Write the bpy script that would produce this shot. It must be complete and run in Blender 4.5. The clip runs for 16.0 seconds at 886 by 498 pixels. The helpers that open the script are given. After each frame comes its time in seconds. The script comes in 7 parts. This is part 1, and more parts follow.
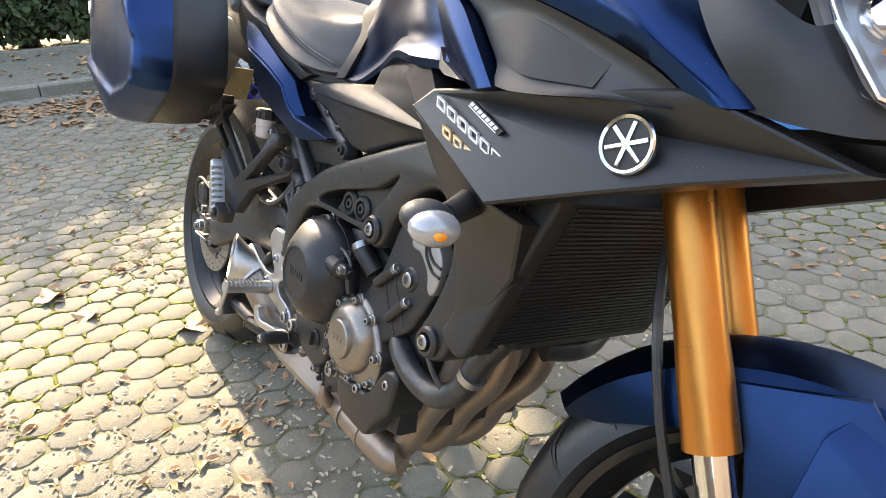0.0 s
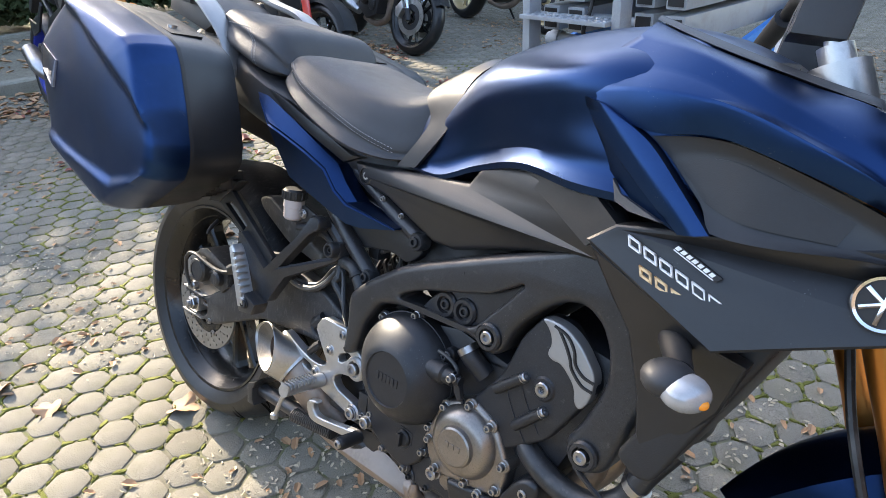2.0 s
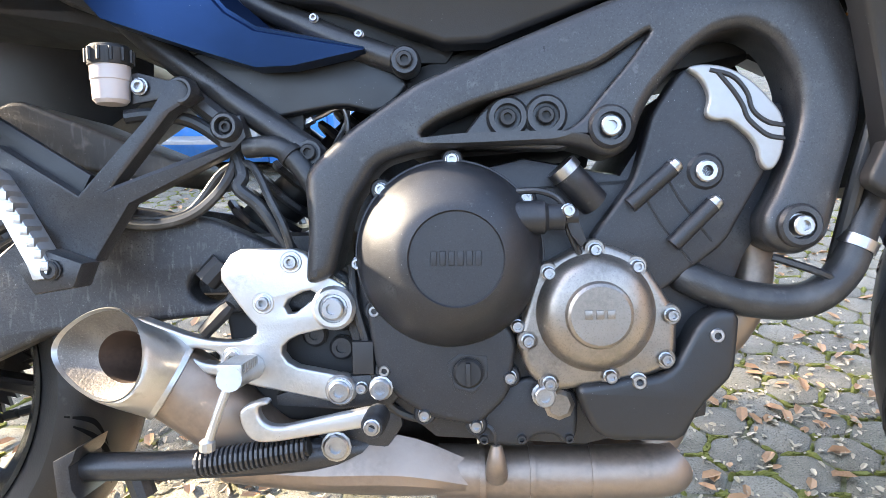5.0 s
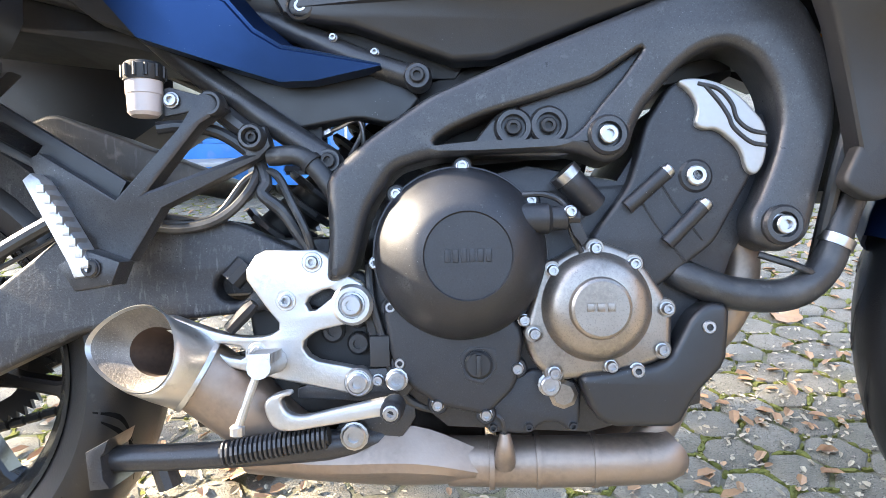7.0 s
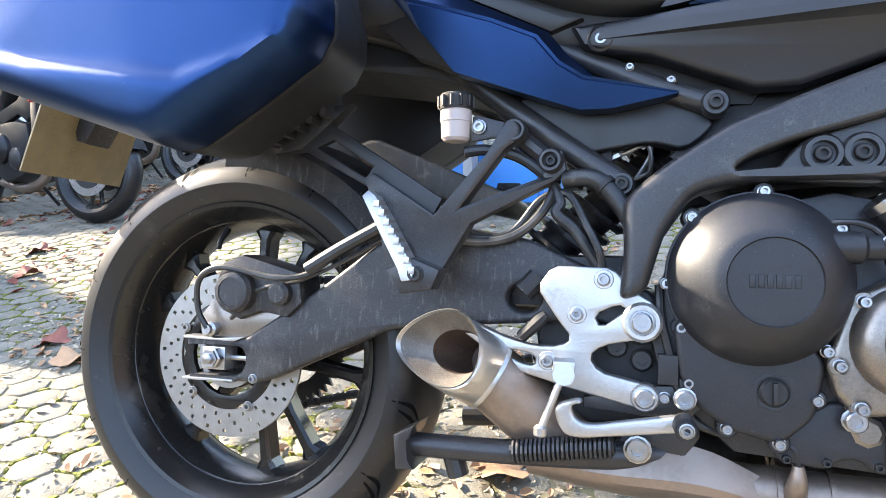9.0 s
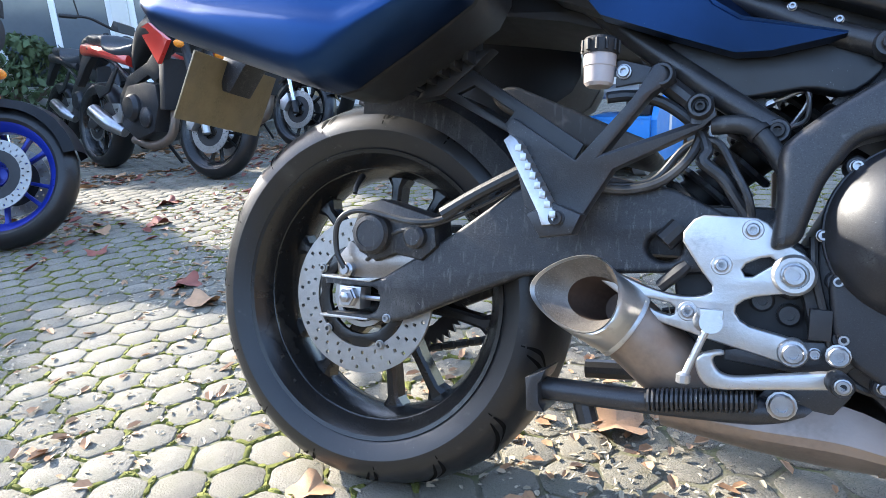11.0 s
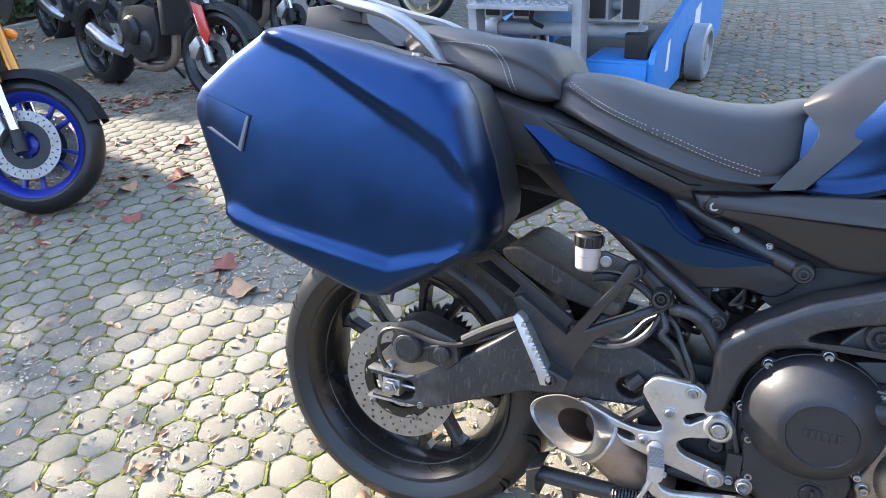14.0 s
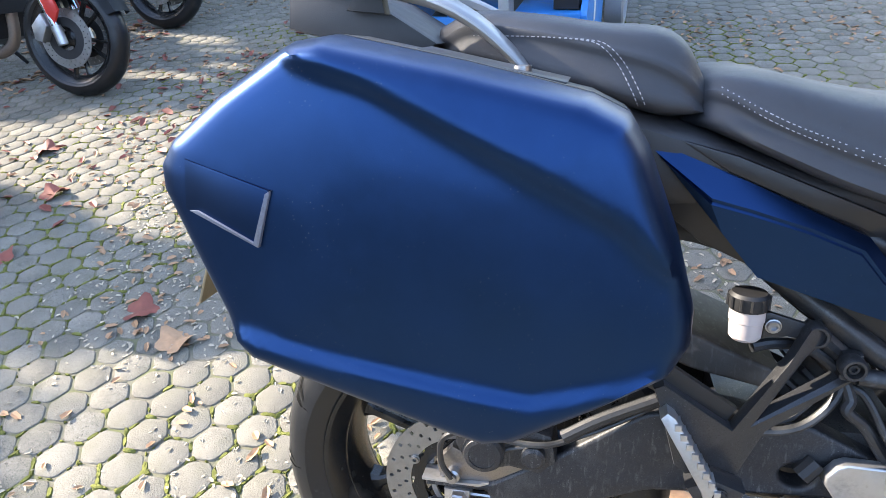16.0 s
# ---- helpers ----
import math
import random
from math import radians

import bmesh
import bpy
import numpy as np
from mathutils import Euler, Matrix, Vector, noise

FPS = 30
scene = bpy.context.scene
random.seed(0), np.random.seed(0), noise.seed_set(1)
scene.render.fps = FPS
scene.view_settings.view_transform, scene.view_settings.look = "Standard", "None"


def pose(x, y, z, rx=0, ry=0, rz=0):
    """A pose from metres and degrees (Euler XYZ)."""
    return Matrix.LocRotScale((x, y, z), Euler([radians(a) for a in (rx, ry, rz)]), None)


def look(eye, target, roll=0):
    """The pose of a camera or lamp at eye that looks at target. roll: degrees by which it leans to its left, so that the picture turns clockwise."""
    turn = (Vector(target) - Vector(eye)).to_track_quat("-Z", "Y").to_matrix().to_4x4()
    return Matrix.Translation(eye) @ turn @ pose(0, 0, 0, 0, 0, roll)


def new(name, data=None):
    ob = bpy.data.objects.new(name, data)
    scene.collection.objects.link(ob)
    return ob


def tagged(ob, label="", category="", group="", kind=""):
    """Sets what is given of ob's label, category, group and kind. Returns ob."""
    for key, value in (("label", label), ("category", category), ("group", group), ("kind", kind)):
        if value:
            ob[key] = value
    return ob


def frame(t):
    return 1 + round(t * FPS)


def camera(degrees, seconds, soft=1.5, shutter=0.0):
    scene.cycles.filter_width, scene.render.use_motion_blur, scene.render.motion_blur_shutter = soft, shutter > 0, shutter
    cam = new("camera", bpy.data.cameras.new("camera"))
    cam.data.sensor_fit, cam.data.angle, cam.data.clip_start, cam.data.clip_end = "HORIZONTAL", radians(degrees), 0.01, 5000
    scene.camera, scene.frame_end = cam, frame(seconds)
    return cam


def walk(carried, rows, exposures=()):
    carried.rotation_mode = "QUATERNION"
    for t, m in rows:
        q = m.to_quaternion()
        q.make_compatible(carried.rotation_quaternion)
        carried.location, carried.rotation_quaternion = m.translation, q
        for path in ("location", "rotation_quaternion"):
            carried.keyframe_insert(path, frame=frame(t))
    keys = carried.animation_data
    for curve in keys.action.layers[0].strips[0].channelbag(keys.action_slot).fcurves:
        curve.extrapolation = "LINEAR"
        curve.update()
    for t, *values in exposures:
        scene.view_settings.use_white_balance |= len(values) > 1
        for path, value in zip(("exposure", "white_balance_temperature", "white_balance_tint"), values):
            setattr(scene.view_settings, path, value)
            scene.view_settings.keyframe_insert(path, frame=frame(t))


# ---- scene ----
cam = camera(66.8, 16.0, soft=0.75)
PATH = [
    (0, (1.743, -0.436, 0.993), (0.197, 0.522, 0.161), -2.5),
    (0.5, (1.807, -0.565, 1.173), (0.311, 0.432, 0.296), -3.3),
    (1, (1.762, -0.602, 1.18), (0.312, 0.482, 0.329), -2.5),
    (1.5, (1.59, -0.587, 1.174), (0.248, 0.581, 0.26), -3.8),
    (2, (1.427, -0.644, 1.173), (0.154, 0.594, 0.253), -2.7),
    (2.5, (1.246, -0.76, 1.171), (0.201, 0.633, 0.187), -3.9),
    (3, (1.11, -0.757, 1.136), (0.293, 0.782, 0.154), -2.8),
    (3.5, (0.95, -0.661, 1.073), (0.503, 0.948, -0.027), -4.6),
    (4, (0.848, -0.654, 0.93), (0.57, 1.097, 0.004), -3.6),
    (4.5, (0.796, -0.668, 0.764), (0.647, 1.188, 0.033), -2.4),
    (5, (0.773, -0.712, 0.699), (0.597, 1.176, 0.065), -2.0),
    (5.2, (0.76, -0.729, 0.699), (0.618, 1.164, 0.068), -1.7),
    (7.5, (0.751, -0.775, 0.688), (0.599, 1.141, 0.134), -2.1),
    (8, (0.731, -0.784, 0.692), (0.521, 1.125, 0.133), -2.2),
    (8.5, (0.677, -0.813, 0.703), (0.229, 1.063, 0.173), -3.0),
    (9, (0.639, -0.844, 0.708), (-0.035, 0.974, 0.22), -3.4),
    (9.5, (0.618, -0.867, 0.702), (-0.189, 0.899, 0.222), -3.5),
    (10, (0.603, -0.883, 0.693), (-0.284, 0.838, 0.191), -3.9),
    (12.3, (0.59, -0.881, 0.665), (-0.357, 0.772, 0.055), -3.6),
    (12.5, (0.59, -0.861, 0.659), (-0.385, 0.774, 0.046), -3.9),
    (13, (0.618, -0.775, 0.845), (-0.352, 0.723, -0.058), -5.1),
    (13.5, (0.631, -0.865, 1.141), (-0.277, 0.602, 0.129), -4.9),
    (14, (0.615, -0.946, 1.216), (-0.24, 0.576, 0.24), -4.7),
    (14.5, (0.512, -0.884, 1.229), (-0.333, 0.678, 0.31), -6.0),
    (15, (0.397, -0.786, 1.226), (-0.356, 0.762, 0.209), -6.7),
    (15.5, (0.294, -0.714, 1.219), (-0.35, 0.845, 0.145), -5.8),
    (16, (0.205, -0.688, 1.208), (-0.309, 0.884, 0.084), -5.6),
]
EXPOSURES = [(0, 3.0, 8300, 12), (1.5, 2.65, 7300, 12), (2.5, 2.65, 6800, 12), (3.0, 2.95, 6600, 12), (3.5, 3.8, 6600, 12), (4.2, 3.9, 7200, 13), (5, 3.65, 7200, 13), (8, 3.7, 7100, 13), (9, 3.4, 7000, 13), (10, 2.95, 6400, 12), (12.5, 2.85, 6000, 11), (14, 2.9, 6500, 13), (16, 2.85, 6500, 13)]
walk(cam, [(t, look(eye, target, roll)) for t, eye, target, roll in PATH], EXPOSURES)

# ---- world and light ----
SUN_EL, SUN_AZ = 27.0, 8.0      # height; degrees from the bike's tail towards its far side
world = bpy.data.worlds.new("world")
scene.world = world
world.use_nodes = True
wn = world.node_tree.nodes
sky = wn.new("ShaderNodeTexSky")
sky.sky_type, sky.sun_disc = "NISHITA", False
sky.air_density, sky.dust_density, sky.ozone_density = 1.0, 1.5, 0.8
sky.sun_elevation, sky.sun_rotation = radians(SUN_EL), radians(-90 + SUN_AZ)
world.node_tree.links.new(sky.outputs[0], wn["Background"].inputs[0])
wn["Background"].inputs[1].default_value = 0.15
sun = new("sun", bpy.data.lights.new("sun", "SUN"))
sun.data.energy, sun.data.angle, sun.data.color = 2.85, radians(0.6), (1.0, 0.91, 0.76)
SD = Vector((-math.cos(radians(SUN_EL)) * math.cos(radians(SUN_AZ)), math.cos(radians(SUN_EL)) * math.sin(radians(SUN_AZ)), math.sin(radians(SUN_EL))))
sun.matrix_world = look(SD * 20, (0, 0, 0))


# ---- materials ----
def mat(name, base, rough=0.5, metal=0.0, var=0.25, scale=30.0, bump=0.0, bscale=300.0, dust=None, dust_amt=0.0, coat=0.0, trans=0.0, spots=0.0, by_object=False, spec=0.5, grain=0.0, gscale=520.0, streak=0.0):
    """Base colour with two scales of variation, fine relief and, where given, a layer of dust in patches and light specks."""
    m = bpy.data.materials.new(name)
    m.use_nodes = True
    n, l = m.node_tree.nodes, m.node_tree.links
    b = n["Principled BSDF"]
    b.inputs["Roughness"].default_value, b.inputs["Metallic"].default_value = rough, metal
    b.inputs["Coat Weight"].default_value, b.inputs["Transmission Weight"].default_value = coat, trans
    b.inputs["Specular IOR Level"].default_value = spec
    tc = n.new("ShaderNodeTexCoord")

    def noise_tex(sc, detail=4.0):
        t = n.new("ShaderNodeTexNoise")
        t.inputs["Scale"].default_value, t.inputs["Detail"].default_value = sc, detail
        l.new(tc.outputs["Object"], t.inputs["Vector"])
        return t.outputs["Fac"]

    def ramp(src, lo, hi):
        r = n.new("ShaderNodeMapRange")
        r.inputs["From Min"].default_value, r.inputs["From Max"].default_value = lo, hi
        l.new(src, r.inputs["Value"])
        return r.outputs["Result"]

    def mix(fac, a, c):
        x = n.new("ShaderNodeMix")
        x.data_type = "RGBA"
        l.new(fac, x.inputs[0])
        for i, v in ((6, a), (7, c)):
            if isinstance(v, tuple):
                x.inputs[i].default_value = (*v, 1)
            else:
                l.new(v, x.inputs[i])
        return x.outputs[2]

    dark, light = tuple(c * (1 - var) for c in base), tuple(min(1, c * (1 + var)) for c in base)
    col = mix(ramp(noise_tex(scale), 0.3, 0.7), dark, light)
    col = mix(ramp(noise_tex(scale * 9, 6), 0.25, 0.75), col, tuple(min(1.0, c * (1 + var * 0.6)) for c in base))
    if by_object:
        oi = n.new("ShaderNodeObjectInfo")
        geo = n.new("ShaderNodeNewGeometry")
        ad = n.new("ShaderNodeMath")
        l.new(oi.outputs["Random"], ad.inputs[0])
        l.new(geo.outputs["Random Per Island"], ad.inputs[1])
        fr = n.new("ShaderNodeMath")
        fr.operation = "FRACT"
        l.new(ad.outputs[0], fr.inputs[0])
        hs = n.new("ShaderNodeHueSaturation")
        r2 = n.new("ShaderNodeMapRange")
        r2.inputs["To Min"].default_value, r2.inputs["To Max"].default_value = 0.84, 1.14
        l.new(fr.outputs[0], r2.inputs["Value"])
        l.new(r2.outputs["Result"], hs.inputs["Value"])
        l.new(col, hs.inputs["Color"])
        col = hs.outputs["Color"]
    if dust:
        col = mix(ramp(noise_tex(11, 9), 0.64 - dust_amt * 0.30, 0.86 - dust_amt * 0.25), col, tuple(0.62 * c + 0.38 * d for c, d in zip(dust, base)))
        col = mix(ramp(noise_tex(75, 4), 0.68 - dust_amt * 0.1, 0.98), col, dust)
    if spots:
        vo = n.new("ShaderNodeTexVoronoi")
        vo.inputs["Scale"].default_value = 190
        l.new(tc.outputs["Object"], vo.inputs["Vector"])
        lt = n.new("ShaderNodeMath")
        lt.operation = "LESS_THAN"
        l.new(vo.outputs["Distance"], lt.inputs[0])
        lt.inputs[1].default_value = 0.10
        gate = n.new("ShaderNodeMath")
        gate.operation = "MULTIPLY"
        l.new(lt.outputs[0], gate.inputs[0])
        l.new(ramp(noise_tex(17, 3), 0.62 - spots * 0.2, 0.72 - spots * 0.1), gate.inputs[1])
        col = mix(gate.outputs[0], col, tuple(0.45 * c + 0.09 + 0.11 * spots for c in base))
    if streak:
        # dried run marks down the face
        mp = n.new("ShaderNodeMapping")
        mp.inputs["Scale"].default_value = (1.0, 0.4, 0.22)
        l.new(tc.outputs["Object"], mp.inputs["Vector"])
        sn = n.new("ShaderNodeTexNoise")
        sn.inputs["Scale"].default_value, sn.inputs["Detail"].default_value = 170, 6
        l.new(mp.outputs["Vector"], sn.inputs["Vector"])
        col = mix(ramp(sn.outputs["Fac"], 0.56, 0.95 - 0.1 * streak), col, (0.13, 0.127, 0.118))
    if grain:
        # coarse aggregate: dark pits and pale grit
        col = mix(ramp(noise_tex(gscale, 3), 0.46, 0.34), col, tuple(c * (1 - grain) for c in base))
        col = mix(ramp(noise_tex(gscale * 1.35, 2), 0.60, 0.70), col, tuple(min(1.0, c * (1 + 1.1 * grain) + 0.05 * grain) for c in base))
    l.new(col, b.inputs["Base Color"])
    rv = n.new("ShaderNodeMapRange")
    rv.inputs["To Min"].default_value, rv.inputs["To Max"].default_value = max(0.02, rough - 0.08), min(1, rough + 0.1)
    l.new(noise_tex(scale * 2.3), rv.inputs["Value"])
    l.new(rv.outputs["Result"], b.inputs["Roughness"])
    if bump:
        bp = n.new("ShaderNodeBump")
        bp.inputs["Strength"].default_value, bp.inputs["Distance"].default_value = bump, 0.002
        l.new(noise_tex(bscale, 5), bp.inputs["Height"])
        l.new(bp.outputs["Normal"], b.inputs["Normal"])
    return m


BLUE = mat("matt_blue_paint", (0.014, 0.038, 0.108), 0.33, 0.95, 0.10, 6, 0.04, 900, spots=0.5)
TANKBLUE = mat("matt_tank_paint", (0.014, 0.034, 0.092), 0.30, 0.95, 0.08, 5, 0.03, 900)
BLACK = mat("matt_black_plastic", (0.0125, 0.0128, 0.0142), 0.38, 0, 0.15, 20, 0.07, 900, spots=0.3, spec=0.5)
DEEP = mat("deep_black_plastic", (0.012, 0.012, 0.013), 0.55, 0, 0.2, 20, 0.1, 600)
FRAME = mat("painted_frame_aluminium", (0.034, 0.034, 0.036), 0.31, 0.3, 0.2, 25, 0.12, 700, dust=(0.15, 0.147, 0.14), dust_amt=0.12, spots=0.6, grain=0.25)
ENGINE = mat("black_engine_coat", (0.018, 0.0187, 0.0215), 0.43, 0.2, 0.25, 40, 0.09, 900, dust=(0.13, 0.13, 0.128), dust_amt=0.12, spots=0.4, grain=0.2)
DIRTY = mat("dusty_black_alloy", (0.020, 0.020, 0.022), 0.46, 0.1, 0.3, 18, 0.25, 400, dust=(0.16, 0.155, 0.14), dust_amt=0.36, spots=1.0, grain=0.4, streak=1.0)
RUBBER = mat("tyre_rubber", (0.0095, 0.0098, 0.0108), 0.37, 0, 0.25, 25, 0.15, 500, dust=(0.07, 0.068, 0.064), dust_amt=0.03, spots=0.3)
# near-black rubber that paints the shade inside the unrecessed tread cuts
CUTSHADE = mat("tread_cut_shade", (0.004, 0.004, 0.004), 0.85, 0, 0.2, 30, spec=0.1)
HOSE = mat("rubber_hose", (0.018, 0.0185, 0.02), 0.40, 0, 0.25, 30, 0.15, 500, dust=(0.16, 0.158, 0.15), dust_amt=0.34, spots=0.3)
SILVER = mat("cast_silver_alloy", (0.45, 0.445, 0.44), 0.34, 0.85, 0.22, 22, 0.12, 500, dust=(0.30, 0.28, 0.25), dust_amt=0.25, spots=0.15)
STEEL = mat("zinc_steel", (0.35, 0.35, 0.36), 0.31, 1.0, 0.25, 60, 0.1, 600)
BRUSHED = mat("worn_bare_alloy", (0.235, 0.21, 0.188), 0.33, 0.85, 0.35, 28, 0.08, 400, dust=(0.30, 0.285, 0.265), dust_amt=0.36, spots=0.3, grain=0.08)
DISC = mat("brake_steel", (0.28, 0.27, 0.255), 0.42, 0.85, 0.2, 60, 0.06, 500, dust=(0.22, 0.17, 0.12), dust_amt=0.3)
PIPE = mat("heat_stained_steel", (0.25, 0.20, 0.165), 0.45, 0.75, 0.3, 14, 0.12, 250, dust=(0.30, 0.24, 0.19), dust_amt=0.5)
STAINED = mat("heat_dulled_alloy", (0.42, 0.41, 0.39), 0.34, 0.85, 0.22, 16, 0.1, 500, dust=(0.20, 0.18, 0.16), dust_amt=0.22, spots=0.2)
SLOPE = mat("soot_dulled_alloy", (0.15, 0.135, 0.12), 0.45, 0.7, 0.5, 40, 0.3, 300, dust=(0.035, 0.03, 0.026), dust_amt=0.7, grain=0.15)
SOOT = mat("sooty_pipe_mouth", (0.06, 0.04, 0.03), 0.6, 0.5, 0.5, 20)
FROST = mat("silvery_lens_plastic", (0.38, 0.38, 0.39), 0.18, 0.35, 0.15, 60)
GOLD = mat("gold_anodised_fork", (0.55, 0.225, 0.055), 0.30, 0.9, 0.08, 12)
CHROME = mat("chromed_slider", (0.75, 0.76, 0.78), 0.08, 1.0, 0.03, 30)
SEAT = mat("grey_seat_vinyl", (0.030, 0.0315, 0.036), 0.50, 0, 0.12, 12, 0.3, 1400, spots=0.1)
THREAD = mat("light_seat_thread", (0.30, 0.30, 0.31), 0.7)
GREYPL = mat("dark_grey_plastic", (0.024, 0.0245, 0.027), 0.5, 0, 0.12, 18, 0.1, 600)
RAIL = mat("silver_grab_rail", (0.30, 0.30, 0.30), 0.42, 0.6, 0.1, 15)
MILKY = mat("milky_reservoir_plastic", (0.42, 0.37, 0.355), 0.4, 0, 0.08, 30, spots=0.1)
LAMPGLASS = mat("clear_lamp_plastic", (0.85, 0.86, 0.88), 0.08, 0, 0.03, 20, trans=0.95)
REFLECTOR = mat("lamp_reflector", (0.75, 0.76, 0.8), 0.14, 1.0, 0.1, 40)
SCREEN = mat("clear_screen", (0.93, 0.95, 0.97), 0.05, 0, 0.02, 10, trans=0.95)
AMBER = mat("amber_lens", (0.9, 0.30, 0.03), 0.25, 0, 0.1, 40)
WHITE = mat("white_print", (0.78, 0.78, 0.78), 0.5, 0, 0.03)
GOLDPRINT = mat("gold_print", (0.72, 0.50, 0.27), 0.45, 0.3, 0.03)
PLATE = mat("dusty_number_plate", (0.21, 0.165, 0.09), 0.6, 0, 0.3, 30, dust=(0.17, 0.14, 0.10), dust_amt=0.5)
RIMBLACK = mat("satin_rim_paint", (0.014, 0.0137, 0.0133), 0.22, 0.2, 0.2, 20, 0.06, 800, dust=(0.13, 0.115, 0.095), dust_amt=0.12, spots=0.4)
STONE = mat("concrete_paver", (0.182, 0.168, 0.136), 0.92, 0, 0.40, 9, 1.0, 240, dust=(0.150, 0.142, 0.098), dust_amt=0.50, spots=1.0, by_object=True, spec=0.2, grain=0.8, gscale=400)
SOIL = mat("mossy_joint", (0.135, 0.124, 0.092), 0.95, 0, 0.45, 10, 1.0, 120, dust=(0.125, 0.145, 0.03), dust_amt=0.62, spots=0.6, spec=0.2, grain=0.5)
MOSS = mat("bright_moss", (0.135, 0.140, 0.036), 0.95, 0, 0.45, 20, 1.0, 260, by_object=True, spec=0.15, grain=0.55, gscale=650)
LEAF = mat("dry_leaf", (0.36, 0.21, 0.11), 0.7, 0, 0.35, 40, 0.3, 300, by_object=True)
REDLEAF = mat("red_brown_leaf", (0.20, 0.055, 0.035), 0.65, 0, 0.3, 40, 0.3, 300, by_object=True)
PALELEAF = mat("pale_petal_litter", (0.42, 0.36, 0.26), 0.75, 0, 0.2, 40, by_object=True)
LIFTBLUE = mat("lift_blue_paint", (0.03, 0.22, 0.62), 0.42, 0, 0.12, 8, 0.05, 200, dust=(0.3, 0.32, 0.34), dust_amt=0.15)
SCUFF = mat("scuffed_blue_edge", (0.16, 0.18, 0.23), 0.4, 0.4, 0.4, 60, 0.1, 500)
LIFTGREY = mat("lift_grey_paint", (0.30, 0.32, 0.34), 0.45, 0.1, 0.15, 9, 0.05, 200, dust=(0.22, 0.2, 0.18), dust_amt=0.25)
REDPAINT = mat("red_paint", (0.50, 0.035, 0.025), 0.3, 0, 0.08, 10, coat=0.5)
BLUERIM = mat("blue_rim_paint", (0.010, 0.025, 0.26), 0.3, 0.2, 0.1, 10)
FOLIAGE = mat("hedge_leaf", (0.05, 0.075, 0.03), 0.7, 0, 0.5, 5, by_object=True)
BARK = mat("bark", (0.10, 0.075, 0.055), 0.9, 0, 0.3, 8, 0.8, 40)
KERB = mat("kerb_concrete", (0.20, 0.19, 0.155), 0.88, 0, 0.35, 7, 0.6, 80, dust=(0.11, 0.11, 0.05), dust_amt=0.4, grain=0.4, gscale=120)
GRAVEL = mat("gravel_verge", (0.15, 0.135, 0.10), 0.95, 0, 0.45, 12, 0.9, 60, grain=0.6, gscale=60)
PLASTER = mat("pale_plaster", (0.62, 0.6, 0.56), 0.85, 0, 0.08, 2, 0.2, 90)
BRICKWALL = mat("dark_brick_wall", (0.075, 0.06, 0.05), 0.9, 0, 0.3, 3, 0.6, 30)
GLASSDARK = mat("window_glass", (0.10, 0.12, 0.14), 0.06, 0, 0.1, 2)


# ---- mesh helpers ----
OFFSET = {}


def thing(name, label, category, m=None, group="", kind="", base=(0, 0, 0)):
    ob = new(name)
    ob.matrix_world = (m if m else Matrix()) @ Matrix.Translation(base)
    OFFSET[ob] = Vector(base)
    ob.empty_display_size = 0.05
    return tagged(ob, label, category, group, kind)


def finish(me, angle=32):
    me.polygons.foreach_set("use_smooth", [True] * len(me.polygons))
    me.set_sharp_from_angle(angle=radians(angle))


def part(name, bm, material, parent, label="", angle=32):
    me = bpy.data.meshes.new(name)
    bmesh.ops.recalc_face_normals(bm, faces=bm.faces)
    bm.to_mesh(me)
    bm.free()
    finish(me, angle)
    me.materials.append(material)
    ob = new(name, me)
    off = OFFSET.get(parent, Vector())
    if off.length:
        me.transform(Matrix.Translation(-off))
    OFFSET[ob] = off
    ob.parent = parent
    return tagged(ob, label)


def prism(outer, y0, y1, bevel=0.003, holes=(), seg=2, into=None):
    """A plate whose outline lies in x, z, from y0 to y1, with its rims rounded; holes go through it."""
    from mathutils.geometry import tessellate_polygon
    bm = into or bmesh.new()
    loops = [list(outer)] + [list(h) for h in holes]
    flat = [p for lp in loops for p in lp]
    tris = tessellate_polygon([[Vector((x, z, 0)) for x, z in lp] for lp in loops])
    a = [bm.verts.new((x, y0, z)) for x, z in flat]
    b = [bm.verts.new((x, y1, z)) for x, z in flat]
    rim = []
    for t in tris:
        for vs in (a, b):
            try:
                bm.faces.new([vs[i] for i in t])
            except ValueError:
                pass
    k = 0
    for lp in loops:
        n = len(lp)
        for i in range(n):
            f = bm.faces.new((a[k + i], a[k + (i + 1) % n], b[k + (i + 1) % n], b[k + i]))
            rim.append(f)
        k += n
    bmesh.ops.recalc_face_normals(bm, faces=bm.faces)
    if bevel:
        es = [e for f in rim for e in f.edges if (e.verts[0] in a and e.verts[1] in a) or (e.verts[0] in b and e.verts[1] in b)]
        bmesh.ops.bevel(bm, geom=list(set(es)), offset=bevel, segments=seg, profile=0.6, affect="EDGES", clamp_overlap=True)
    return bm


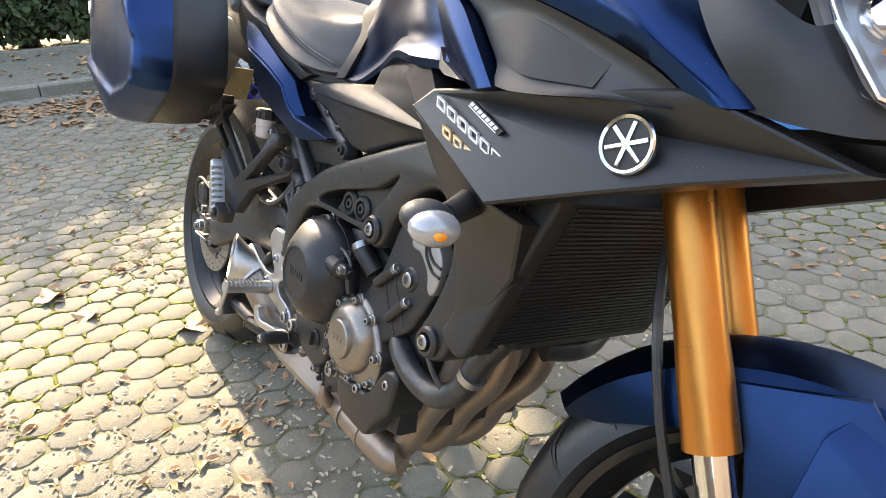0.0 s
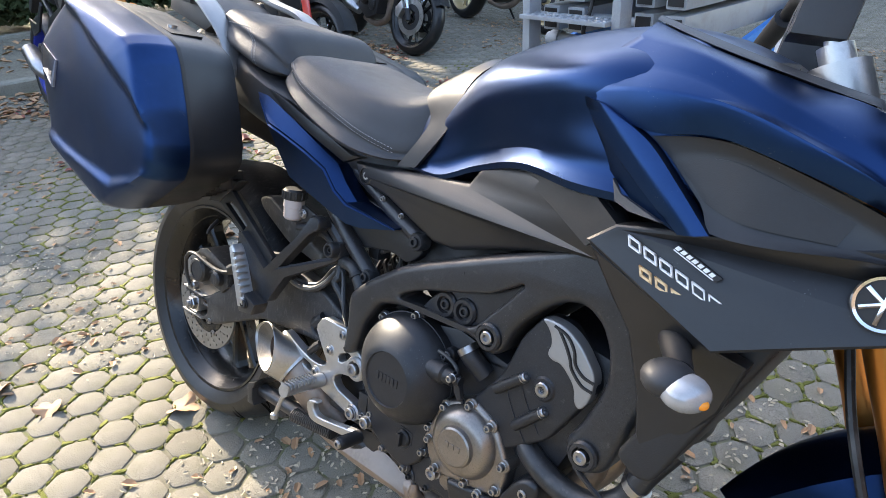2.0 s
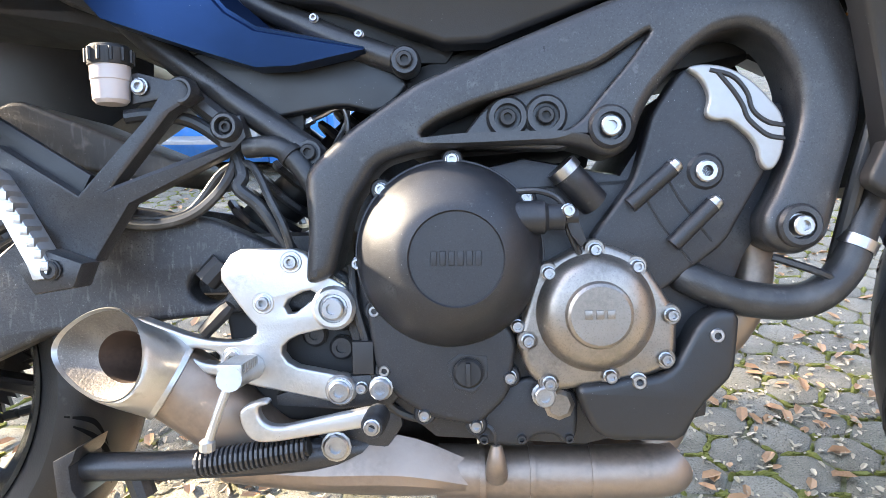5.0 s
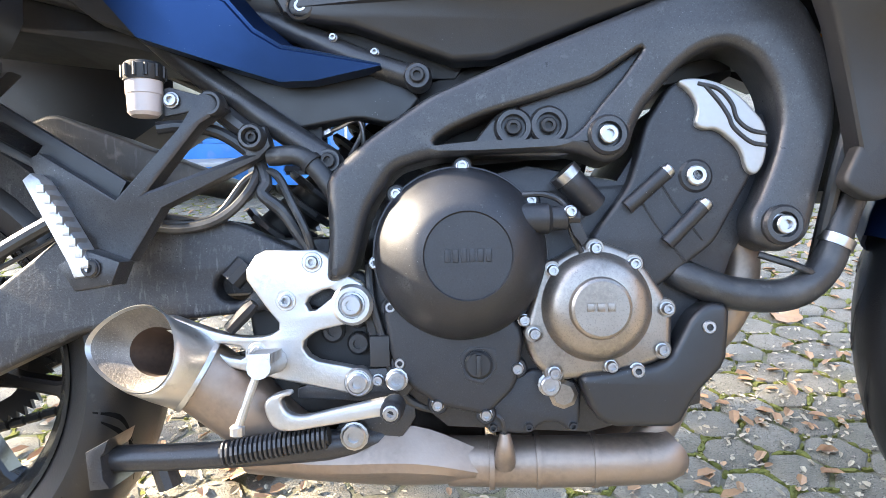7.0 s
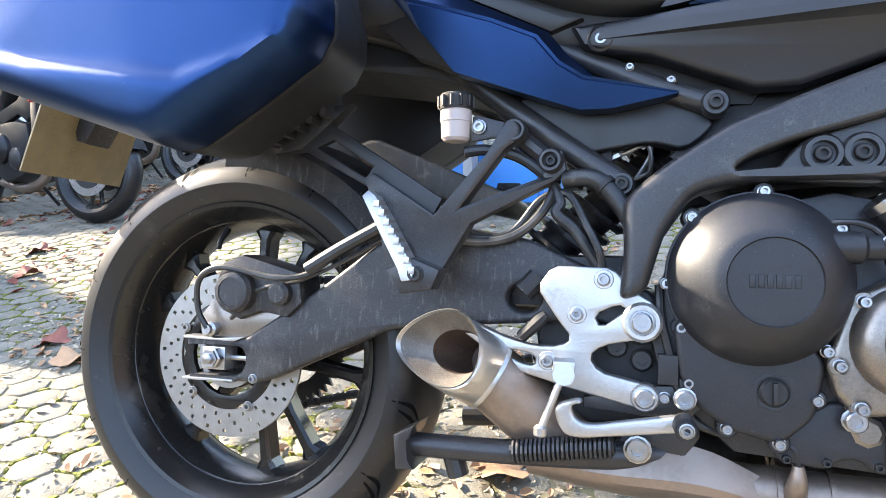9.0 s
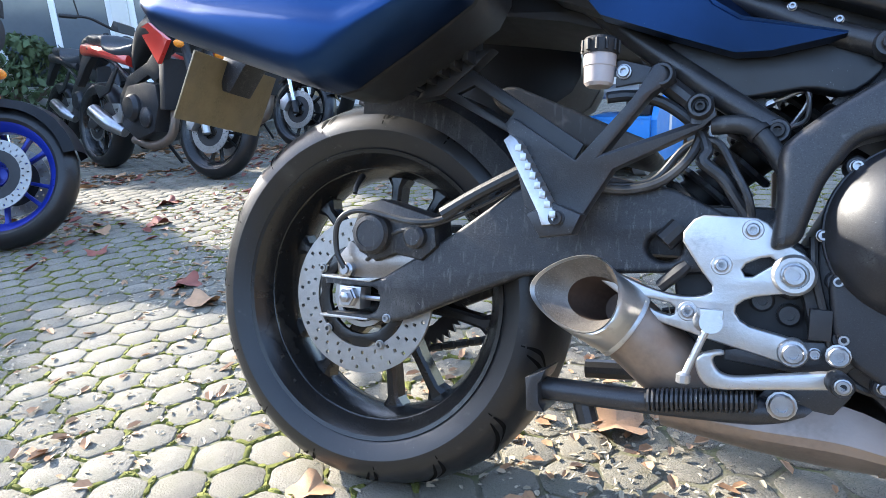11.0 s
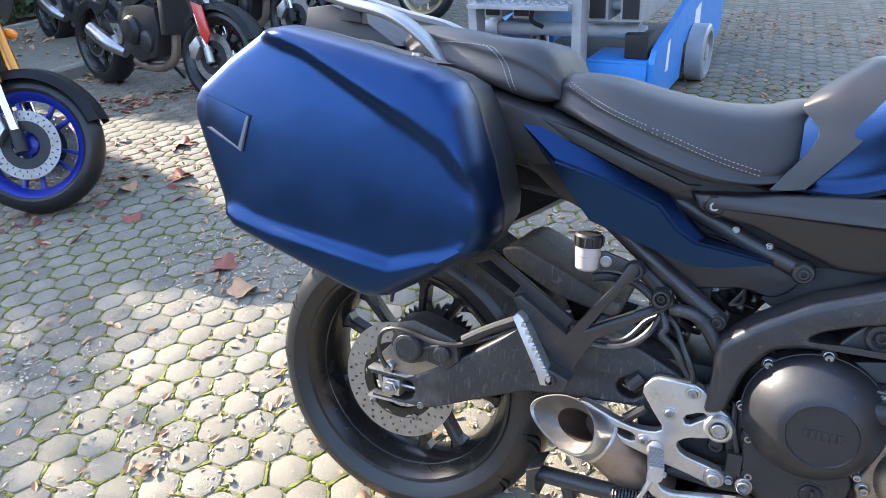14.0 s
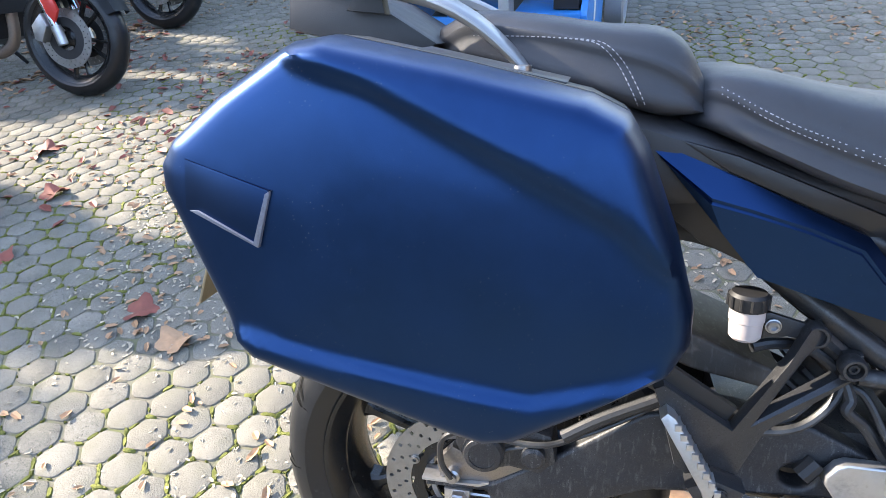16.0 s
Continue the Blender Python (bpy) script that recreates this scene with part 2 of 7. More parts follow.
def shell(pts, thick, bevel=0.004, crown=0.0, seg=2):
    """A bent panel through the outline pts (x, y, z), thickened towards the bike's middle; crown lifts its centre outwards."""
    from mathutils.geometry import tessellate_polygon
    bm = bmesh.new()
    sgn = 1 if sum(p[1] for p in pts) < 0 else -1
    a = [bm.verts.new(p) for p in pts]
    b = [bm.verts.new((p[0], p[1] + sgn * thick, p[2])) for p in pts]
    n = len(pts)
    if crown:
        c = sum((Vector(p) for p in pts), Vector()) / n
        c.y -= sgn * crown
        cv = bm.verts.new(c)
        for i in range(n):
            bm.faces.new((a[i], a[(i + 1) % n], cv))
    else:
        for t in tessellate_polygon([[Vector((p[0], p[2], 0)) for p in pts]]):
            bm.faces.new([a[i] for i in t])
    for t in tessellate_polygon([[Vector((p[0], p[2], 0)) for p in pts]]):
        bm.faces.new([b[i] for i in t])
    for i in range(n):
        bm.faces.new((a[i], a[(i + 1) % n], b[(i + 1) % n], b[i]))
    bmesh.ops.recalc_face_normals(bm, faces=bm.faces)
    if bevel:
        es = [e for e in bm.edges if e.verts[0] in a and e.verts[1] in a and len([f for f in e.link_faces if any(v in b for v in f.verts)])]
        bmesh.ops.bevel(bm, geom=es, offset=bevel, segments=seg, profile=0.6, affect="EDGES", clamp_overlap=True)
    return bm


def rounded(pts, times=2, most=0.007):
    """Cut the corners of a closed outline, by no more than a little, until they are round."""
    q = [Vector(p) for p in pts]
    for _ in range(times):
        out = []
        for a, b in zip(q, q[1:] + q[:1]):
            f = min(0.25, most / max(1e-6, (b - a).length))
            out += [a * (1 - f) + b * f, a * f + b * (1 - f)]
        q, most = out, most * 0.5
    return q


def cast(outer, y0, y1, r=0.01, holes=(), times=2, hole_r=None):
    """A cast piece: its outline lies in x, z with rounded corners, its near face is at y0 and rolls over into the rims with radius r."""
    from mathutils.geometry import tessellate_polygon
    bm = bmesh.new()
    caps, back = [], []
    for li, lp in enumerate([outer, *holes]):
        q = rounded(lp, times)
        n = len(q)
        area = sum(q[i].x * q[(i + 1) % n].y - q[(i + 1) % n].x * q[i].y for i in range(n))
        sg = (1 if area > 0 else -1) * (1 if li == 0 else -1)
        nor = []
        for i in range(n):
            d = (q[(i + 1) % n] - q[i - 1]).normalized()
            nor.append(Vector((-d.y, d.x)) * sg)
        rr = hole_r if li and hole_r else r
        rings = []
        for k in range(6):
            a = math.pi / 2 * k / 5
            rings.append([bm.verts.new((p.x + m.x * rr * (1 - math.cos(a)), y0 + rr * (1 - math.sin(a)), p.y + m.y * rr * (1 - math.cos(a)))) for p, m in zip(q, nor)])
        rings.insert(0, [bm.verts.new((p.x, y1, p.y)) for p in q])
        for g, h in zip(rings, rings[1:]):
            for i in range(n):
                bm.faces.new((g[i], g[(i + 1) % n], h[(i + 1) % n], h[i]))
        caps.append(rings[-1])
        back.append(rings[0])
    for loops in (caps, back):
        flat = [v for lp in loops for v in lp]
        for t in tessellate_polygon([[Vector((v.co.x, v.co.z, 0)) for v in lp] for lp in loops]):
            try:
                bm.faces.new([flat[i] for i in t])
            except ValueError:
                pass
    return bm


def creased(rows, thick=0.012, n=6, soft=0.005):
    """A pressed panel through rows of as many points each: smooth along the rows, with a small round on every inner row."""
    dense = [spline(r, n) for r in rows]
    out = [dense[0]]
    for a, b, c in zip(dense, dense[1:], dense[2:]):
        for e in (a, c):
            out.append([p + (q - p).normalized() * min(soft, (q - p).length * 0.4) for p, q in zip(b, e)])
    out.append(dense[-1])
    bm = bmesh.new()
    g = [[bm.verts.new(p) for p in r] for r in out]
    for p, q in zip(g, g[1:]):
        for k in range(len(p) - 1):
            bm.faces.new((p[k], p[k + 1], q[k + 1], q[k]))
    sgn = 1 if sum(p[1] for p in rows[0]) < 0 else -1
    r = bmesh.ops.extrude_face_region(bm, geom=bm.faces[:])
    bmesh.ops.translate(bm, vec=(0, sgn * thick, 0), verts=[v for v in r["geom"] if isinstance(v, bmesh.types.BMVert)])
    return bm


def spline(pts, n=6, closed=False):
    """Catmull-Rom through the points."""
    P = [Vector(p) for p in pts]
    out, m = [], len(P)
    rng = range(m if closed else m - 1)
    for i in rng:
        p0 = P[(i - 1) % m] if closed or i else P[0] * 2 - P[1]
        p1, p2 = P[i], P[(i + 1) % m]
        p3 = P[(i + 2) % m] if closed or i + 2 < m else P[-1] * 2 - P[-2]
        for k in range(n):
            t = k / n
            out.append(0.5 * (2 * p1 + (p2 - p0) * t + (2 * p0 - 5 * p1 + 4 * p2 - p3) * t * t + (3 * p1 - p0 - 3 * p2 + p3) * t ** 3))
    if not closed:
        out.append(P[-1])
    return out


def tube(pts, r, seg=10, n=6, smooth=True, into=None, closed=False):
    """A round bar or hose through the points; r is one radius or one a point."""
    bm = into or bmesh.new()
    rs = r if isinstance(r, (list, tuple)) else [r] * len(pts)
    q = spline([(*p, ) for p in pts], n, closed) if smooth and len(pts) > 2 else [Vector(p) for p in pts]
    if smooth and len(pts) > 2:
        rr = [rs[min(i // n, len(rs) - 1)] * (1 - (i % n) / n) + rs[min(i // n + 1, len(rs) - 1)] * ((i % n) / n) for i in range(len(q))]
    else:
        rr = list(rs)
    rings, ref = [], None
    for i, p in enumerate(q):
        d = (q[(i + 1) % len(q)] - q[i - 1]) if closed else (q[min(i + 1, len(q) - 1)] - q[max(i - 1, 0)])
        d.normalize()
        if ref is None:
            ref = Vector((0, 0, 1)) if abs(d.z) < 0.9 else Vector((0, 1, 0))
        u = (ref - d * ref.dot(d)).normalized()
        ref = u
        v = d.cross(u)
        rings.append([bm.verts.new(p + (u * math.cos(2 * math.pi * k / seg) + v * math.sin(2 * math.pi * k / seg)) * rr[i]) for k in range(seg)])
    m = len(rings)
    for i in range(m if closed else m - 1):
        for k in range(seg):
            bm.faces.new((rings[i][k], rings[i][(k + 1) % seg], rings[(i + 1) % m][(k + 1) % seg], rings[(i + 1) % m][k]))
    if not closed:
        bm.faces.new(rings[0])
        bm.faces.new(rings[-1])
    return bm


def lathe(profile, centre, seg=48, axis="y", into=None, closed=False):
    """profile: (radius, along) turned about an axis through centre; along runs to -y for axis y (towards the near side)."""
    bm = into or bmesh.new()
    c = Vector(centre)
    rings = []
    for r, a in profile:
        ring = []
        for k in range(seg):
            t = 2 * math.pi * k / seg
            if axis == "y":
                v = Vector((r * math.cos(t), -a, r * math.sin(t)))
            elif axis == "z":
                v = Vector((r * math.cos(t), r * math.sin(t), a))
            else:
                v = Vector((a, r * math.cos(t), r * math.sin(t)))
            ring.append(bm.verts.new(c + v))
        rings.append(ring)
    m = len(rings)
    for i in range(m if closed else m - 1):
        for k in range(seg):
            bm.faces.new((rings[i][k], rings[i][(k + 1) % seg], rings[(i + 1) % m][(k + 1) % seg], rings[(i + 1) % m][k]))
    if not closed:
        bm.faces.new(rings[0])
        bm.faces.new(rings[-1])
    return bm


def box(x0, x1, y0, y1, z0, z1, bevel=0.004, into=None):
    return prism([(x0, z0), (x1, z0), (x1, z1), (x0, z1)], y0, y1, bevel, into=into)


def loft(sections, nu=5, nv=4, cap=True, mirror=False):
    """A skin through cross-sections (lists of as many (x, y, z) each), smoothed both ways; mirror adds the far half."""
    rows = []
    for s in sections:
        s = [Vector(p) for p in s]
        if mirror:
            s = s + [Vector((p.x, -p.y, p.z)) for p in reversed(s[:-1] if abs(s[-1].y) < 1e-6 else s)]
        rows.append(spline(s, nv))
    cols = [spline([r[k] for r in rows], nu) for k in range(len(rows[0]))]
    bm = bmesh.new()
    g = [[bm.verts.new(cols[k][i]) for k in range(len(cols))] for i in range(len(cols[0]))]
    for i in range(len(g) - 1):
        for k in range(len(g[0]) - 1):
            bm.faces.new((g[i][k], g[i][k + 1], g[i + 1][k + 1], g[i + 1][k]))
    if cap:
        bm.faces.new(g[0])
        bm.faces.new(g[-1])
    bmesh.ops.remove_doubles(bm, verts=bm.verts, dist=0.0004)
    return bm


def bolt(c, r, parent, material=None, depth=0.008, name="bolt", d=(0, -1, 0)):
    """A socket-head bolt that looks along d."""
    bm = bmesh.new()
    prof = [(r * 1.18, 0), (r * 1.18, 0.0022), (r, 0.0026), (r, depth - 0.0015), (r * 0.86, depth), (r * 0.5, depth), (r * 0.5, depth - 0.005)]
    lathe(prof, (0, 0, 0), 12, into=bm)
    q = Vector((0, -1, 0)).rotation_difference(Vector(d))
    bm.transform(Matrix.Translation(c) @ q.to_matrix().to_4x4())
    return part(name, bm, material or STEEL, parent)


def ellipsoid(c, rx, ry, rz, seg=20):
    bm = bmesh.new()
    bmesh.ops.create_uvsphere(bm, u_segments=seg, v_segments=seg // 2, radius=1)
    bm.transform(Matrix.Translation(c) @ Matrix.Diagonal((rx, ry, rz, 1)))
    return bm


def mir(pts):
    return [(p[0], -p[1], p[2]) for p in pts]

# ---- ground ----
STEP = 0.1015
GX0, GX1, GY0, GY1 = -4.45, 4.2, -2.4, 8.6
bm = bmesh.new()
bmesh.ops.create_grid(bm, x_segments=60, y_segments=60, size=1)
bm.transform(Matrix.Translation((0, 0, -0.0028)) @ Matrix.Diagonal((300, 300, 1, 1)))
ground = part("ground", bm, SOIL, None)
tagged(ground, "mossy sandy joints between worn concrete pavers", "ground", kind="structure")

BIKE = pose(-0.0019, -0.0731, -0.0019, -16.25, 0, 3.0)
bike = thing("motorcycle", "matt blue and black touring motorcycle leaning on its side stand", "motorcycle", BIKE)


# ---- rear wheel ----
def tyre_profile(R, w, bead, hb):
    return [(bead, hb), (bead + 0.012, hb + 0.010), (R - 0.055, w), (R - 0.038, w - 0.003), (R - 0.021, w * 0.80), (R - 0.006, w * 0.45), (R, 0), (R - 0.006, -w * 0.45), (R - 0.021, -w * 0.80), (R - 0.038, -w + 0.003), (R - 0.055, -w), (bead + 0.012, -hb - 0.010), (bead, -hb)]


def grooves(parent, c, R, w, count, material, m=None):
    """Curved tread cuts, as thin slivers just above the tread, their dark colour painting the cuts' shade: a long one
    and a short one by turns.
    """
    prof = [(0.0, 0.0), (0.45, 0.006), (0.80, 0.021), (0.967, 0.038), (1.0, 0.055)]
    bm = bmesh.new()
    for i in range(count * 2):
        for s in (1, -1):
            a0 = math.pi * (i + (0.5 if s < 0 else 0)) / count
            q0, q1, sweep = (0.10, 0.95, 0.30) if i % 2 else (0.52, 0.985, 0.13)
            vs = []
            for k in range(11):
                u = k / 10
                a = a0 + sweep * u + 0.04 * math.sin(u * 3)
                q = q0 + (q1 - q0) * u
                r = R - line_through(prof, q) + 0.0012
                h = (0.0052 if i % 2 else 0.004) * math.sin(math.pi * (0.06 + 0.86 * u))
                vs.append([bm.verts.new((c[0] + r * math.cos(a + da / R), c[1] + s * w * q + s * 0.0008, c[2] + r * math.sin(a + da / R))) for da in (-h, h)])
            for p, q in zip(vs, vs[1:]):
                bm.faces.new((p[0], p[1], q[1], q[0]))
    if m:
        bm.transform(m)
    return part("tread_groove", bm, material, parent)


def line_through(pts, x):
    for (xa, za), (xb, zb) in zip(pts, pts[1:]):
        if x <= xb:
            return za + (zb - za) * (x - xa) / (xb - xa)
    return pts[-1][1]


def spokes(c, r0, r1, count, y, w0, w1, th, twist=0.0):
    bm = bmesh.new()
    for i in range(count):
        a = 2 * math.pi * i / count + twist
        e = Vector((math.cos(a), 0, math.sin(a)))
        t = Vector((-math.sin(a), 0, math.cos(a)))
        rings = []
        for r, w in ((r0, w0), ((r0 + r1) / 2, w1), (r1 - 0.015, w1 * 1.15), (r1 + 0.004, w0 * 1.35)):
            p = Vector(c) + e * r + Vector((0, y, 0))
            rings.append([bm.verts.new(p + t * sx * w + Vector((0, sy * th, 0))) for sx, sy in ((-1, -0.7), (-0.5, -1), (0.5, -1), (1, -0.7), (1, 1), (-1, 1))])
        for p, q in zip(rings, rings[1:]):
            for k in range(6):
                bm.faces.new((p[k], p[(k + 1) % 6], q[(k + 1) % 6], q[k]))
    return bm


def drilled_disc(c, r0, r1, y, th, groups, rows):
    """A brake disc with a pattern of through holes."""
    na, nr = groups * 6, len(rows) * 2 + 1
    bm = bmesh.new()
    rad = [r0 + (r1 - r0) * i / nr for i in range(nr + 1)]
    g = [[[bm.verts.new((c[0] + r * math.cos(2 * math.pi * k / na), c[1] + yy, c[2] + r * math.sin(2 * math.pi * k / na))) for k in range(na)] for r in rad] for yy in (y - th / 2, y + th / 2)]
    for i in range(nr):
        for k in range(na):
            j = (k + 1) % na
            hole = i % 2 == 1 and (k % 6) == rows[i // 2]
            quad = lambda s: (g[s][i][k], g[s][i][j], g[s][i + 1][j], g[s][i + 1][k])
            if not hole:
                bm.faces.new(quad(0))
                bm.faces.new(quad(1))
            else:
                q0, q1 = quad(0), quad(1)
                for e in range(4):
                    bm.faces.new((q0[e], q0[(e + 1) % 4], q1[(e + 1) % 4], q1[e]))
    for i in (0, nr):
        for k in range(na):
            j = (k + 1) % na
            bm.faces.new((g[0][i][k], g[0][i][j], g[1][i][j], g[1][i][k]))
    return bm


RC = (0, 0, 0.315)
rw = part("rear_wheel", lathe([(0.030, 0.075), (0.052, 0.07), (0.06, 0.03), (0.06, -0.03), (0.05, -0.07), (0.03, -0.075)], RC, 32), RIMBLACK, bike)
part("tyre", lathe(tyre_profile(0.315, 0.091, 0.226, 0.072), RC, 96, closed=True), RUBBER, rw, "dusty wide black rubber tyre")
part("rim", lathe([(0.2315, 0.080), (0.2315, 0.074), (0.222, 0.071), (0.219, 0.06), (0.204, 0.05), (0.199, 0.0), (0.204, -0.05), (0.219, -0.06), (0.222, -0.071), (0.2315, -0.074), (0.2315, -0.08), (0.225, -0.078), (0.207, -0.055), (0.192, -0.02), (0.190, 0.0), (0.192, 0.02), (0.207, 0.055), (0.225, 0.078)], RC, 96, closed=True), RIMBLACK, rw, "satin black cast rim")
for i in range(10):
    bmx = spokes(RC, 0.045, 0.192, 1, 0.0, 0.017, 0.0085, 0.016, twist=2 * math.pi * i / 10 + (0.09 if i % 2 else -0.09) + 0.35)
    part("spoke", bmx, RIMBLACK, rw)
grooves(rw, RC, 0.315, 0.091, 15, CUTSHADE)
part("brake_disc", drilled_disc(RC, 0.082, 0.1225, -0.088, 0.005, 24, (1, 3, 5)), DISC, rw, "drilled steel brake disc")
part("disc_carrier", prism([(RC[0] + (0.092 if k % 2 else 0.076) * math.cos(k * math.pi / 10), RC[2] + (0.092 if k % 2 else 0.076) * math.sin(k * math.pi / 10)) for k in range(20)], -0.0895, -0.08, 0.001, holes=[[(RC[0] + 0.062 * math.cos(k * math.pi / 12), RC[2] + 0.062 * math.sin(k * math.pi / 12)) for k in range(24)]]), RIMBLACK, rw)
part("sensor_ring", lathe([(0.05, 0.086), (0.05, 0.09), (0.042, 0.09), (0.042, 0.086)], RC, 40, closed=True), DISC, rw)
for k in range(5):
    a = k * 2 * math.pi / 5 - 1.1
    bolt((0.083 * math.cos(a), -0.091, 0.315 + 0.083 * math.sin(a)), 0.0065, rw, DISC, 0.005)
part("valve", tube([(-0.035, -0.05, 0.505), (-0.030, -0.075, 0.487), (-0.028, -0.082, 0.475)], [0.006, 0.0045, 0.004], 8), DEEP, rw)
# sprocket and chain on the far side
n = 45
part("sprocket", prism([((0.098 if k % 2 else 0.112) * math.cos(math.pi * (k + 0.5) / n), 0.315 + (0.098 if k % 2 else 0.112) * math.sin(math.pi * (k + 0.5) / n)) for k in range(2 * n)], 0.084, 0.091, 0, holes=[[(0.0 + 0.075 * math.cos(k * math.pi / 10), 0.315 + 0.075 * math.sin(k * math.pi / 10)) for k in range(20)]]), DEEP, rw)
for z0, z1, s in ((0.425, 0.445, 1), (0.206, 0.355, -1)):
    bm = bmesh.new()
    x0, x1, m = (0.02, 0.58, 46)
    for i in range(m):
        u, v = i / m, (i + 0.82) / m
        p, q = (x0 + (x1 - x0) * u, z0 + (z1 - z0) * u), (x0 + (x1 - x0) * v, z0 + (z1 - z0) * v)
        yy = 0.080 if i % 2 else 0.084
        tube([(p[0], yy, p[1]), (q[0], yy, q[1])], 0.0072, 6, into=bm)
    tagged(part("chain_run", bm, DEEP, bike, "dark drive chain"), kind="stuff")

# ---- swingarm, axle, rear brake ----
ARM = [(-0.052, 0.3385), (0.045, 0.345), (0.155, 0.415), (0.255, 0.489), (0.352, 0.511), (0.455, 0.494), (0.537, 0.456), (0.61, 0.43), (0.63, 0.395), (0.60, 0.362), (0.545, 0.392), (0.43, 0.384), (0.27, 0.368), (0.192, 0.334), (0.086, 0.286), (0.062, 0.2815), (-0.045, 0.2815), (-0.05, 0.2865), (0.028, 0.2885), (0.046, 0.30), (0.046, 0.326), (0.028, 0.3335), (-0.052, 0.3345)]
arm = part("swingarm", cast(ARM, -0.119, -0.086, 0.007, times=1, holes=[[(0.452 + 0.022 * math.cos(k * math.pi / 8), 0.418 + 0.018 * math.sin(k * math.pi / 8)) for k in range(16)]]), DIRTY, bike, "dusty black alloy swingarm", angle=70)
part("swingarm_arm", prism([(x, z) for x, z in ARM], 0.095, 0.12, 0.006), DIRTY, arm)
part("cross_member", box(0.36, 0.58, -0.09, 0.097, 0.405, 0.475, 0.015), DIRTY, arm)
part("adjuster_plate", prism([(-0.056, 0.3405), (0.03, 0.3395), (0.045, 0.346), (0.0, 0.343), (-0.056, 0.3445)], -0.122, -0.086, 0.001), SILVER, arm)
part("adjuster_plate", prism([(-0.056, 0.2795), (0.03, 0.281), (0.03, 0.2845), (-0.056, 0.2835)], -0.122, -0.086, 0.001), SILVER, arm)
part("axle_block", box(-0.022, 0.017, -0.123, -0.09, 0.297, 0.331, 0.003), SILVER, arm)
part("adjuster_screw", tube([(0.016, -0.105, 0.314), (0.046, -0.105, 0.314)], 0.0045, 8), STEEL, arm)
part("axle_nut", lathe([(0.016, 0.0), (0.016, 0.012), (0.0135, 0.014), (0.0135, 0.017), (0.008, 0.017), (0.008, 0.022), (0.006, 0.023)], (0, -0.121, 0.315), 6), STEEL, arm)
bolt((0.062, -0.118, 0.2875), 0.006, arm, STEEL, 0.006)
cal = part("rear_caliper", prism([(-0.004, 0.415), (0.012, 0.455), (0.045, 0.466), (0.10, 0.452), (0.135, 0.442), (0.142, 0.40), (0.118, 0.378), (0.075, 0.385), (0.04, 0.372), (0.012, 0.384)], -0.128, -0.062, 0.008), DIRTY, bike, "dusty black brake caliper")
part("piston_housing", lathe([(0.030, 0), (0.030, 0.018), (0.026, 0.024), (0.02, 0.025), (0.02, 0.0235)], (0.040, -0.124, 0.413), 28), DIRTY, cal)
part("piston_housing", lathe([(0.017, 0), (0.017, 0.016), (0.012, 0.02)], (0.110, -0.124, 0.412), 22), DIRTY, cal)
part("carrier_plate", prism([(-0.03, 0.345), (-0.035, 0.372), (-0.01, 0.40), (0.02, 0.385), (0.10, 0.385), (0.13, 0.40), (0.09, 0.36), (0.04, 0.343)], -0.115, -0.096, 0.004), BRUSHED, cal)
part("banjo", lathe([(0.011, 0), (0.011, 0.012), (0.007, 0.014), (0.007, 0.02)], (-0.008, -0.115, 0.356), 16), STEEL, cal)
part("brake_hose", tube([(-0.008, -0.132, 0.358), (-0.022, -0.135, 0.385), (-0.018, -0.14, 0.428), (0.02, -0.142, 0.447), (0.10, -0.14, 0.435), (0.15, -0.132, 0.44), (0.20, -0.125, 0.475), (0.26, -0.122, 0.515), (0.34, -0.118, 0.533)], 0.0045, 8), HOSE, cal)
part("sensor_cable", tube([(0.02, -0.115, 0.372), (0.07, -0.13, 0.415), (0.14, -0.127, 0.432), (0.22, -0.12, 0.47), (0.30, -0.112, 0.52)], 0.003, 7), HOSE, cal)
part("cable_sleeve", tube([(0.15, -0.131, 0.447), (0.20, -0.126, 0.478), (0.27, -0.124, 0.515)], 0.0095, 10), HOSE, cal)
# mudguard that hugs the tyre
bm = bmesh.new()
prev = None
for k in range(15):
    a = radians(8 + 84 * k / 14)
    ring = []
    for y, dr in ((-0.098, -0.055), (-0.096, -0.02), (-0.07, 0.0), (0, 0.008), (0.07, 0.0), (0.096, -0.02), (0.098, -0.055)):
        r = 0.338 + dr
        ring.append(bm.verts.new((r * math.cos(a), y, 0.315 + r * math.sin(a))))
    if prev:
        for i in range(6):
            bm.faces.new((prev[i], prev[i + 1], ring[i + 1], ring[i]))
    prev = ring
bmesh.ops.solidify(bm, geom=bm.faces[:], thickness=0.003)
part("rear_mudguard", bm, DIRTY, bike, "dusty black rear mudguard")

DUSTBROWN = mat("mud_filmed_plastic", (0.036, 0.032, 0.028), 0.62, 0, 0.3, 14, 0.2, 300, dust=(0.15, 0.13, 0.105), dust_amt=0.55, spots=1.0, streak=0.6)
part("chain_guard", cast([(0.198, 0.622), (0.232, 0.634), (0.376, 0.574), (0.426, 0.554), (0.411, 0.530), (0.305, 0.553), (0.212, 0.601)], -0.102, 0.085, 0.006), DUSTBROWN, bike, "mud-filmed plastic splash guard", angle=70)

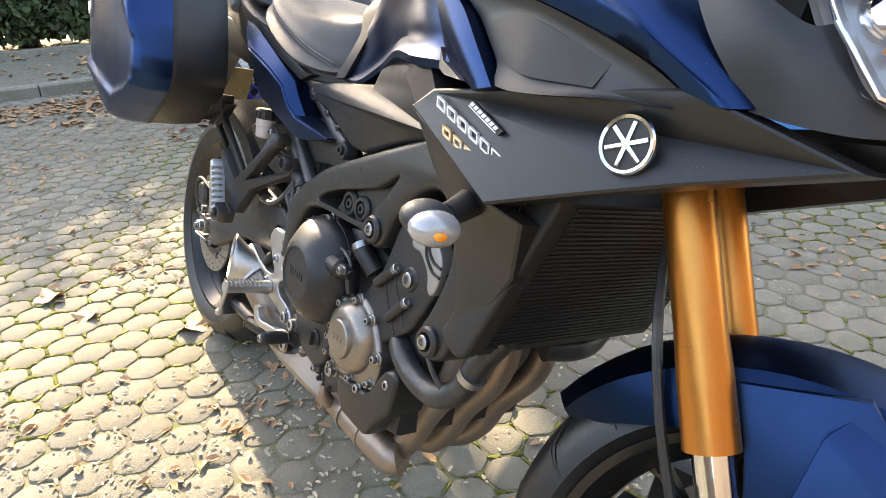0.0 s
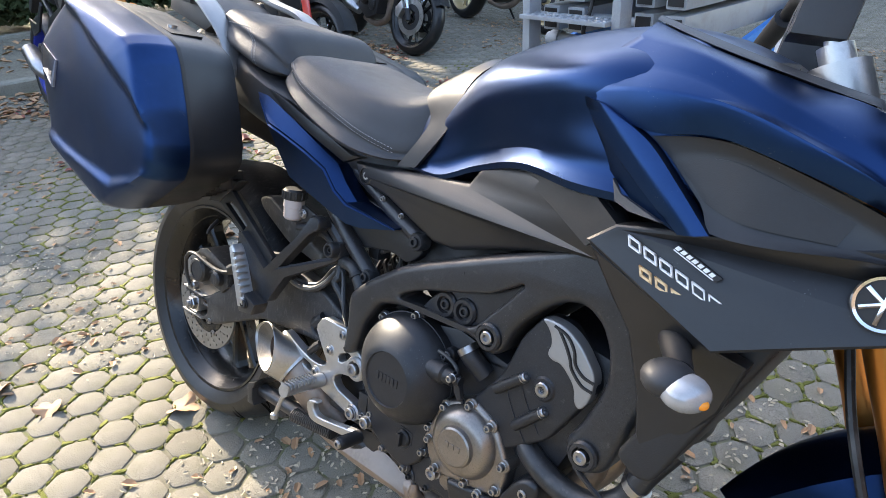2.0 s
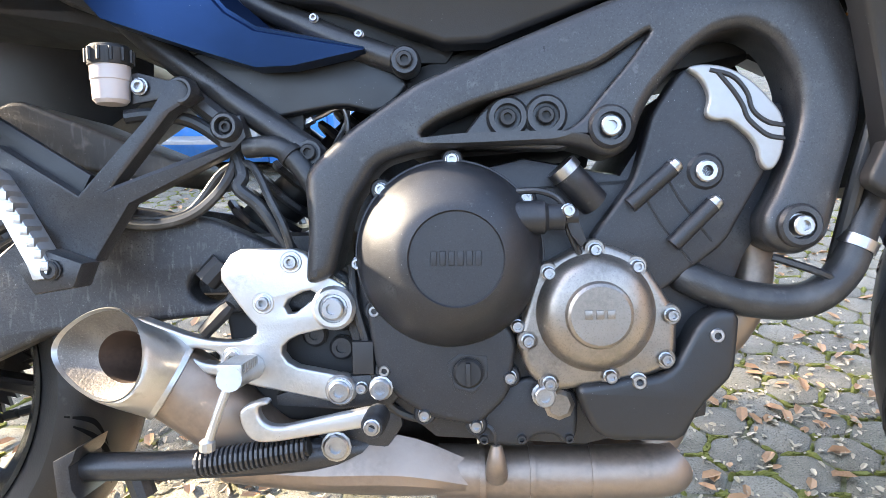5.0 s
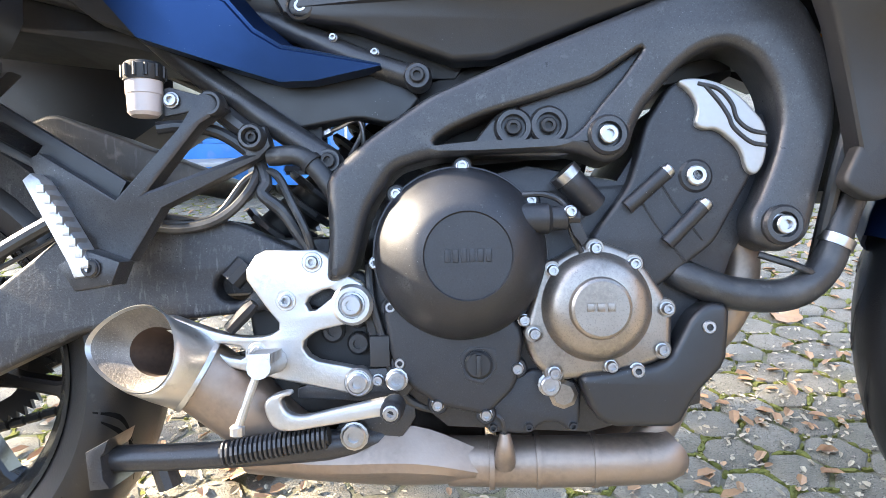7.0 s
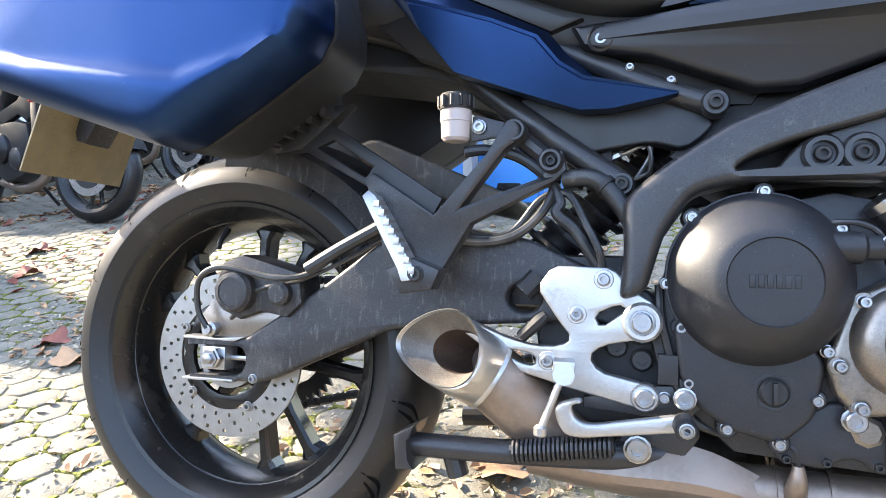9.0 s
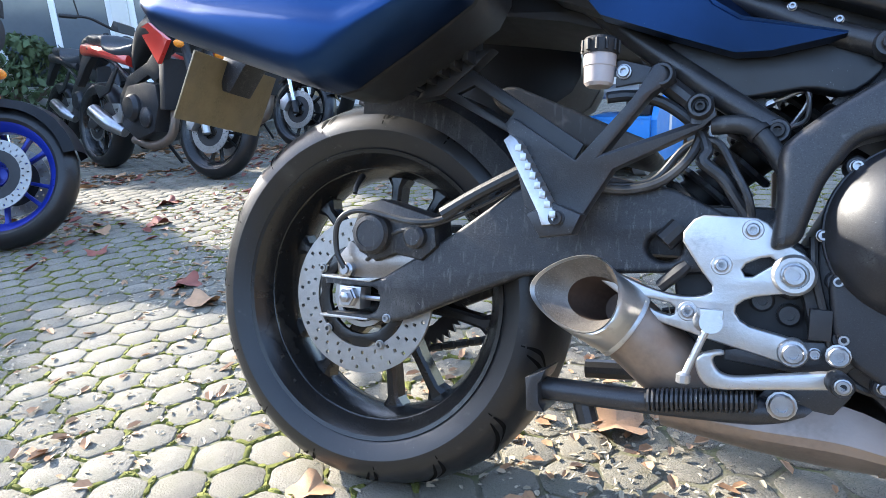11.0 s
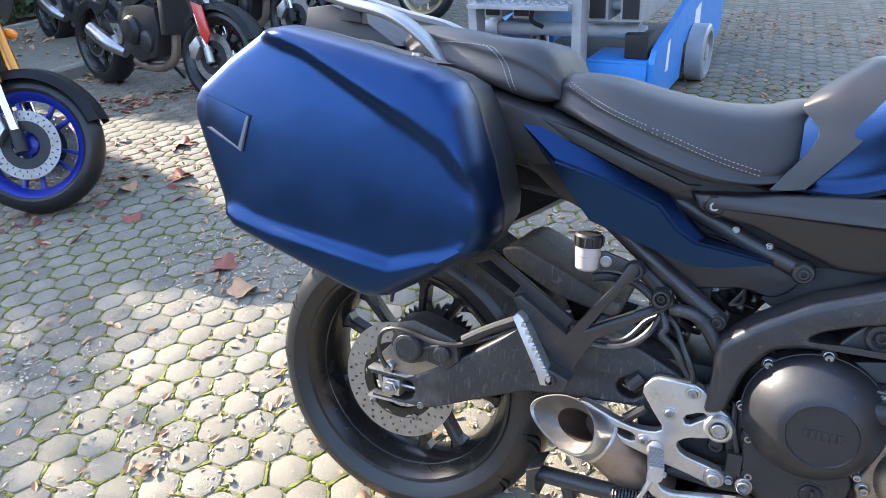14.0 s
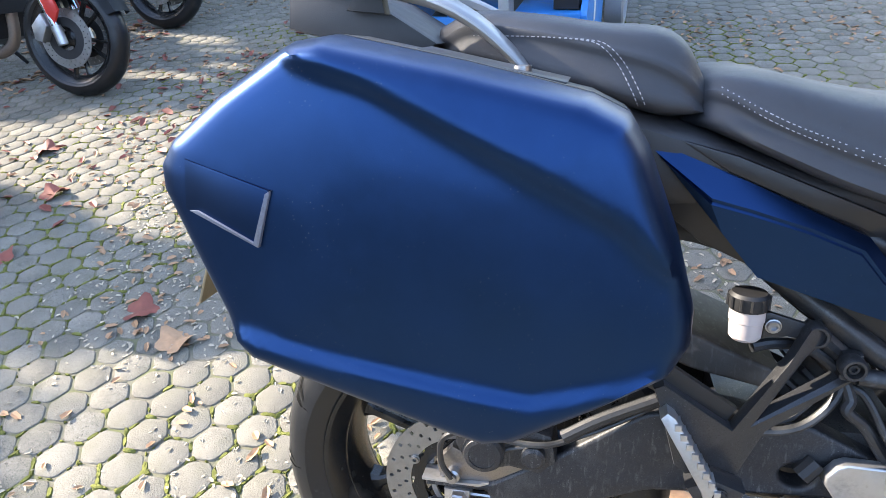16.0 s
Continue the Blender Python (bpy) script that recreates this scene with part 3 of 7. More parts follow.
# ---- engine ----
eng = part("engine_block", prism([(0.60, 0.40), (0.66, 0.52), (0.80, 0.55), (0.90, 0.53), (0.96, 0.62), (1.07, 0.60), (1.09, 0.53), (1.03, 0.44), (1.0, 0.36), (0.99, 0.27), (0.86, 0.24), (0.70, 0.25), (0.62, 0.32)], -0.132, 0.13, 0.01), ENGINE, bike, "black coated engine block with a film of dust")


def circ(cx, cz, r, n=24, a0=0.0):
    return [(cx + r * math.cos(a0 + 2 * math.pi * k / n), cz + r * math.sin(a0 + 2 * math.pi * k / n)) for k in range(n)]


CC = (0.720, 0.450)
part("clutch_cover_base", prism(circ(CC[0], CC[1], 0.099, 40) , -0.148, -0.12, 0.004), ENGINE, eng)
part("lower_cover", cast([(0.630, 0.40), (0.640, 0.33), (0.657, 0.303), (0.694, 0.279), (0.745, 0.268), (0.779, 0.30), (0.790, 0.36), (0.75, 0.42), (0.68, 0.42)], -0.152, -0.12, 0.007), ENGINE, eng, angle=70)
dome = bmesh.new()
rings = []
for r, d, dx, dz in ((0.097, 0.147, 0, 0), (0.0955, 0.158, 0, 0), (0.088, 0.174, 0.001, 0), (0.070, 0.194, 0.005, -0.001), (0.054, 0.205, 0.008, -0.002), (0.047, 0.2075, 0.008, -0.002), (0.0455, 0.205, 0.008, -0.002), (0.0, 0.2055, 0.008, -0.002)):
    rings.append([dome.verts.new((CC[0] + dx + r * math.cos(2 * math.pi * k / 56), -d, CC[1] + dz + r * math.sin(2 * math.pi * k / 56))) for k in range(56)] if r else [dome.verts.new((CC[0] + dx, -d, CC[1] + dz))])
for p, q in zip(rings, rings[1:]):
    for k in range(56):
        j = (k + 1) % 56
        dome.faces.new((p[k], p[j], q[0]) if len(q) == 1 else (p[k], p[j], q[j], q[k]))
part("clutch_cover", dome, ENGINE, eng, "domed black clutch cover")
for i in range(6):       # raised lettering as plain bars
    part("raised_bar", box(0.7035 + i * 0.0086, 0.7095 + i * 0.0086, -0.2065, -0.204, 0.4415, 0.4555, 0.0008), ENGINE, eng)
for x, y, z in ((0.725, -0.148, 0.548), (0.650, -0.145, 0.519), (0.623, -0.14, 0.442), (0.640, -0.143, 0.392), (0.649, -0.143, 0.329), (0.690, -0.145, 0.281), (0.744, -0.145, 0.269), (0.780, -0.147, 0.320), (0.800, -0.15, 0.506), (0.789, -0.15, 0.374)):
    bolt((x, y, z), 0.0062, eng, STEEL, 0.011)
for x, z in ((0.725, 0.548), (0.650, 0.519), (0.800, 0.506), (0.640, 0.392), (0.649, 0.329), (0.690, 0.281), (0.744, 0.269), (0.780, 0.320)):
    part("bolt_boss", lathe([(0.012, 0.12), (0.012, 0.144), (0.010, 0.147)], (x, 0, z), 16), ENGINE, eng)
part("sump", cast([(0.735, 0.285), (0.742, 0.247), (0.795, 0.243), (0.806, 0.256), (0.828, 0.256), (0.836, 0.245), (0.850, 0.250), (0.853, 0.30), (0.80, 0.32)], -0.140, 0.1, 0.005), ENGINE, eng, angle=70)
for x in (0.752, 0.792, 0.842):
    bolt((x, -0.138, 0.252), 0.005, eng, DEEP, 0.008)
part("oil_filler_rim", prism([(0.715, 0.336), (0.722, 0.309), (0.742, 0.303), (0.757, 0.320), (0.757, 0.343), (0.728, 0.346)], -0.153, -0.14, 0.002, holes=[circ(0.737, 0.326, 0.0165, 20)]), ENGINE, eng)
part("oil_filler_cap", lathe([(0.0155, 0.14), (0.0155, 0.155), (0.013, 0.158)], (0.737, 0, 0.326), 24), DEEP, eng)
part("filler_grip", box(0.7345, 0.7395, -0.166, -0.15, 0.314, 0.338, 0.0015), DEEP, eng)
part("clutch_arm_boss", lathe([(0.017, 0), (0.017, 0.03), (0.013, 0.034), (0.013, 0.05), (0.008, 0.052), (0.008, 0.064)], (0.786, -0.170, 0.486), 20, axis="x"), ENGINE, eng)
part("clutch_lever", prism([(0.832, 0.492), (0.842, 0.498), (0.848, 0.488), (0.858, 0.462), (0.852, 0.455), (0.842, 0.468), (0.838, 0.48)], -0.175, -0.165, 0.002), ENGINE, eng)
bolt((0.839, -0.178, 0.492), 0.006, eng, STEEL, 0.012)
part("clutch_cable", tube([(0.79, -0.16, 0.513), (0.815, -0.165, 0.512), (0.835, -0.165, 0.50), (0.842, -0.165, 0.47), (0.853, -0.16, 0.448)], 0.0032, 8), HOSE, eng)
# alternator-side cover
GEN = [(0.806, 0.432), (0.83, 0.444), (0.868, 0.463), (0.913, 0.445), (0.934, 0.415), (0.952, 0.384), (0.950, 0.335), (0.93, 0.322), (0.881, 0.312), (0.82, 0.306), (0.797, 0.325), (0.787, 0.36), (0.795, 0.39)]
gen = part("starter_clutch_cover", cast(GEN, -0.160, -0.12, 0.009, times=2), BRUSHED, eng, "scratched bare-alloy side cover", angle=70)
part("cover_dome", lathe([(0.062, 0.15), (0.060, 0.164), (0.052, 0.176), (0.044, 0.181), (0.034, 0.182), (0.032, 0.188), (0.029, 0.190), (0.0, 0.190)], (0.868, 0, 0.388), 44), BRUSHED, gen)
for i in range(3):
    part("raised_bar", box(0.852 + i * 0.011, 0.860 + i * 0.011, -0.1912, -0.189, 0.385, 0.394, 0.0008), BRUSHED, gen)
for x, z in ((0.821, 0.429), (0.868, 0.452), (0.910, 0.434), (0.944, 0.384), (0.938, 0.339), (0.882, 0.322), (0.820, 0.316), (0.799, 0.360)):
    part("bolt_boss", lathe([(0.0115, 0.13), (0.0115, 0.158), (0.010, 0.160)], (x, 0, z), 16), BRUSHED, gen)
    bolt((x, -0.159, z), 0.0062, gen, STEEL, 0.011)
bolt((0.815, -0.152, 0.302), 0.011, eng, STEEL, 0.014)
part("drain_plug", lathe([(0.017, 0.12), (0.017, 0.14), (0.012, 0.143)], (0.832, 0, 0.288), 8), BRUSHED, eng)
# lower front guard
LG = [(0.847, 0.313), (0.850, 0.298), (0.862, 0.268), (0.879, 0.256), (0.953, 0.254), (0.973, 0.289), (1.006, 0.322), (1.010, 0.357), (1.012, 0.386), (0.990, 0.390), (0.970, 0.376), (0.956, 0.350), (0.945, 0.330), (0.926, 0.320), (0.906, 0.323), (0.880, 0.317)]
lg = part("lower_engine_guard", cast(LG, -0.166, -0.02, 0.008, times=1), BLACK, bike, "scuffed black plastic engine guard", angle=70)
for x, z in ((0.910, 0.317), (0.988, 0.363)):
    bolt((x, -0.160, z), 0.0075, lg, STEEL, 0.009)
# cam-chain side of the cylinder head
HD = [(0.957, 0.630), (0.966, 0.634), (0.998, 0.632), (1.048, 0.582), (1.062, 0.562), (1.043, 0.526), (1.002, 0.455), (0.931, 0.402), (0.862, 0.459), (0.909, 0.521), (0.930, 0.590), (0.945, 0.612)]
hd = part("cylinder_head_cover", cast(HD, -0.153, -0.12, 0.006), ENGINE, bike, "black cylinder head with silver cam cap", angle=70)
part("cam_cap", cast([(0.960, 0.632), (0.976, 0.622), (0.985, 0.602), (0.979, 0.585), (0.990, 0.578), (1.004, 0.580), (1.030, 0.556), (1.034, 0.532), (1.046, 0.526), (1.057, 0.546), (1.058, 0.582), (1.030, 0.615), (1.004, 0.632), (0.976, 0.636)], -0.162, -0.14, 0.003), RAIL, hd, "worn bare-alloy cam cap", angle=70)
for d in (0.0, 0.013):
    part("cap_groove", tube([(0.984 + d * 0.6, -0.1615, 0.629 - d * 0.2), (1.006, -0.1622, 0.622 - d), (1.020 - d * 0.3, -0.1622, 0.606 - d), (1.026 - d * 0.3, -0.1622, 0.588 - d * 0.7), (1.040, -0.1622, 0.576 - d), (1.057, -0.1615, 0.572 - d)], 0.0026, 6), DEEP, hd)
for x, z in ((0.938, 0.455), (0.958, 0.478)):
    part("casting_line", tube([(x - 0.02, -0.1535, z + 0.055), (x, -0.1535, z + 0.02), (x + 0.03, -0.1535, z - 0.02)], 0.0012, 5), ENGINE, hd)
bolt((0.982, -0.153, 0.529), 0.0115, hd, STEEL, 0.008)
part("bolt_seat", lathe([(0.019, 0.14), (0.019, 0.153), (0.016, 0.156), (0.0135, 0.156)], (0.982, 0, 0.529), 24), ENGINE, hd)
for (x0, z0), (x1, z1) in (((0.905, 0.496), (0.948, 0.533)), ((0.948, 0.455), (0.988, 0.495))):
    part("stud_sleeve", tube([(x0, -0.156, z0), (x1, -0.158, z1)], 0.0085, 12), ENGINE, hd)
    bolt((x1, -0.158, z1), 0.0075, hd, STEEL, 0.008, d=(0.72, -0.1, 0.62))
part("thermostat_stub", tube([(0.872, -0.14, 0.50), (0.85, -0.15, 0.522), (0.838, -0.152, 0.535)], 0.016, 16), ENGINE, hd)
part("stub_ring", tube([(0.843, -0.151, 0.530), (0.836, -0.152, 0.538)], 0.0175, 16), STEEL, hd)
# ---- frame ----
FR = [(0.572, 0.545), (0.606, 0.567), (0.645, 0.597), (0.69, 0.638), (0.776, 0.670), (0.88, 0.703), (0.963, 0.736), (1.01, 0.755), (1.065, 0.752), (1.105, 0.712), (1.138, 0.645), (1.134, 0.575), (1.104, 0.475), (1.09, 0.452), (1.066, 0.447), (1.05, 0.465), (1.052, 0.49), (1.078, 0.58), (1.068, 0.640), (1.037, 0.672), (0.997, 0.667), (0.967, 0.64), (0.920, 0.605), (0.910, 0.570), (0.898, 0.556), (0.878, 0.552), (0.860, 0.568), (0.773, 0.571), (0.7, 0.573), (0.650, 0.555), (0.62, 0.50), (0.60, 0.43), (0.57, 0.42), (0.575, 0.48), (0.58, 0.53)]
FR = [(0.572, 0.535), (0.586, 0.552), (0.622, 0.582), (0.660, 0.607), (0.690, 0.626), (0.776, 0.661), (0.87, 0.697), (0.963, 0.732), (1.01, 0.752), (1.065, 0.750), (1.105, 0.712), (1.136, 0.645), (1.132, 0.575), (1.106, 0.480), (1.098, 0.455), (1.068, 0.440), (1.036, 0.455), (1.034, 0.482), (1.046, 0.50), (1.064, 0.545), (1.074, 0.585), (1.068, 0.622), (1.050, 0.655), (1.022, 0.672), (0.990, 0.666), (0.962, 0.645), (0.928, 0.607), (0.915, 0.583), (0.908, 0.556), (0.884, 0.543), (0.858, 0.556), (0.835, 0.560), (0.74, 0.560), (0.69, 0.556), (0.650, 0.545), (0.62, 0.50), (0.60, 0.43), (0.57, 0.42), (0.575, 0.48)]
POCKET = [(0.688, 0.570), (0.710, 0.587), (0.754, 0.604), (0.810, 0.619), (0.872, 0.637), (0.930, 0.674), (0.905, 0.640), (0.876, 0.607), (0.856, 0.582), (0.836, 0.571), (0.74, 0.569)]
fr = part("frame_spar", cast(FR, -0.166, -0.105, 0.013, holes=[POCKET], hole_r=0.006), FRAME, bike, "dark cast alloy frame with splashes of dirt", angle=70)
part("pocket_floor", cast([(0.728, 0.560), (0.744, 0.582), (0.764, 0.606), (0.82, 0.624), (0.88, 0.642), (0.935, 0.68), (0.912, 0.63), (0.87, 0.57), (0.84, 0.555)], -0.149, -0.12, 0.004), FRAME, fr, angle=70)
for x, z, y in ((0.783, 0.589, -0.149), (0.822, 0.590, -0.149), (0.884, 0.575, -0.166), (1.068, 0.472, -0.168)):
    part("bolt_collar", lathe([(0.022, 0.0), (0.022, 0.014), (0.019, 0.018), (0.014, 0.018), (0.013, 0.008)], (x, y + 0.01, z), 28), FRAME, fr)
bolt((0.783, -0.147, 0.589), 0.009, fr, DEEP, 0.01)
bolt((0.822, -0.147, 0.590), 0.009, fr, DEEP, 0.01)
bolt((0.884, -0.161, 0.575), 0.0105, fr, STEEL, 0.016)
bolt((1.068, -0.165, 0.472), 0.0105, fr, STEEL, 0.016)
part("frame_spar_far", prism(FR, 0.105, 0.152, 0.009), FRAME, fr)
part("steering_head", tube([(1.10, 0, 1.0), (1.19, 0, 0.80)], 0.04, 20), FRAME, fr)
part("head_gusset", box(0.96, 1.16, -0.10, 0.10, 0.70, 0.82, 0.02), DEEP, fr)
# subframe tubes
sf = part("subframe_tube", tube([(0.572, -0.112, 0.562), (0.50, -0.105, 0.612), (0.40, -0.095, 0.685), (0.30, -0.09, 0.76), (0.1, -0.09, 0.82)], 0.0155, 14), FRAME, bike, "black steel subframe tube")
part("subframe_tube_upper", tube([(0.676, -0.105, 0.658), (0.60, -0.10, 0.688), (0.53, -0.095, 0.722), (0.35, -0.09, 0.80)], 0.0145, 14), FRAME, sf)
part("subframe_tube_far", tube([(0.572, 0.112, 0.562), (0.40, 0.095, 0.685), (0.1, 0.09, 0.82)], 0.0155, 12), FRAME, sf)
part("lug", lathe([(0.0165, 0), (0.0165, 0.02), (0.014, 0.024)], (0.676, -0.10, 0.658), 20), FRAME, sf)
bolt((0.676, -0.122, 0.658), 0.009, sf, DEEP, 0.008)
part("lug", lathe([(0.0150, 0), (0.0150, 0.02), (0.013, 0.024)], (0.570, -0.102, 0.562), 20), FRAME, sf)
bolt((0.570, -0.124, 0.562), 0.009, sf, DEEP, 0.008)
part("bracket_link", tube([(0.439, -0.105, 0.628), (0.486, -0.103, 0.590)], 0.013, 10), FRAME, sf)
for x, z in ((0.577, 0.709), (0.626, 0.690)):
    bolt((x, -0.110, z), 0.0045, sf, STEEL, 0.006)
part("tail_lower_trim", cast([(0.40, 0.665), (0.441, 0.632), (0.474, 0.617), (0.521, 0.603), (0.562, 0.610), (0.603, 0.616), (0.643, 0.606), (0.667, 0.623), (0.678, 0.640), (0.62, 0.68), (0.5, 0.70)], -0.100, -0.07, 0.004, times=1), BLACK, sf, angle=70)
part("inner_tray", prism([(0.05, 0.76), (0.30, 0.72), (0.46, 0.675), (0.60, 0.665), (0.72, 0.662), (0.78, 0.75), (0.66, 0.765), (0.3, 0.84), (0.05, 0.86)], -0.085, 0.085, 0.01), DEEP, sf)

# ---- foot pegs, pedals, exhaust, stand ----
PEG = [(0.472, 0.433), (0.491, 0.460), (0.562, 0.459), (0.590, 0.430), (0.612, 0.417), (0.621, 0.395), (0.608, 0.376), (0.590, 0.374), (0.552, 0.366), (0.536, 0.352), (0.548, 0.334), (0.597, 0.324), (0.616, 0.318), (0.619, 0.300), (0.604, 0.292), (0.546, 0.305), (0.508, 0.313), (0.496, 0.317), (0.445, 0.330), (0.400, 0.360), (0.368, 0.381), (0.381, 0.390), (0.439, 0.368), (0.471, 0.361), (0.500, 0.362), (0.516, 0.372), (0.500, 0.392)]
peg = part("footpeg_bracket", cast(PEG, -0.145, -0.126, 0.003, times=1, holes=[[(0.541, 0.402), (0.569, 0.416), (0.580, 0.410), (0.549, 0.386)], [(0.434, 0.356), (0.452, 0.354), (0.472, 0.350), (0.472, 0.336), (0.452, 0.339), (0.438, 0.347)]]), SILVER, bike, "cast silver footpeg bracket", angle=70)
part("pivot_boss", lathe([(0.0235, 0.13), (0.0235, 0.149), (0.020, 0.153), (0.0155, 0.153), (0.0155, 0.144)], (0.597, 0, 0.396), 28), SILVER, peg)
bolt((0.597, -0.146, 0.396), 0.012, peg, STEEL, 0.014)
part("lower_boss", lathe([(0.0165, 0.13), (0.0165, 0.146), (0.0145, 0.149)], (0.601, 0, 0.308), 24), SILVER, peg)
bolt((0.601, -0.149, 0.308), 0.0115, peg, STEEL, 0.008)
for x, z in ((0.552, 0.445), (0.521, 0.402), (0.487, 0.344)):
    part("bolt_seat", lathe([(0.013, 0.13), (0.013, 0.144), (0.011, 0.146)], (x, 0, z), 18), SILVER, peg)
    bolt((x, -0.145, z), 0.0075, peg, STEEL, 0.006)
fp = part("rider_footpeg", tube([(0.507, -0.148, 0.335), (0.512, -0.190, 0.339), (0.518, -0.245, 0.344)], [0.014, 0.0125, 0.012], 12), SILVER, peg, "ribbed silver footpeg")
for i in range(9):
    t = 0.1 + 0.85 * i / 8
    part("tread_rib", box(0.498 + 0.009 * t, 0.521 + 0.009 * t, -0.163 - 0.08 * t - 0.004, -0.163 - 0.08 * t, 0.341 + 0.006 * t, 0.3515 + 0.006 * t, 0.0008), SILVER, fp)
part("feeler_pin", tube([(0.514, -0.238, 0.336), (0.505, -0.240, 0.312), (0.495, -0.241, 0.284)], 0.0042, 10), SILVER, fp)
part("feeler_tip", lathe([(0.004, -0.007), (0.0075, -0.005), (0.0075, 0.003), (0.004, 0.006)], (0.494, -0.241, 0.282), 10, axis="z"), SILVER, fp)
ped = part("brake_pedal", cast([(0.499, 0.297), (0.528, 0.307), (0.533, 0.300), (0.518, 0.298), (0.524, 0.281), (0.540, 0.276), (0.640, 0.296), (0.650, 0.288), (0.645, 0.277), (0.53, 0.260), (0.512, 0.262), (0.502, 0.277)], -0.173, -0.160, 0.004), SILVER, bike, "silver brake pedal", angle=70)
part("pedal_tip", tube([(0.643, -0.165, 0.286), (0.644, -0.205, 0.288), (0.644, -0.215, 0.288)], [0.0125, 0.0125, 0.010], 14), DEEP, ped)
bolt((0.644, -0.215, 0.289), 0.007, ped, STEEL, 0.005)
bolt((0.645, -0.150, 0.311), 0.011, ped, STEEL, 0.012)
bolt((0.623, -0.140, 0.309), 0.006, ped, STEEL, 0.008)
part("pedal_shaft", prism([(0.59, 0.32), (0.655, 0.325), (0.668, 0.305), (0.655, 0.29), (0.60, 0.285), (0.53, 0.29), (0.53, 0.302)], -0.14, -0.12, 0.004), FRAME, ped)

part("linkage_cover", cast([(0.462, 0.40), (0.50, 0.425), (0.62, 0.43), (0.665, 0.40), (0.665, 0.265), (0.53, 0.262), (0.475, 0.30)], -0.102, 0.08, 0.008), DEEP, bike, "black plate behind the footpeg bracket", angle=70)
for x, z in ((0.567, 0.362), (0.597, 0.347), (0.560, 0.40)):
    part("linkage_boss", lathe([(0.014, 0.100), (0.014, 0.110), (0.011, 0.113), (0.006, 0.113), (0.006, 0.109)], (x, 0, z), 18), FRAME, bike)
col = part("exhaust_collector", loft([[(0.46, -0.12, 0.245), (0.46, -0.13, 0.21), (0.46, -0.07, 0.185), (0.46, 0.04, 0.20), (0.46, 0.05, 0.24), (0.46, -0.05, 0.275)],
    [(0.56, -0.122, 0.248), (0.56, -0.135, 0.202), (0.56, -0.06, 0.170), (0.56, 0.09, 0.175), (0.56, 0.11, 0.24), (0.56, -0.04, 0.285)],
    [(0.66, -0.118, 0.250), (0.66, -0.135, 0.200), (0.66, -0.06, 0.163), (0.66, 0.10, 0.165), (0.66, 0.11, 0.24), (0.66, -0.04, 0.285)],
    [(0.745, -0.11, 0.215), (0.745, -0.115, 0.185), (0.745, -0.05, 0.165), (0.745, 0.08, 0.17), (0.745, 0.09, 0.21), (0.745, -0.02, 0.235)]], 5, 4), PIPE, bike, "heat-stained steel exhaust box and pipes")
for a, b, c, x in ((-0.090, -0.075, -0.075, 0.0), (0.0, 0.0, -0.015, 0.002), (0.085, 0.075, 0.035, 0.004)):
    part("front_pipe", tube([(1.02 + x * 0.5, a, 0.475), (1.046 + x, a, 0.464), (1.054 + x, a, 0.42), (1.036 + x, a, 0.368), (0.990 + x, b, 0.302), (0.960 + x * 0.6, b, 0.240), (0.930, (b + c) / 2, 0.203), (0.88, c, 0.197), (0.76, c, 0.198)], 0.0225, 16), PIPE, col)
    part("port_flange", tube([(1.040 + x * 0.6, a, 0.470), (1.050 + x * 0.8, a, 0.464)], 0.030, 16), BRUSHED, col)
part("collector_pipe", tube([(0.70, -0.09, 0.20), (0.82, -0.095, 0.198), (0.940, -0.095, 0.200), (0.962, -0.088, 0.204)], 0.030, 18), PIPE, col)
for x in (0.750, 0.805, 0.872):
    part("weld_ring", tube([(x - 0.003, -0.095, 0.199), (x + 0.003, -0.095, 0.199)], 0.0325, 18), PIPE, col)
part("oxygen_sensor", tube([(0.765, -0.12, 0.205), (0.765, -0.135, 0.225), (0.765, -0.138, 0.245)], [0.013, 0.011, 0.006], 12), PIPE, col)
part("sensor_wire", tube([(0.765, -0.138, 0.245), (0.760, -0.14, 0.262), (0.745, -0.135, 0.27)], 0.003, 6), HOSE, col)
part("cross_pipe", tube([(0.52, -0.085, 0.225), (0.485, -0.098, 0.252), (0.458, -0.110, 0.278), (0.410, -0.128, 0.321)], [0.040, 0.042, 0.044, 0.043], 22), PIPE, col)
# silencer end: a stub that turns outwards into an oval, slash-cut mouth
A0, A1 = Vector((0.412, -0.128, 0.320)), Vector((0.352, -0.170, 0.356))
N0, N1 = Vector((-0.80, -0.30, 0.52)).normalized(), Vector((-0.34, -0.92, 0.12)).normalized()


def oval(c, n, along, a, b, m=48, egg=0.0):
    """A ring round c; egg above 0 draws its rear end out to a point."""
    u = (along - n * along.dot(n)).normalized()
    v = n.cross(u)
    return [c + u * a * math.cos(2 * math.pi * k / m) + v * b * math.sin(2 * math.pi * k / m) * (1 - egg * math.cos(2 * math.pi * k / m)) for k in range(m)]


def between(p, q, f, push=Vector()):
    return [a * (1 - f) + b * f + push for a, b in zip(p, q)]


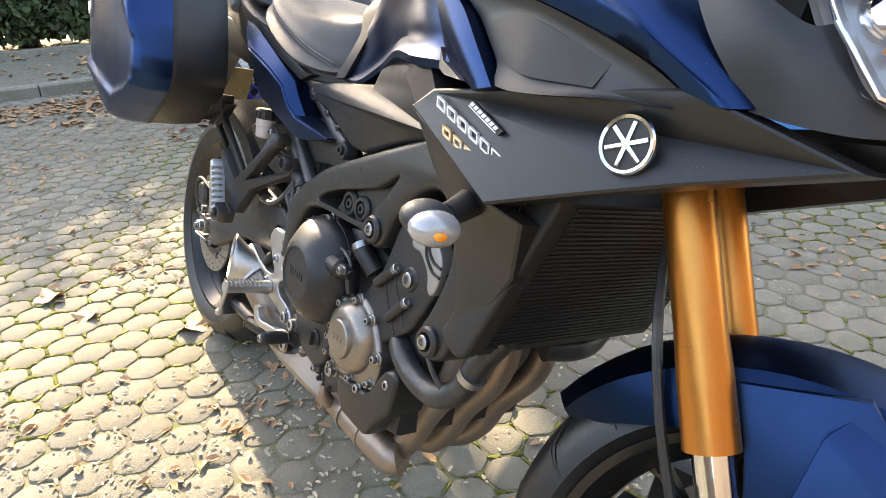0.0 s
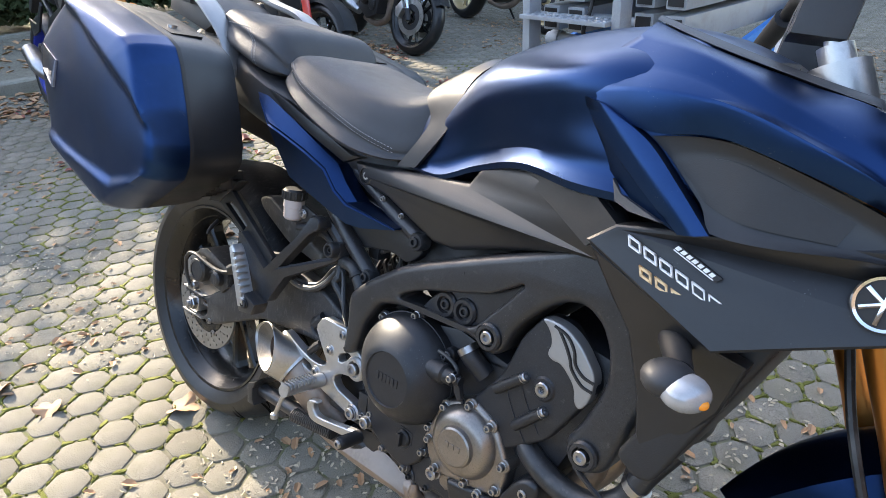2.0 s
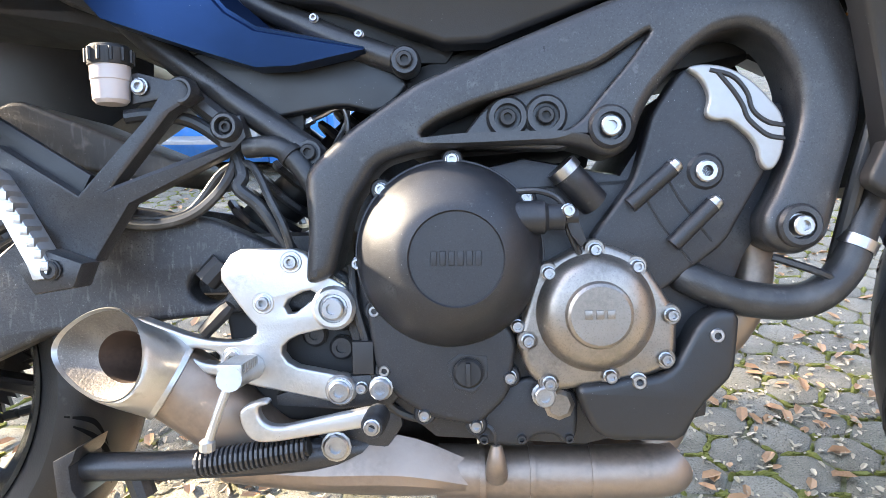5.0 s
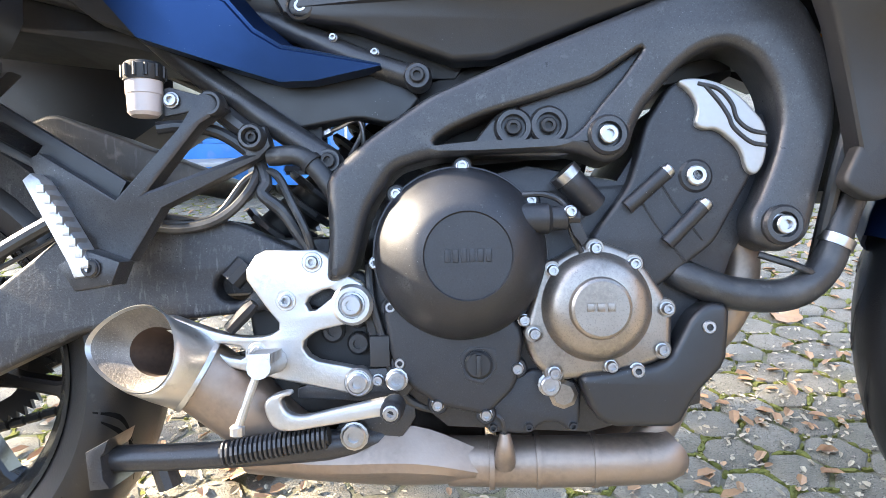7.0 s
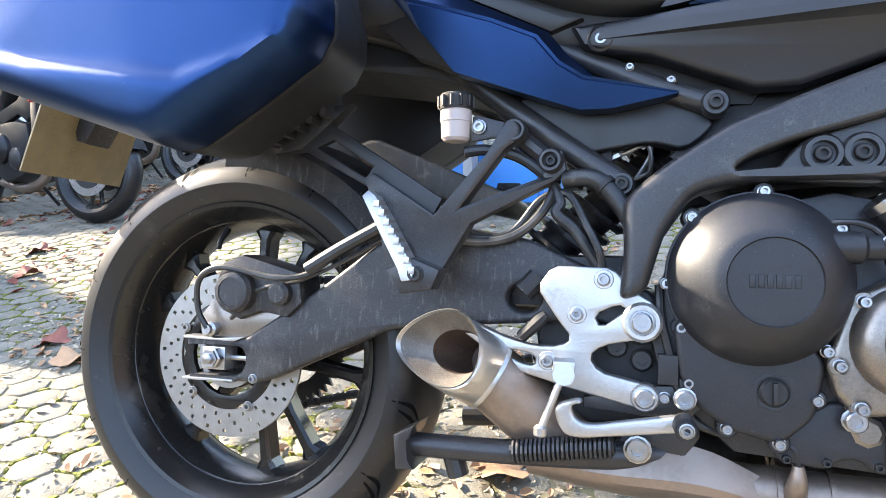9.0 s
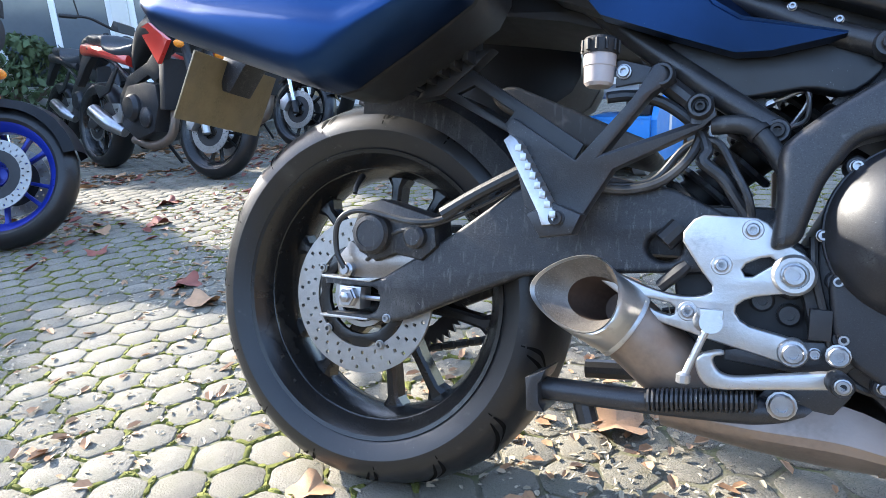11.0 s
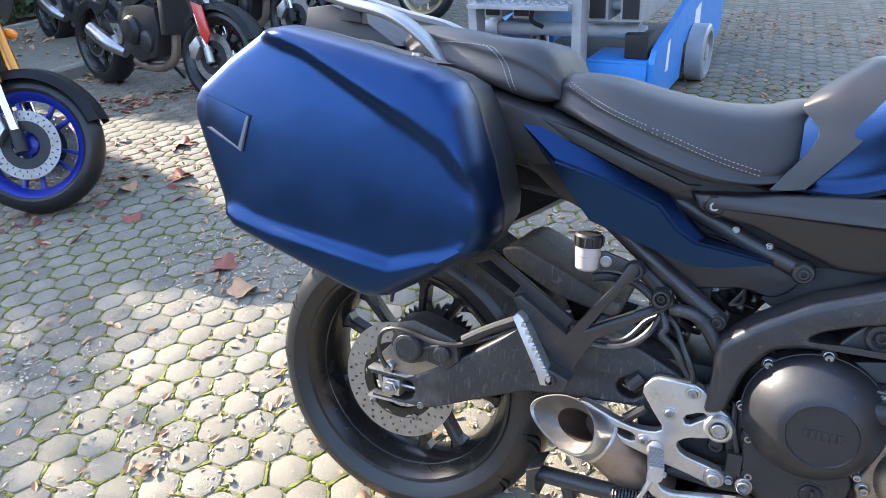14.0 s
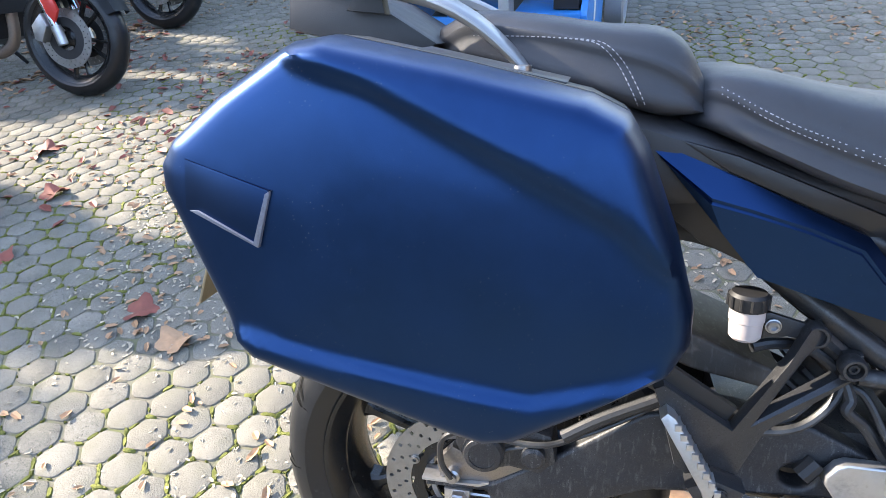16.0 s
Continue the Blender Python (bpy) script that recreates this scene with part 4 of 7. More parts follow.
LONG = Vector((-1.0, 0, 0.04))
RIM = oval(A1, N1, LONG, 0.0660, 0.0465, egg=0.30)
END = oval(A0, N0, LONG, 0.0475, 0.0475)
HOLE = A1 + Vector((0.022, -0.004, -0.004))
MOUTH = oval(HOLE - N1 * 0.014, N1, LONG, 0.0400, 0.0275)
rows = [END, between(END, RIM, 0.30, -N1 * -0.010), between(END, RIM, 0.62, N1 * 0.012), between(END, RIM, 0.88, N1 * 0.005)]
rows += [RIM, between(RIM, MOUTH, 0.05, N1 * 0.0035), between(RIM, MOUTH, 0.14, N1 * 0.001)]
rows += [between(RIM, MOUTH, 0.55, N1 * 0.0005), MOUTH, oval(HOLE - N1 * 0.019, N1, LONG, 0.0385, 0.0262), oval(HOLE - N1 * 0.06 + Vector((0.02, 0, -0.01)), N1, LONG, 0.034, 0.025)]


def ovals(rr):
    bm = bmesh.new()
    g = [[bm.verts.new(p) for p in r] for r in rr]
    for p, q in zip(g, g[1:]):
        for k in range(len(p)):
            bm.faces.new((p[k], p[(k + 1) % len(p)], q[(k + 1) % len(p)], q[k]))
    return bm


tip = part("silencer_end", ovals(rows[:7]), STAINED, col, "silver silencer end with a sooty oval mouth", angle=60)
part("mouth_slope", ovals(rows[6:9]), SLOPE, tip, "sooty funnel inside the silencer's rim", angle=60)
bm = ovals(rows[8:])
bm.faces.new(bm.verts[-48:])
part("mouth", bm, SOOT, tip)
part("end_band", ovals([oval(A0 + N0 * d, N0, LONG, r, r) for d, r in ((-0.004, 0.046), (-0.003, 0.0485), (0.003, 0.0487), (0.005, 0.0475))]), STAINED, tip, angle=60)
st = part("centre_stand", tube([(0.63, -0.105, 0.235), (0.55, -0.13, 0.232), (0.43, -0.135, 0.226), (0.312, -0.135, 0.224)], [0.020, 0.017, 0.0155, 0.0155], 12), FRAME, bike, "folded black steel centre stand")
part("stand_foot", prism([(0.296, 0.240), (0.323, 0.254), (0.318, 0.24), (0.314, 0.235), (0.316, 0.21), (0.324, 0.199), (0.300, 0.197)], -0.165, -0.10, 0.003), FRAME, st)
bm = bmesh.new()
N = 22
coil = []
for i in range(N * 10 + 1):
    u = i / (N * 10)
    a = 2 * math.pi * i / 10
    coil.append((0.448 + 0.118 * u, -0.155 + 0.0125 * math.cos(a), 0.233 + 0.018 * u + 0.0125 * math.sin(a)))
part("stand_spring", tube(coil, 0.0024, 5, smooth=False, into=bm), FRAME, st)
part("spring_core", tube([(0.446, -0.155, 0.233), (0.568, -0.155, 0.251)], 0.010, 10), DEEP, st)
part("stand_bracket", prism([(0.56, 0.235), (0.58, 0.265), (0.63, 0.275), (0.662, 0.285), (0.664, 0.262), (0.640, 0.228), (0.60, 0.222)], -0.125, -0.105, 0.004), FRAME, st)
bolt((0.594, -0.140, 0.246), 0.014, st, STEEL, 0.007)
part("stand_leg_far", tube([(0.63, 0.10, 0.235), (0.43, 0.13, 0.215), (0.312, 0.13, 0.205)], 0.016, 10), FRAME, st)
part("stand_tang", tube([(0.36, -0.12, 0.222), (0.372, -0.12, 0.185)], 0.014, 10), FRAME, st)
ss = part("side_stand", tube([(0.64, 0.13, 0.24), (0.60, 0.24, 0.15), (0.56, 0.345, 0.085)], 0.012, 10), FRAME, bike, "black side stand")
part("side_stand_foot", lathe([(0.03, -0.004), (0.03, 0.006)], (0.56, 0.345, 0.085), 16, axis="z"), FRAME, ss)

# passenger footpeg hanger, reservoir, hoses
HANG = [(0.256, 0.566), (0.268, 0.572), (0.350, 0.519), (0.408, 0.598), (0.430, 0.640), (0.447, 0.643), (0.455, 0.625), (0.430, 0.605), (0.380, 0.529), (0.474, 0.572), (0.476, 0.602), (0.498, 0.604), (0.504, 0.580), (0.490, 0.566), (0.392, 0.510), (0.362, 0.452), (0.318, 0.438), (0.288, 0.462), (0.266, 0.540)]
pp = part("passenger_peg_hanger", shell([(x, -0.130 - 0.058 * max(0, min(1, (0.47 - x) / 0.12)), z) for x, z in HANG], 0.022, 0.004), FRAME, bike, "black cast passenger peg hanger")
for x, z in ((0.439, 0.629), (0.485, 0.590)):
    part("collar", lathe([(0.0155, 0), (0.0155, 0.014), (0.013, 0.018), (0.010, 0.018), (0.009, 0.008)], (x, -0.128, z), 24), FRAME, pp)
    bolt((x, -0.134, z), 0.007, pp, DEEP, 0.008)
fold = part("passenger_footpeg", shell([(0.264, -0.212, 0.540), (0.272, -0.210, 0.548), (0.282, -0.210, 0.541), (0.338, -0.220, 0.452), (0.336, -0.222, 0.438), (0.322, -0.222, 0.436), (0.316, -0.222, 0.452)], 0.026, 0.004), SILVER, pp, "folded silver passenger footpeg")
for i in range(8):
    t = i / 7
    part("tread_tooth", box(0.281 + 0.050 * t, 0.289 + 0.050 * t, -0.214 - 0.009 * t, -0.190 - 0.009 * t, 0.526 - 0.080 * t, 0.535 - 0.080 * t, 0.002), SILVER, fold)
part("peg_clevis", prism([(0.300, 0.450), (0.33, 0.466), (0.368, 0.452), (0.358, 0.428), (0.318, 0.422)], -0.215, -0.18, 0.005), FRAME, pp)
bolt((0.338, -0.216, 0.446), 0.009, pp, DEEP, 0.006)
# luggage arm behind it
la = part("luggage_arm", prism([(0.150, 0.612), (0.200, 0.640), (0.356, 0.540), (0.337, 0.506), (0.262, 0.552)], -0.172, -0.160, 0.003, holes=[[(0.182, 0.608), (0.205, 0.618), (0.262, 0.582), (0.252, 0.568)]]), BLACK, bike, "black steel luggage arm")
part("luggage_arm_rear", prism([(0.12, 0.60), (0.16, 0.66), (0.23, 0.665), (0.20, 0.638), (0.16, 0.606)], -0.175, -0.15, 0.004), BLACK, la)
for i in range(5):
    part("grip_fin", box(0.125 + i * 0.018, 0.134 + i * 0.018, -0.20, -0.15, 0.612 + i * 0.008, 0.665 + i * 0.004, 0.002), BLACK, la)
rs = part("brake_reservoir", lathe([(0.0150, -0.044), (0.0185, -0.040), (0.0195, -0.020), (0.0205, -0.019), (0.0205, 0.0)], (0.361, -0.135, 0.662), 28, axis="z"), MILKY, bike, "milky brake fluid reservoir with a black cap")
part("reservoir_cap", lathe([(0.0220, -0.004), (0.0230, 0.0), (0.0230, 0.013), (0.020, 0.017), (0.017, 0.017)], (0.361, -0.135, 0.662), 20, axis="z"), DEEP, rs)
for k in range(12):
    a = k * math.pi / 6
    part("cap_rib", tube([(0.361 + 0.0232 * math.cos(a), -0.135 + 0.0232 * math.sin(a), 0.661), (0.361 + 0.0232 * math.cos(a), -0.135 + 0.0232 * math.sin(a), 0.675)], 0.0022, 6), DEEP, rs)
part("reservoir_bracket", prism([(0.382, 0.650), (0.388, 0.652), (0.430, 0.640), (0.436, 0.618), (0.41, 0.622), (0.382, 0.618)], -0.132, -0.124, 0.002), FRAME, rs)
bolt((0.392, -0.134, 0.636), 0.008, rs, STEEL, 0.006)
part("reservoir_hose", tube([(0.372, -0.13, 0.605), (0.40, -0.122, 0.608), (0.44, -0.11, 0.60), (0.48, -0.11, 0.57), (0.495, -0.12, 0.54), (0.492, -0.125, 0.525), (0.515, -0.125, 0.505), (0.535, -0.125, 0.475), (0.552, -0.122, 0.45)], 0.0075, 10), HOSE, rs)
hs = part("breather_hose", tube([(0.500, -0.118, 0.570), (0.54, -0.126, 0.567), (0.570, -0.13, 0.535), (0.592, -0.132, 0.492), (0.590, -0.13, 0.462), (0.566, -0.125, 0.440)], 0.0115, 12), HOSE, bike, "black rubber hose")
part("hose_clip", tube([(0.548, -0.127, 0.562), (0.553, -0.128, 0.557)], 0.014, 12), DEEP, hs)
part("brake_line", tube([(0.552, -0.13, 0.448), (0.545, -0.14, 0.48), (0.53, -0.135, 0.51), (0.505, -0.12, 0.55), (0.47, -0.11, 0.545), (0.43, -0.115, 0.50), (0.37, -0.125, 0.495), (0.34, -0.12, 0.51)], 0.0048, 8), HOSE, hs)
part("master_cylinder", tube([(0.470, -0.12, 0.445), (0.452, -0.125, 0.425)], 0.014, 10), DEEP, hs)
part("switch_body", tube([(0.452, -0.135, 0.37), (0.475, -0.138, 0.392), (0.483, -0.138, 0.40)], [0.008, 0.009, 0.006], 8), DEEP, hs)
part("wire_loom", tube([(0.615, -0.135, 0.44), (0.618, -0.14, 0.40), (0.628, -0.14, 0.36), (0.640, -0.14, 0.315), (0.66, -0.13, 0.28), (0.72, -0.12, 0.262)], 0.005, 8), HOSE, hs)
part("connector", box(0.615, 0.638, -0.15, -0.135, 0.325, 0.36, 0.003), DEEP, hs)
bolt((0.598, -0.13, 0.48), 0.010, hs, STEEL, 0.014)
mod = part("brake_modulator", box(0.530, 0.556, -0.085, -0.05, 0.585, 0.628, 0.003), DEEP, bike, "black brake modulator with bright pipes")
for d in (0.0, 0.020):
    part("brake_pipe", tube([(0.552, -0.075, 0.620 - d), (0.575, -0.08, 0.628 - d), (0.600, -0.08, 0.628 - d * 0.6), (0.603, -0.07, 0.605 - d), (0.585, -0.06, 0.575)], 0.003, 8), STEEL, mod)
    part("pipe_nut", tube([(0.554, -0.075, 0.620 - d), (0.566, -0.078, 0.625 - d)], 0.0052, 6), STEEL, mod)
hs2 = part("swingarm_hose", tube([(0.30, -0.122, 0.52), (0.34, -0.128, 0.500), (0.39, -0.130, 0.488), (0.44, -0.128, 0.497), (0.475, -0.120, 0.53), (0.49, -0.11, 0.57)], 0.006, 8), HOSE, bike, "dusty black hose along the swingarm")
part("hose_bracket", box(0.345, 0.375, -0.134, -0.116, 0.486, 0.512, 0.003), DEEP, hs2)
# shock and dark inner parts between arm and tank
part("rear_shock", tube([(0.45, 0.02, 0.47), (0.63, 0.03, 0.62)], 0.03, 16), DEEP, bike, "dark rear shock")
bm = bmesh.new()
pts = []
for i in range(8 * 10 + 1):
    a, u = 2 * math.pi * i / 10, i / 80
    pts.append((0.46 + 0.16 * u - 0.03 * math.sin(a), 0.02 + 0.043 * math.cos(a), 0.48 + 0.13 * u + 0.03 * math.sin(a)))
part("shock_spring", tube(pts, 0.006, 6, smooth=False, into=bm), FRAME, bike)
part("airbox", prism([(0.62, 0.60), (0.68, 0.66), (0.80, 0.70), (1.02, 0.74), (1.06, 0.66), (0.96, 0.64), (0.88, 0.56), (0.70, 0.55)], -0.085, 0.085, 0.02), DEEP, bike, "black airbox")
cool = part("coolant_hose", tube([(0.955, -0.12, 0.43), (0.972, -0.14, 0.418), (1.022, -0.148, 0.398), (1.083, -0.15, 0.396), (1.125, -0.145, 0.425), (1.146, -0.14, 0.475), (1.17, -0.13, 0.52)], [0.018, 0.018, 0.0185, 0.0185, 0.018, 0.018, 0.018], 16), HOSE, bike, "dusty rubber coolant hose")
part("hose_clamp", tube([(1.136, -0.142, 0.447), (1.141, -0.142, 0.457)], 0.0205, 16), STEEL, cool)
part("clutch_cable_sleeve", tube([(1.12, -0.13, 0.42), (1.135, -0.15, 0.52), (1.155, -0.16, 0.62), (1.16, -0.15, 0.74)], 0.0085, 10), HOSE, cool)
part("side_wire", tube([(1.05, -0.15, 0.44), (1.09, -0.16, 0.425), (1.12, -0.155, 0.41)], 0.004, 6), HOSE, cool)

# ---- bodywork ----
def stitches(parent, tree, pts, name="stitching"):
    """A seam of short threads laid on a skin along pts (x, z)."""
    b = bmesh.new()
    q = spline([(x, 0, z) for x, z in pts], 40)
    line, gone = [], 0.0
    for a, c in zip(q, q[1:]):
        gone += (c - a).length
        hit = tree.ray_cast(Vector((c.x, -1, c.z)), Vector((0, 1, 0)))[0]
        if hit and gone % 0.0062 < 0.0042:
            line.append(hit + Vector((0, -0.0004, 0)))
        elif len(line) > 1:
            tube([line[0], line[-1]], 0.0006, 5, smooth=False, into=b)
            line = []
        else:
            line = []
    part(name, b, THREAD, parent)


COVER = [(0.505, -0.122, 0.762), (0.520, -0.124, 0.735), (0.547, -0.124, 0.727), (0.60, -0.126, 0.718), (0.718, -0.130, 0.671), (0.765, -0.133, 0.671), (0.87, -0.147, 0.704), (0.985, -0.170, 0.735), (1.045, -0.20, 0.745), (1.082, -0.226, 0.795), (1.040, -0.212, 0.829), (0.976, -0.184, 0.850), (0.90, -0.164, 0.842), (0.820, -0.154, 0.824), (0.802, -0.150, 0.805), (0.786, -0.146, 0.785), (0.70, -0.136, 0.778), (0.58, -0.127, 0.766)]
sc = part("side_cover", shell(COVER, 0.03, 0.008, 0.0, 3), BLACK, bike, "matt black plastic side cover")
part("side_cover_far", shell(mir(COVER), 0.03, 0.006), BLACK, sc)
part("cover_facet", creased([[(0.880, -0.166, 0.826), (0.935, -0.182, 0.846), (0.995, -0.202, 0.851)], [(0.960, -0.196, 0.797), (1.000, -0.209, 0.812), (1.036, -0.222, 0.826)], [(1.036, -0.226, 0.766), (1.054, -0.232, 0.783), (1.078, -0.240, 0.803)]], 0.03, soft=0.002), BLACK, sc, angle=60)
part("bolt_well", lathe([(0.017, 0.0), (0.017, 0.008), (0.014, 0.010), (0.012, 0.004)], (0.542, -0.118, 0.743), 22), BLACK, sc)
bolt((0.542, -0.121, 0.743), 0.008, sc, STEEL, 0.006)
TOP = [(0.238, -0.150, 0.848), (0.268, -0.150, 0.845), (0.34, -0.146, 0.815), (0.41, -0.142, 0.783), (0.478, -0.137, 0.752), (0.503, -0.135, 0.722), (0.535, -0.133, 0.694), (0.634, -0.133, 0.671)]
CRE = [(0.246, -0.158, 0.842), (0.300, -0.171, 0.796), (0.345, -0.169, 0.784), (0.41, -0.165, 0.764), (0.466, -0.160, 0.741), (0.494, -0.156, 0.708), (0.522, -0.152, 0.690), (0.634, -0.135, 0.6695)]
LOW = [(0.250, -0.156, 0.836), (0.318, -0.158, 0.756), (0.362, -0.154, 0.704), (0.42, -0.150, 0.684), (0.473, -0.146, 0.666), (0.520, -0.142, 0.651), (0.558, -0.139, 0.652), (0.634, -0.134, 0.668)]


def ribbon(rows, thick):
    bm = bmesh.new()
    g = [[bm.verts.new(p) for p in r] for r in rows]
    for p, q in zip(g, g[1:]):
        for k in range(len(p) - 1):
            bm.faces.new((p[k], p[k + 1], q[k + 1], q[k]))
    bmesh.ops.recalc_face_normals(bm, faces=bm.faces)
    e = [e for e in bm.edges if len(e.link_faces) == 2]
    bmesh.ops.bevel(bm, geom=[x for x in e if all(v in g[1] for v in x.verts)], offset=0.004, segments=2, affect="EDGES")
    r = bmesh.ops.extrude_face_region(bm, geom=bm.faces[:])
    s = 1 if rows[0][0][1] < 0 else -1
    bmesh.ops.translate(bm, vec=(0, s * thick, 0), verts=[v for v in r["geom"] if isinstance(v, bmesh.types.BMVert)])
    return bm


tl = part("tail_panel", ribbon([TOP, CRE, LOW], 0.03), BLUE, bike, "matt blue tail side panel", angle=25)
part("tail_panel_far", ribbon([mir(TOP), mir(CRE), mir(LOW)], 0.03), BLUE, tl, angle=25)
ts = part("tail_spine", loft([
    [(-0.16, 0, 0.955), (-0.16, -0.05, 0.95), (-0.16, -0.07, 0.92), (-0.16, -0.06, 0.86), (-0.16, 0, 0.84)],
    [(0.0, 0, 0.955), (0.0, -0.08, 0.945), (0.0, -0.10, 0.90), (0.0, -0.085, 0.83), (0.0, 0, 0.80)],
    [(0.22, 0, 0.90), (0.22, -0.13, 0.885), (0.22, -0.150, 0.855), (0.22, -0.13, 0.79), (0.22, 0, 0.76)],
    [(0.42, 0, 0.83), (0.42, -0.112, 0.82), (0.42, -0.126, 0.79), (0.42, -0.108, 0.74), (0.42, 0, 0.73)],
    [(0.62, 0, 0.78), (0.62, -0.075, 0.775), (0.62, -0.085, 0.76), (0.62, -0.075, 0.74), (0.62, 0, 0.73)]], 5, 4, mirror=True), GREYPL, bike, "dark grey plastic seat tail")
part("underseat_trim", shell([(0.26, -0.150, 0.862), (0.33, -0.150, 0.842), (0.42, -0.138, 0.805), (0.50, -0.128, 0.772), (0.52, -0.122, 0.772), (0.48, -0.128, 0.755), (0.40, -0.142, 0.79), (0.32, -0.150, 0.825)], 0.02, 0.003), BLACK, ts)
# black plastic behind the blue flank
part("tail_inner_panel", shell([(0.20, -0.13, 0.88), (0.245, -0.150, 0.85), (0.29, -0.146, 0.80), (0.36, -0.140, 0.71), (0.30, -0.13, 0.735), (0.22, -0.125, 0.80)], 0.03, 0.004), BLACK, ts)
part("under_tail", prism([(-0.30, 0.81), (-0.05, 0.77), (0.20, 0.735), (0.34, 0.725), (0.30, 0.78), (0.05, 0.84), (-0.3, 0.87)], -0.085, 0.085, 0.02), DEEP, ts)


def strip_seat(secs, nu=6, nv=5):
    return loft(secs, nu, nv, mirror=True)


def ring(x, top, half, edge, bottom, dip=0.0):
    return [(x, 0, top - dip), (x, -half * 0.5, top), (x, -half * 0.84, top - 0.22 * (top - edge)), (x, -half * 0.965, edge + 0.22 * (top - edge)), (x, -half, edge), (x, -half * 0.985, edge - 0.012), (x, -half * 0.92, bottom)]


from mathutils.bvhtree import BVHTree


bm = strip_seat([ring(0.268, 0.900, 0.085, 0.890, 0.872), ring(0.30, 0.930, 0.125, 0.910, 0.866), ring(0.36, 0.928, 0.148, 0.884, 0.842), ring(0.44, 0.909, 0.154, 0.852, 0.808), ring(0.52, 0.895, 0.149, 0.825, 0.783), ring(0.59, 0.893, 0.128, 0.806, 0.780), ring(0.64, 0.905, 0.102, 0.815, 0.790), ring(0.668, 0.905, 0.080, 0.85, 0.82)])
tree = BVHTree.FromBMesh(bm)
rseat = part("rider_seat", bm, SEAT, bike, "grey vinyl rider seat with light stitching", angle=60)
for d in (0.0, 0.007):
    stitches(rseat, tree, [(0.305, 0.916 - d), (0.358, 0.888 - d), (0.40, 0.870 - d), (0.48, 0.841 - d), (0.54, 0.819 - d), (0.60, 0.801 - d)])
bm = strip_seat([ring(-0.03, 0.985, 0.06, 0.965, 0.95), ring(0.02, 1.003, 0.10, 0.985, 0.945), ring(0.10, 0.997, 0.130, 0.976, 0.925), ring(0.18, 0.985, 0.142, 0.958, 0.903), ring(0.235, 0.981, 0.142, 0.942, 0.886), ring(0.268, 0.965, 0.134, 0.925, 0.884), ring(0.290, 0.928, 0.116, 0.905, 0.885)])
tree = BVHTree.FromBMesh(bm)
pseat = part("passenger_seat", bm, SEAT, bike, "grey vinyl passenger seat with light stitching", angle=60)
for d in (0.0, 0.008):
    stitches(pseat, tree, [(0.02, 0.974), (0.10, 0.972), (0.150 + d, 0.968), (0.172 + d, 0.962), (0.192 + d, 0.942), (0.208 + d, 0.915), (0.218 + d, 0.894)])
# grab rails and carrier
RAILPATH = [(-0.195, 1.062), (-0.10, 1.036), (-0.02, 1.018), (0.035, 0.990), (0.080, 0.950), (0.112, 0.912), (0.135, 0.875)]


def rail(s):
    top = [(x, s * (0.135 - 0.02 * max(0, -x / 0.2)), z) for x, z in RAILPATH]
    rows = []
    for k, (x, y, z) in enumerate(top):
        w, t = (0.025 if k < 4 else 0.019), 0.013
        rows.append([(x, y - s * w, z + 0.002), (x, y - s * w * 0.6, z + t * 0.55), (x, y + s * w * 0.7, z + t * 0.3), (x, y + s * w, z - t * 0.4), (x, y + s * w * 0.5, z - t), (x, y - s * w * 0.8, z - t * 0.8), (x, y - s * w, z + 0.002)])
    return loft(rows, 4, 3)


rl = part("grab_rail", rail(-1), RAIL, bike, "silver alloy grab rail")
part("grab_rail_far", rail(1), RAIL, rl)
part("carrier_block", prism([(-0.22, 0.985), (-0.215, 1.03), (-0.16, 1.035), (-0.10, 1.015), (-0.02, 0.965), (-0.06, 0.945)], -0.10, 0.10, 0.010), GREYPL, rl, "dark grey rear carrier")
part("rail_foot", prism([(-0.13, 1.005), (-0.115, 1.032), (-0.085, 1.027), (-0.08, 1.0)], -0.125, -0.10, 0.004), DEEP, rl)
# tank
TK = [(0.645, 0.900, 0.86, 0.10, 0.11, 0.115, 0.79, 0.775), (0.72, 0.950, 0.905, 0.118, 0.13, 0.130, 0.80, 0.772), (0.80, 0.992, 0.950, 0.150, 0.162, 0.142, 0.835, 0.80), (0.90, 1.024, 0.980, 0.166, 0.196, 0.180, 0.86, 0.825), (1.00, 1.042, 1.000, 0.168, 0.218, 0.212, 0.86, 0.82), (1.08, 1.040, 1.000, 0.165, 0.208, 0.212, 0.86, 0.82), (1.16, 1.015, 0.985, 0.140, 0.180, 0.18, 0.86, 0.81)]
tank = part("fuel_tank", loft([[(x, 0, zt), (x, -w0 * 0.55, zt - 0.006), (x, -w0 * 0.92, zs + 0.012), (x, -w1, zs - 0.028), (x, -(w1 + w2) / 2, (zs + zb) / 2 - 0.02), (x, -w2, zb), (x, -w2 * 0.9, ze)] for x, zt, zs, w0, w1, w2, zb, ze in TK], 6, 4, mirror=True), TANKBLUE, bike, "matt metallic blue fuel tank")
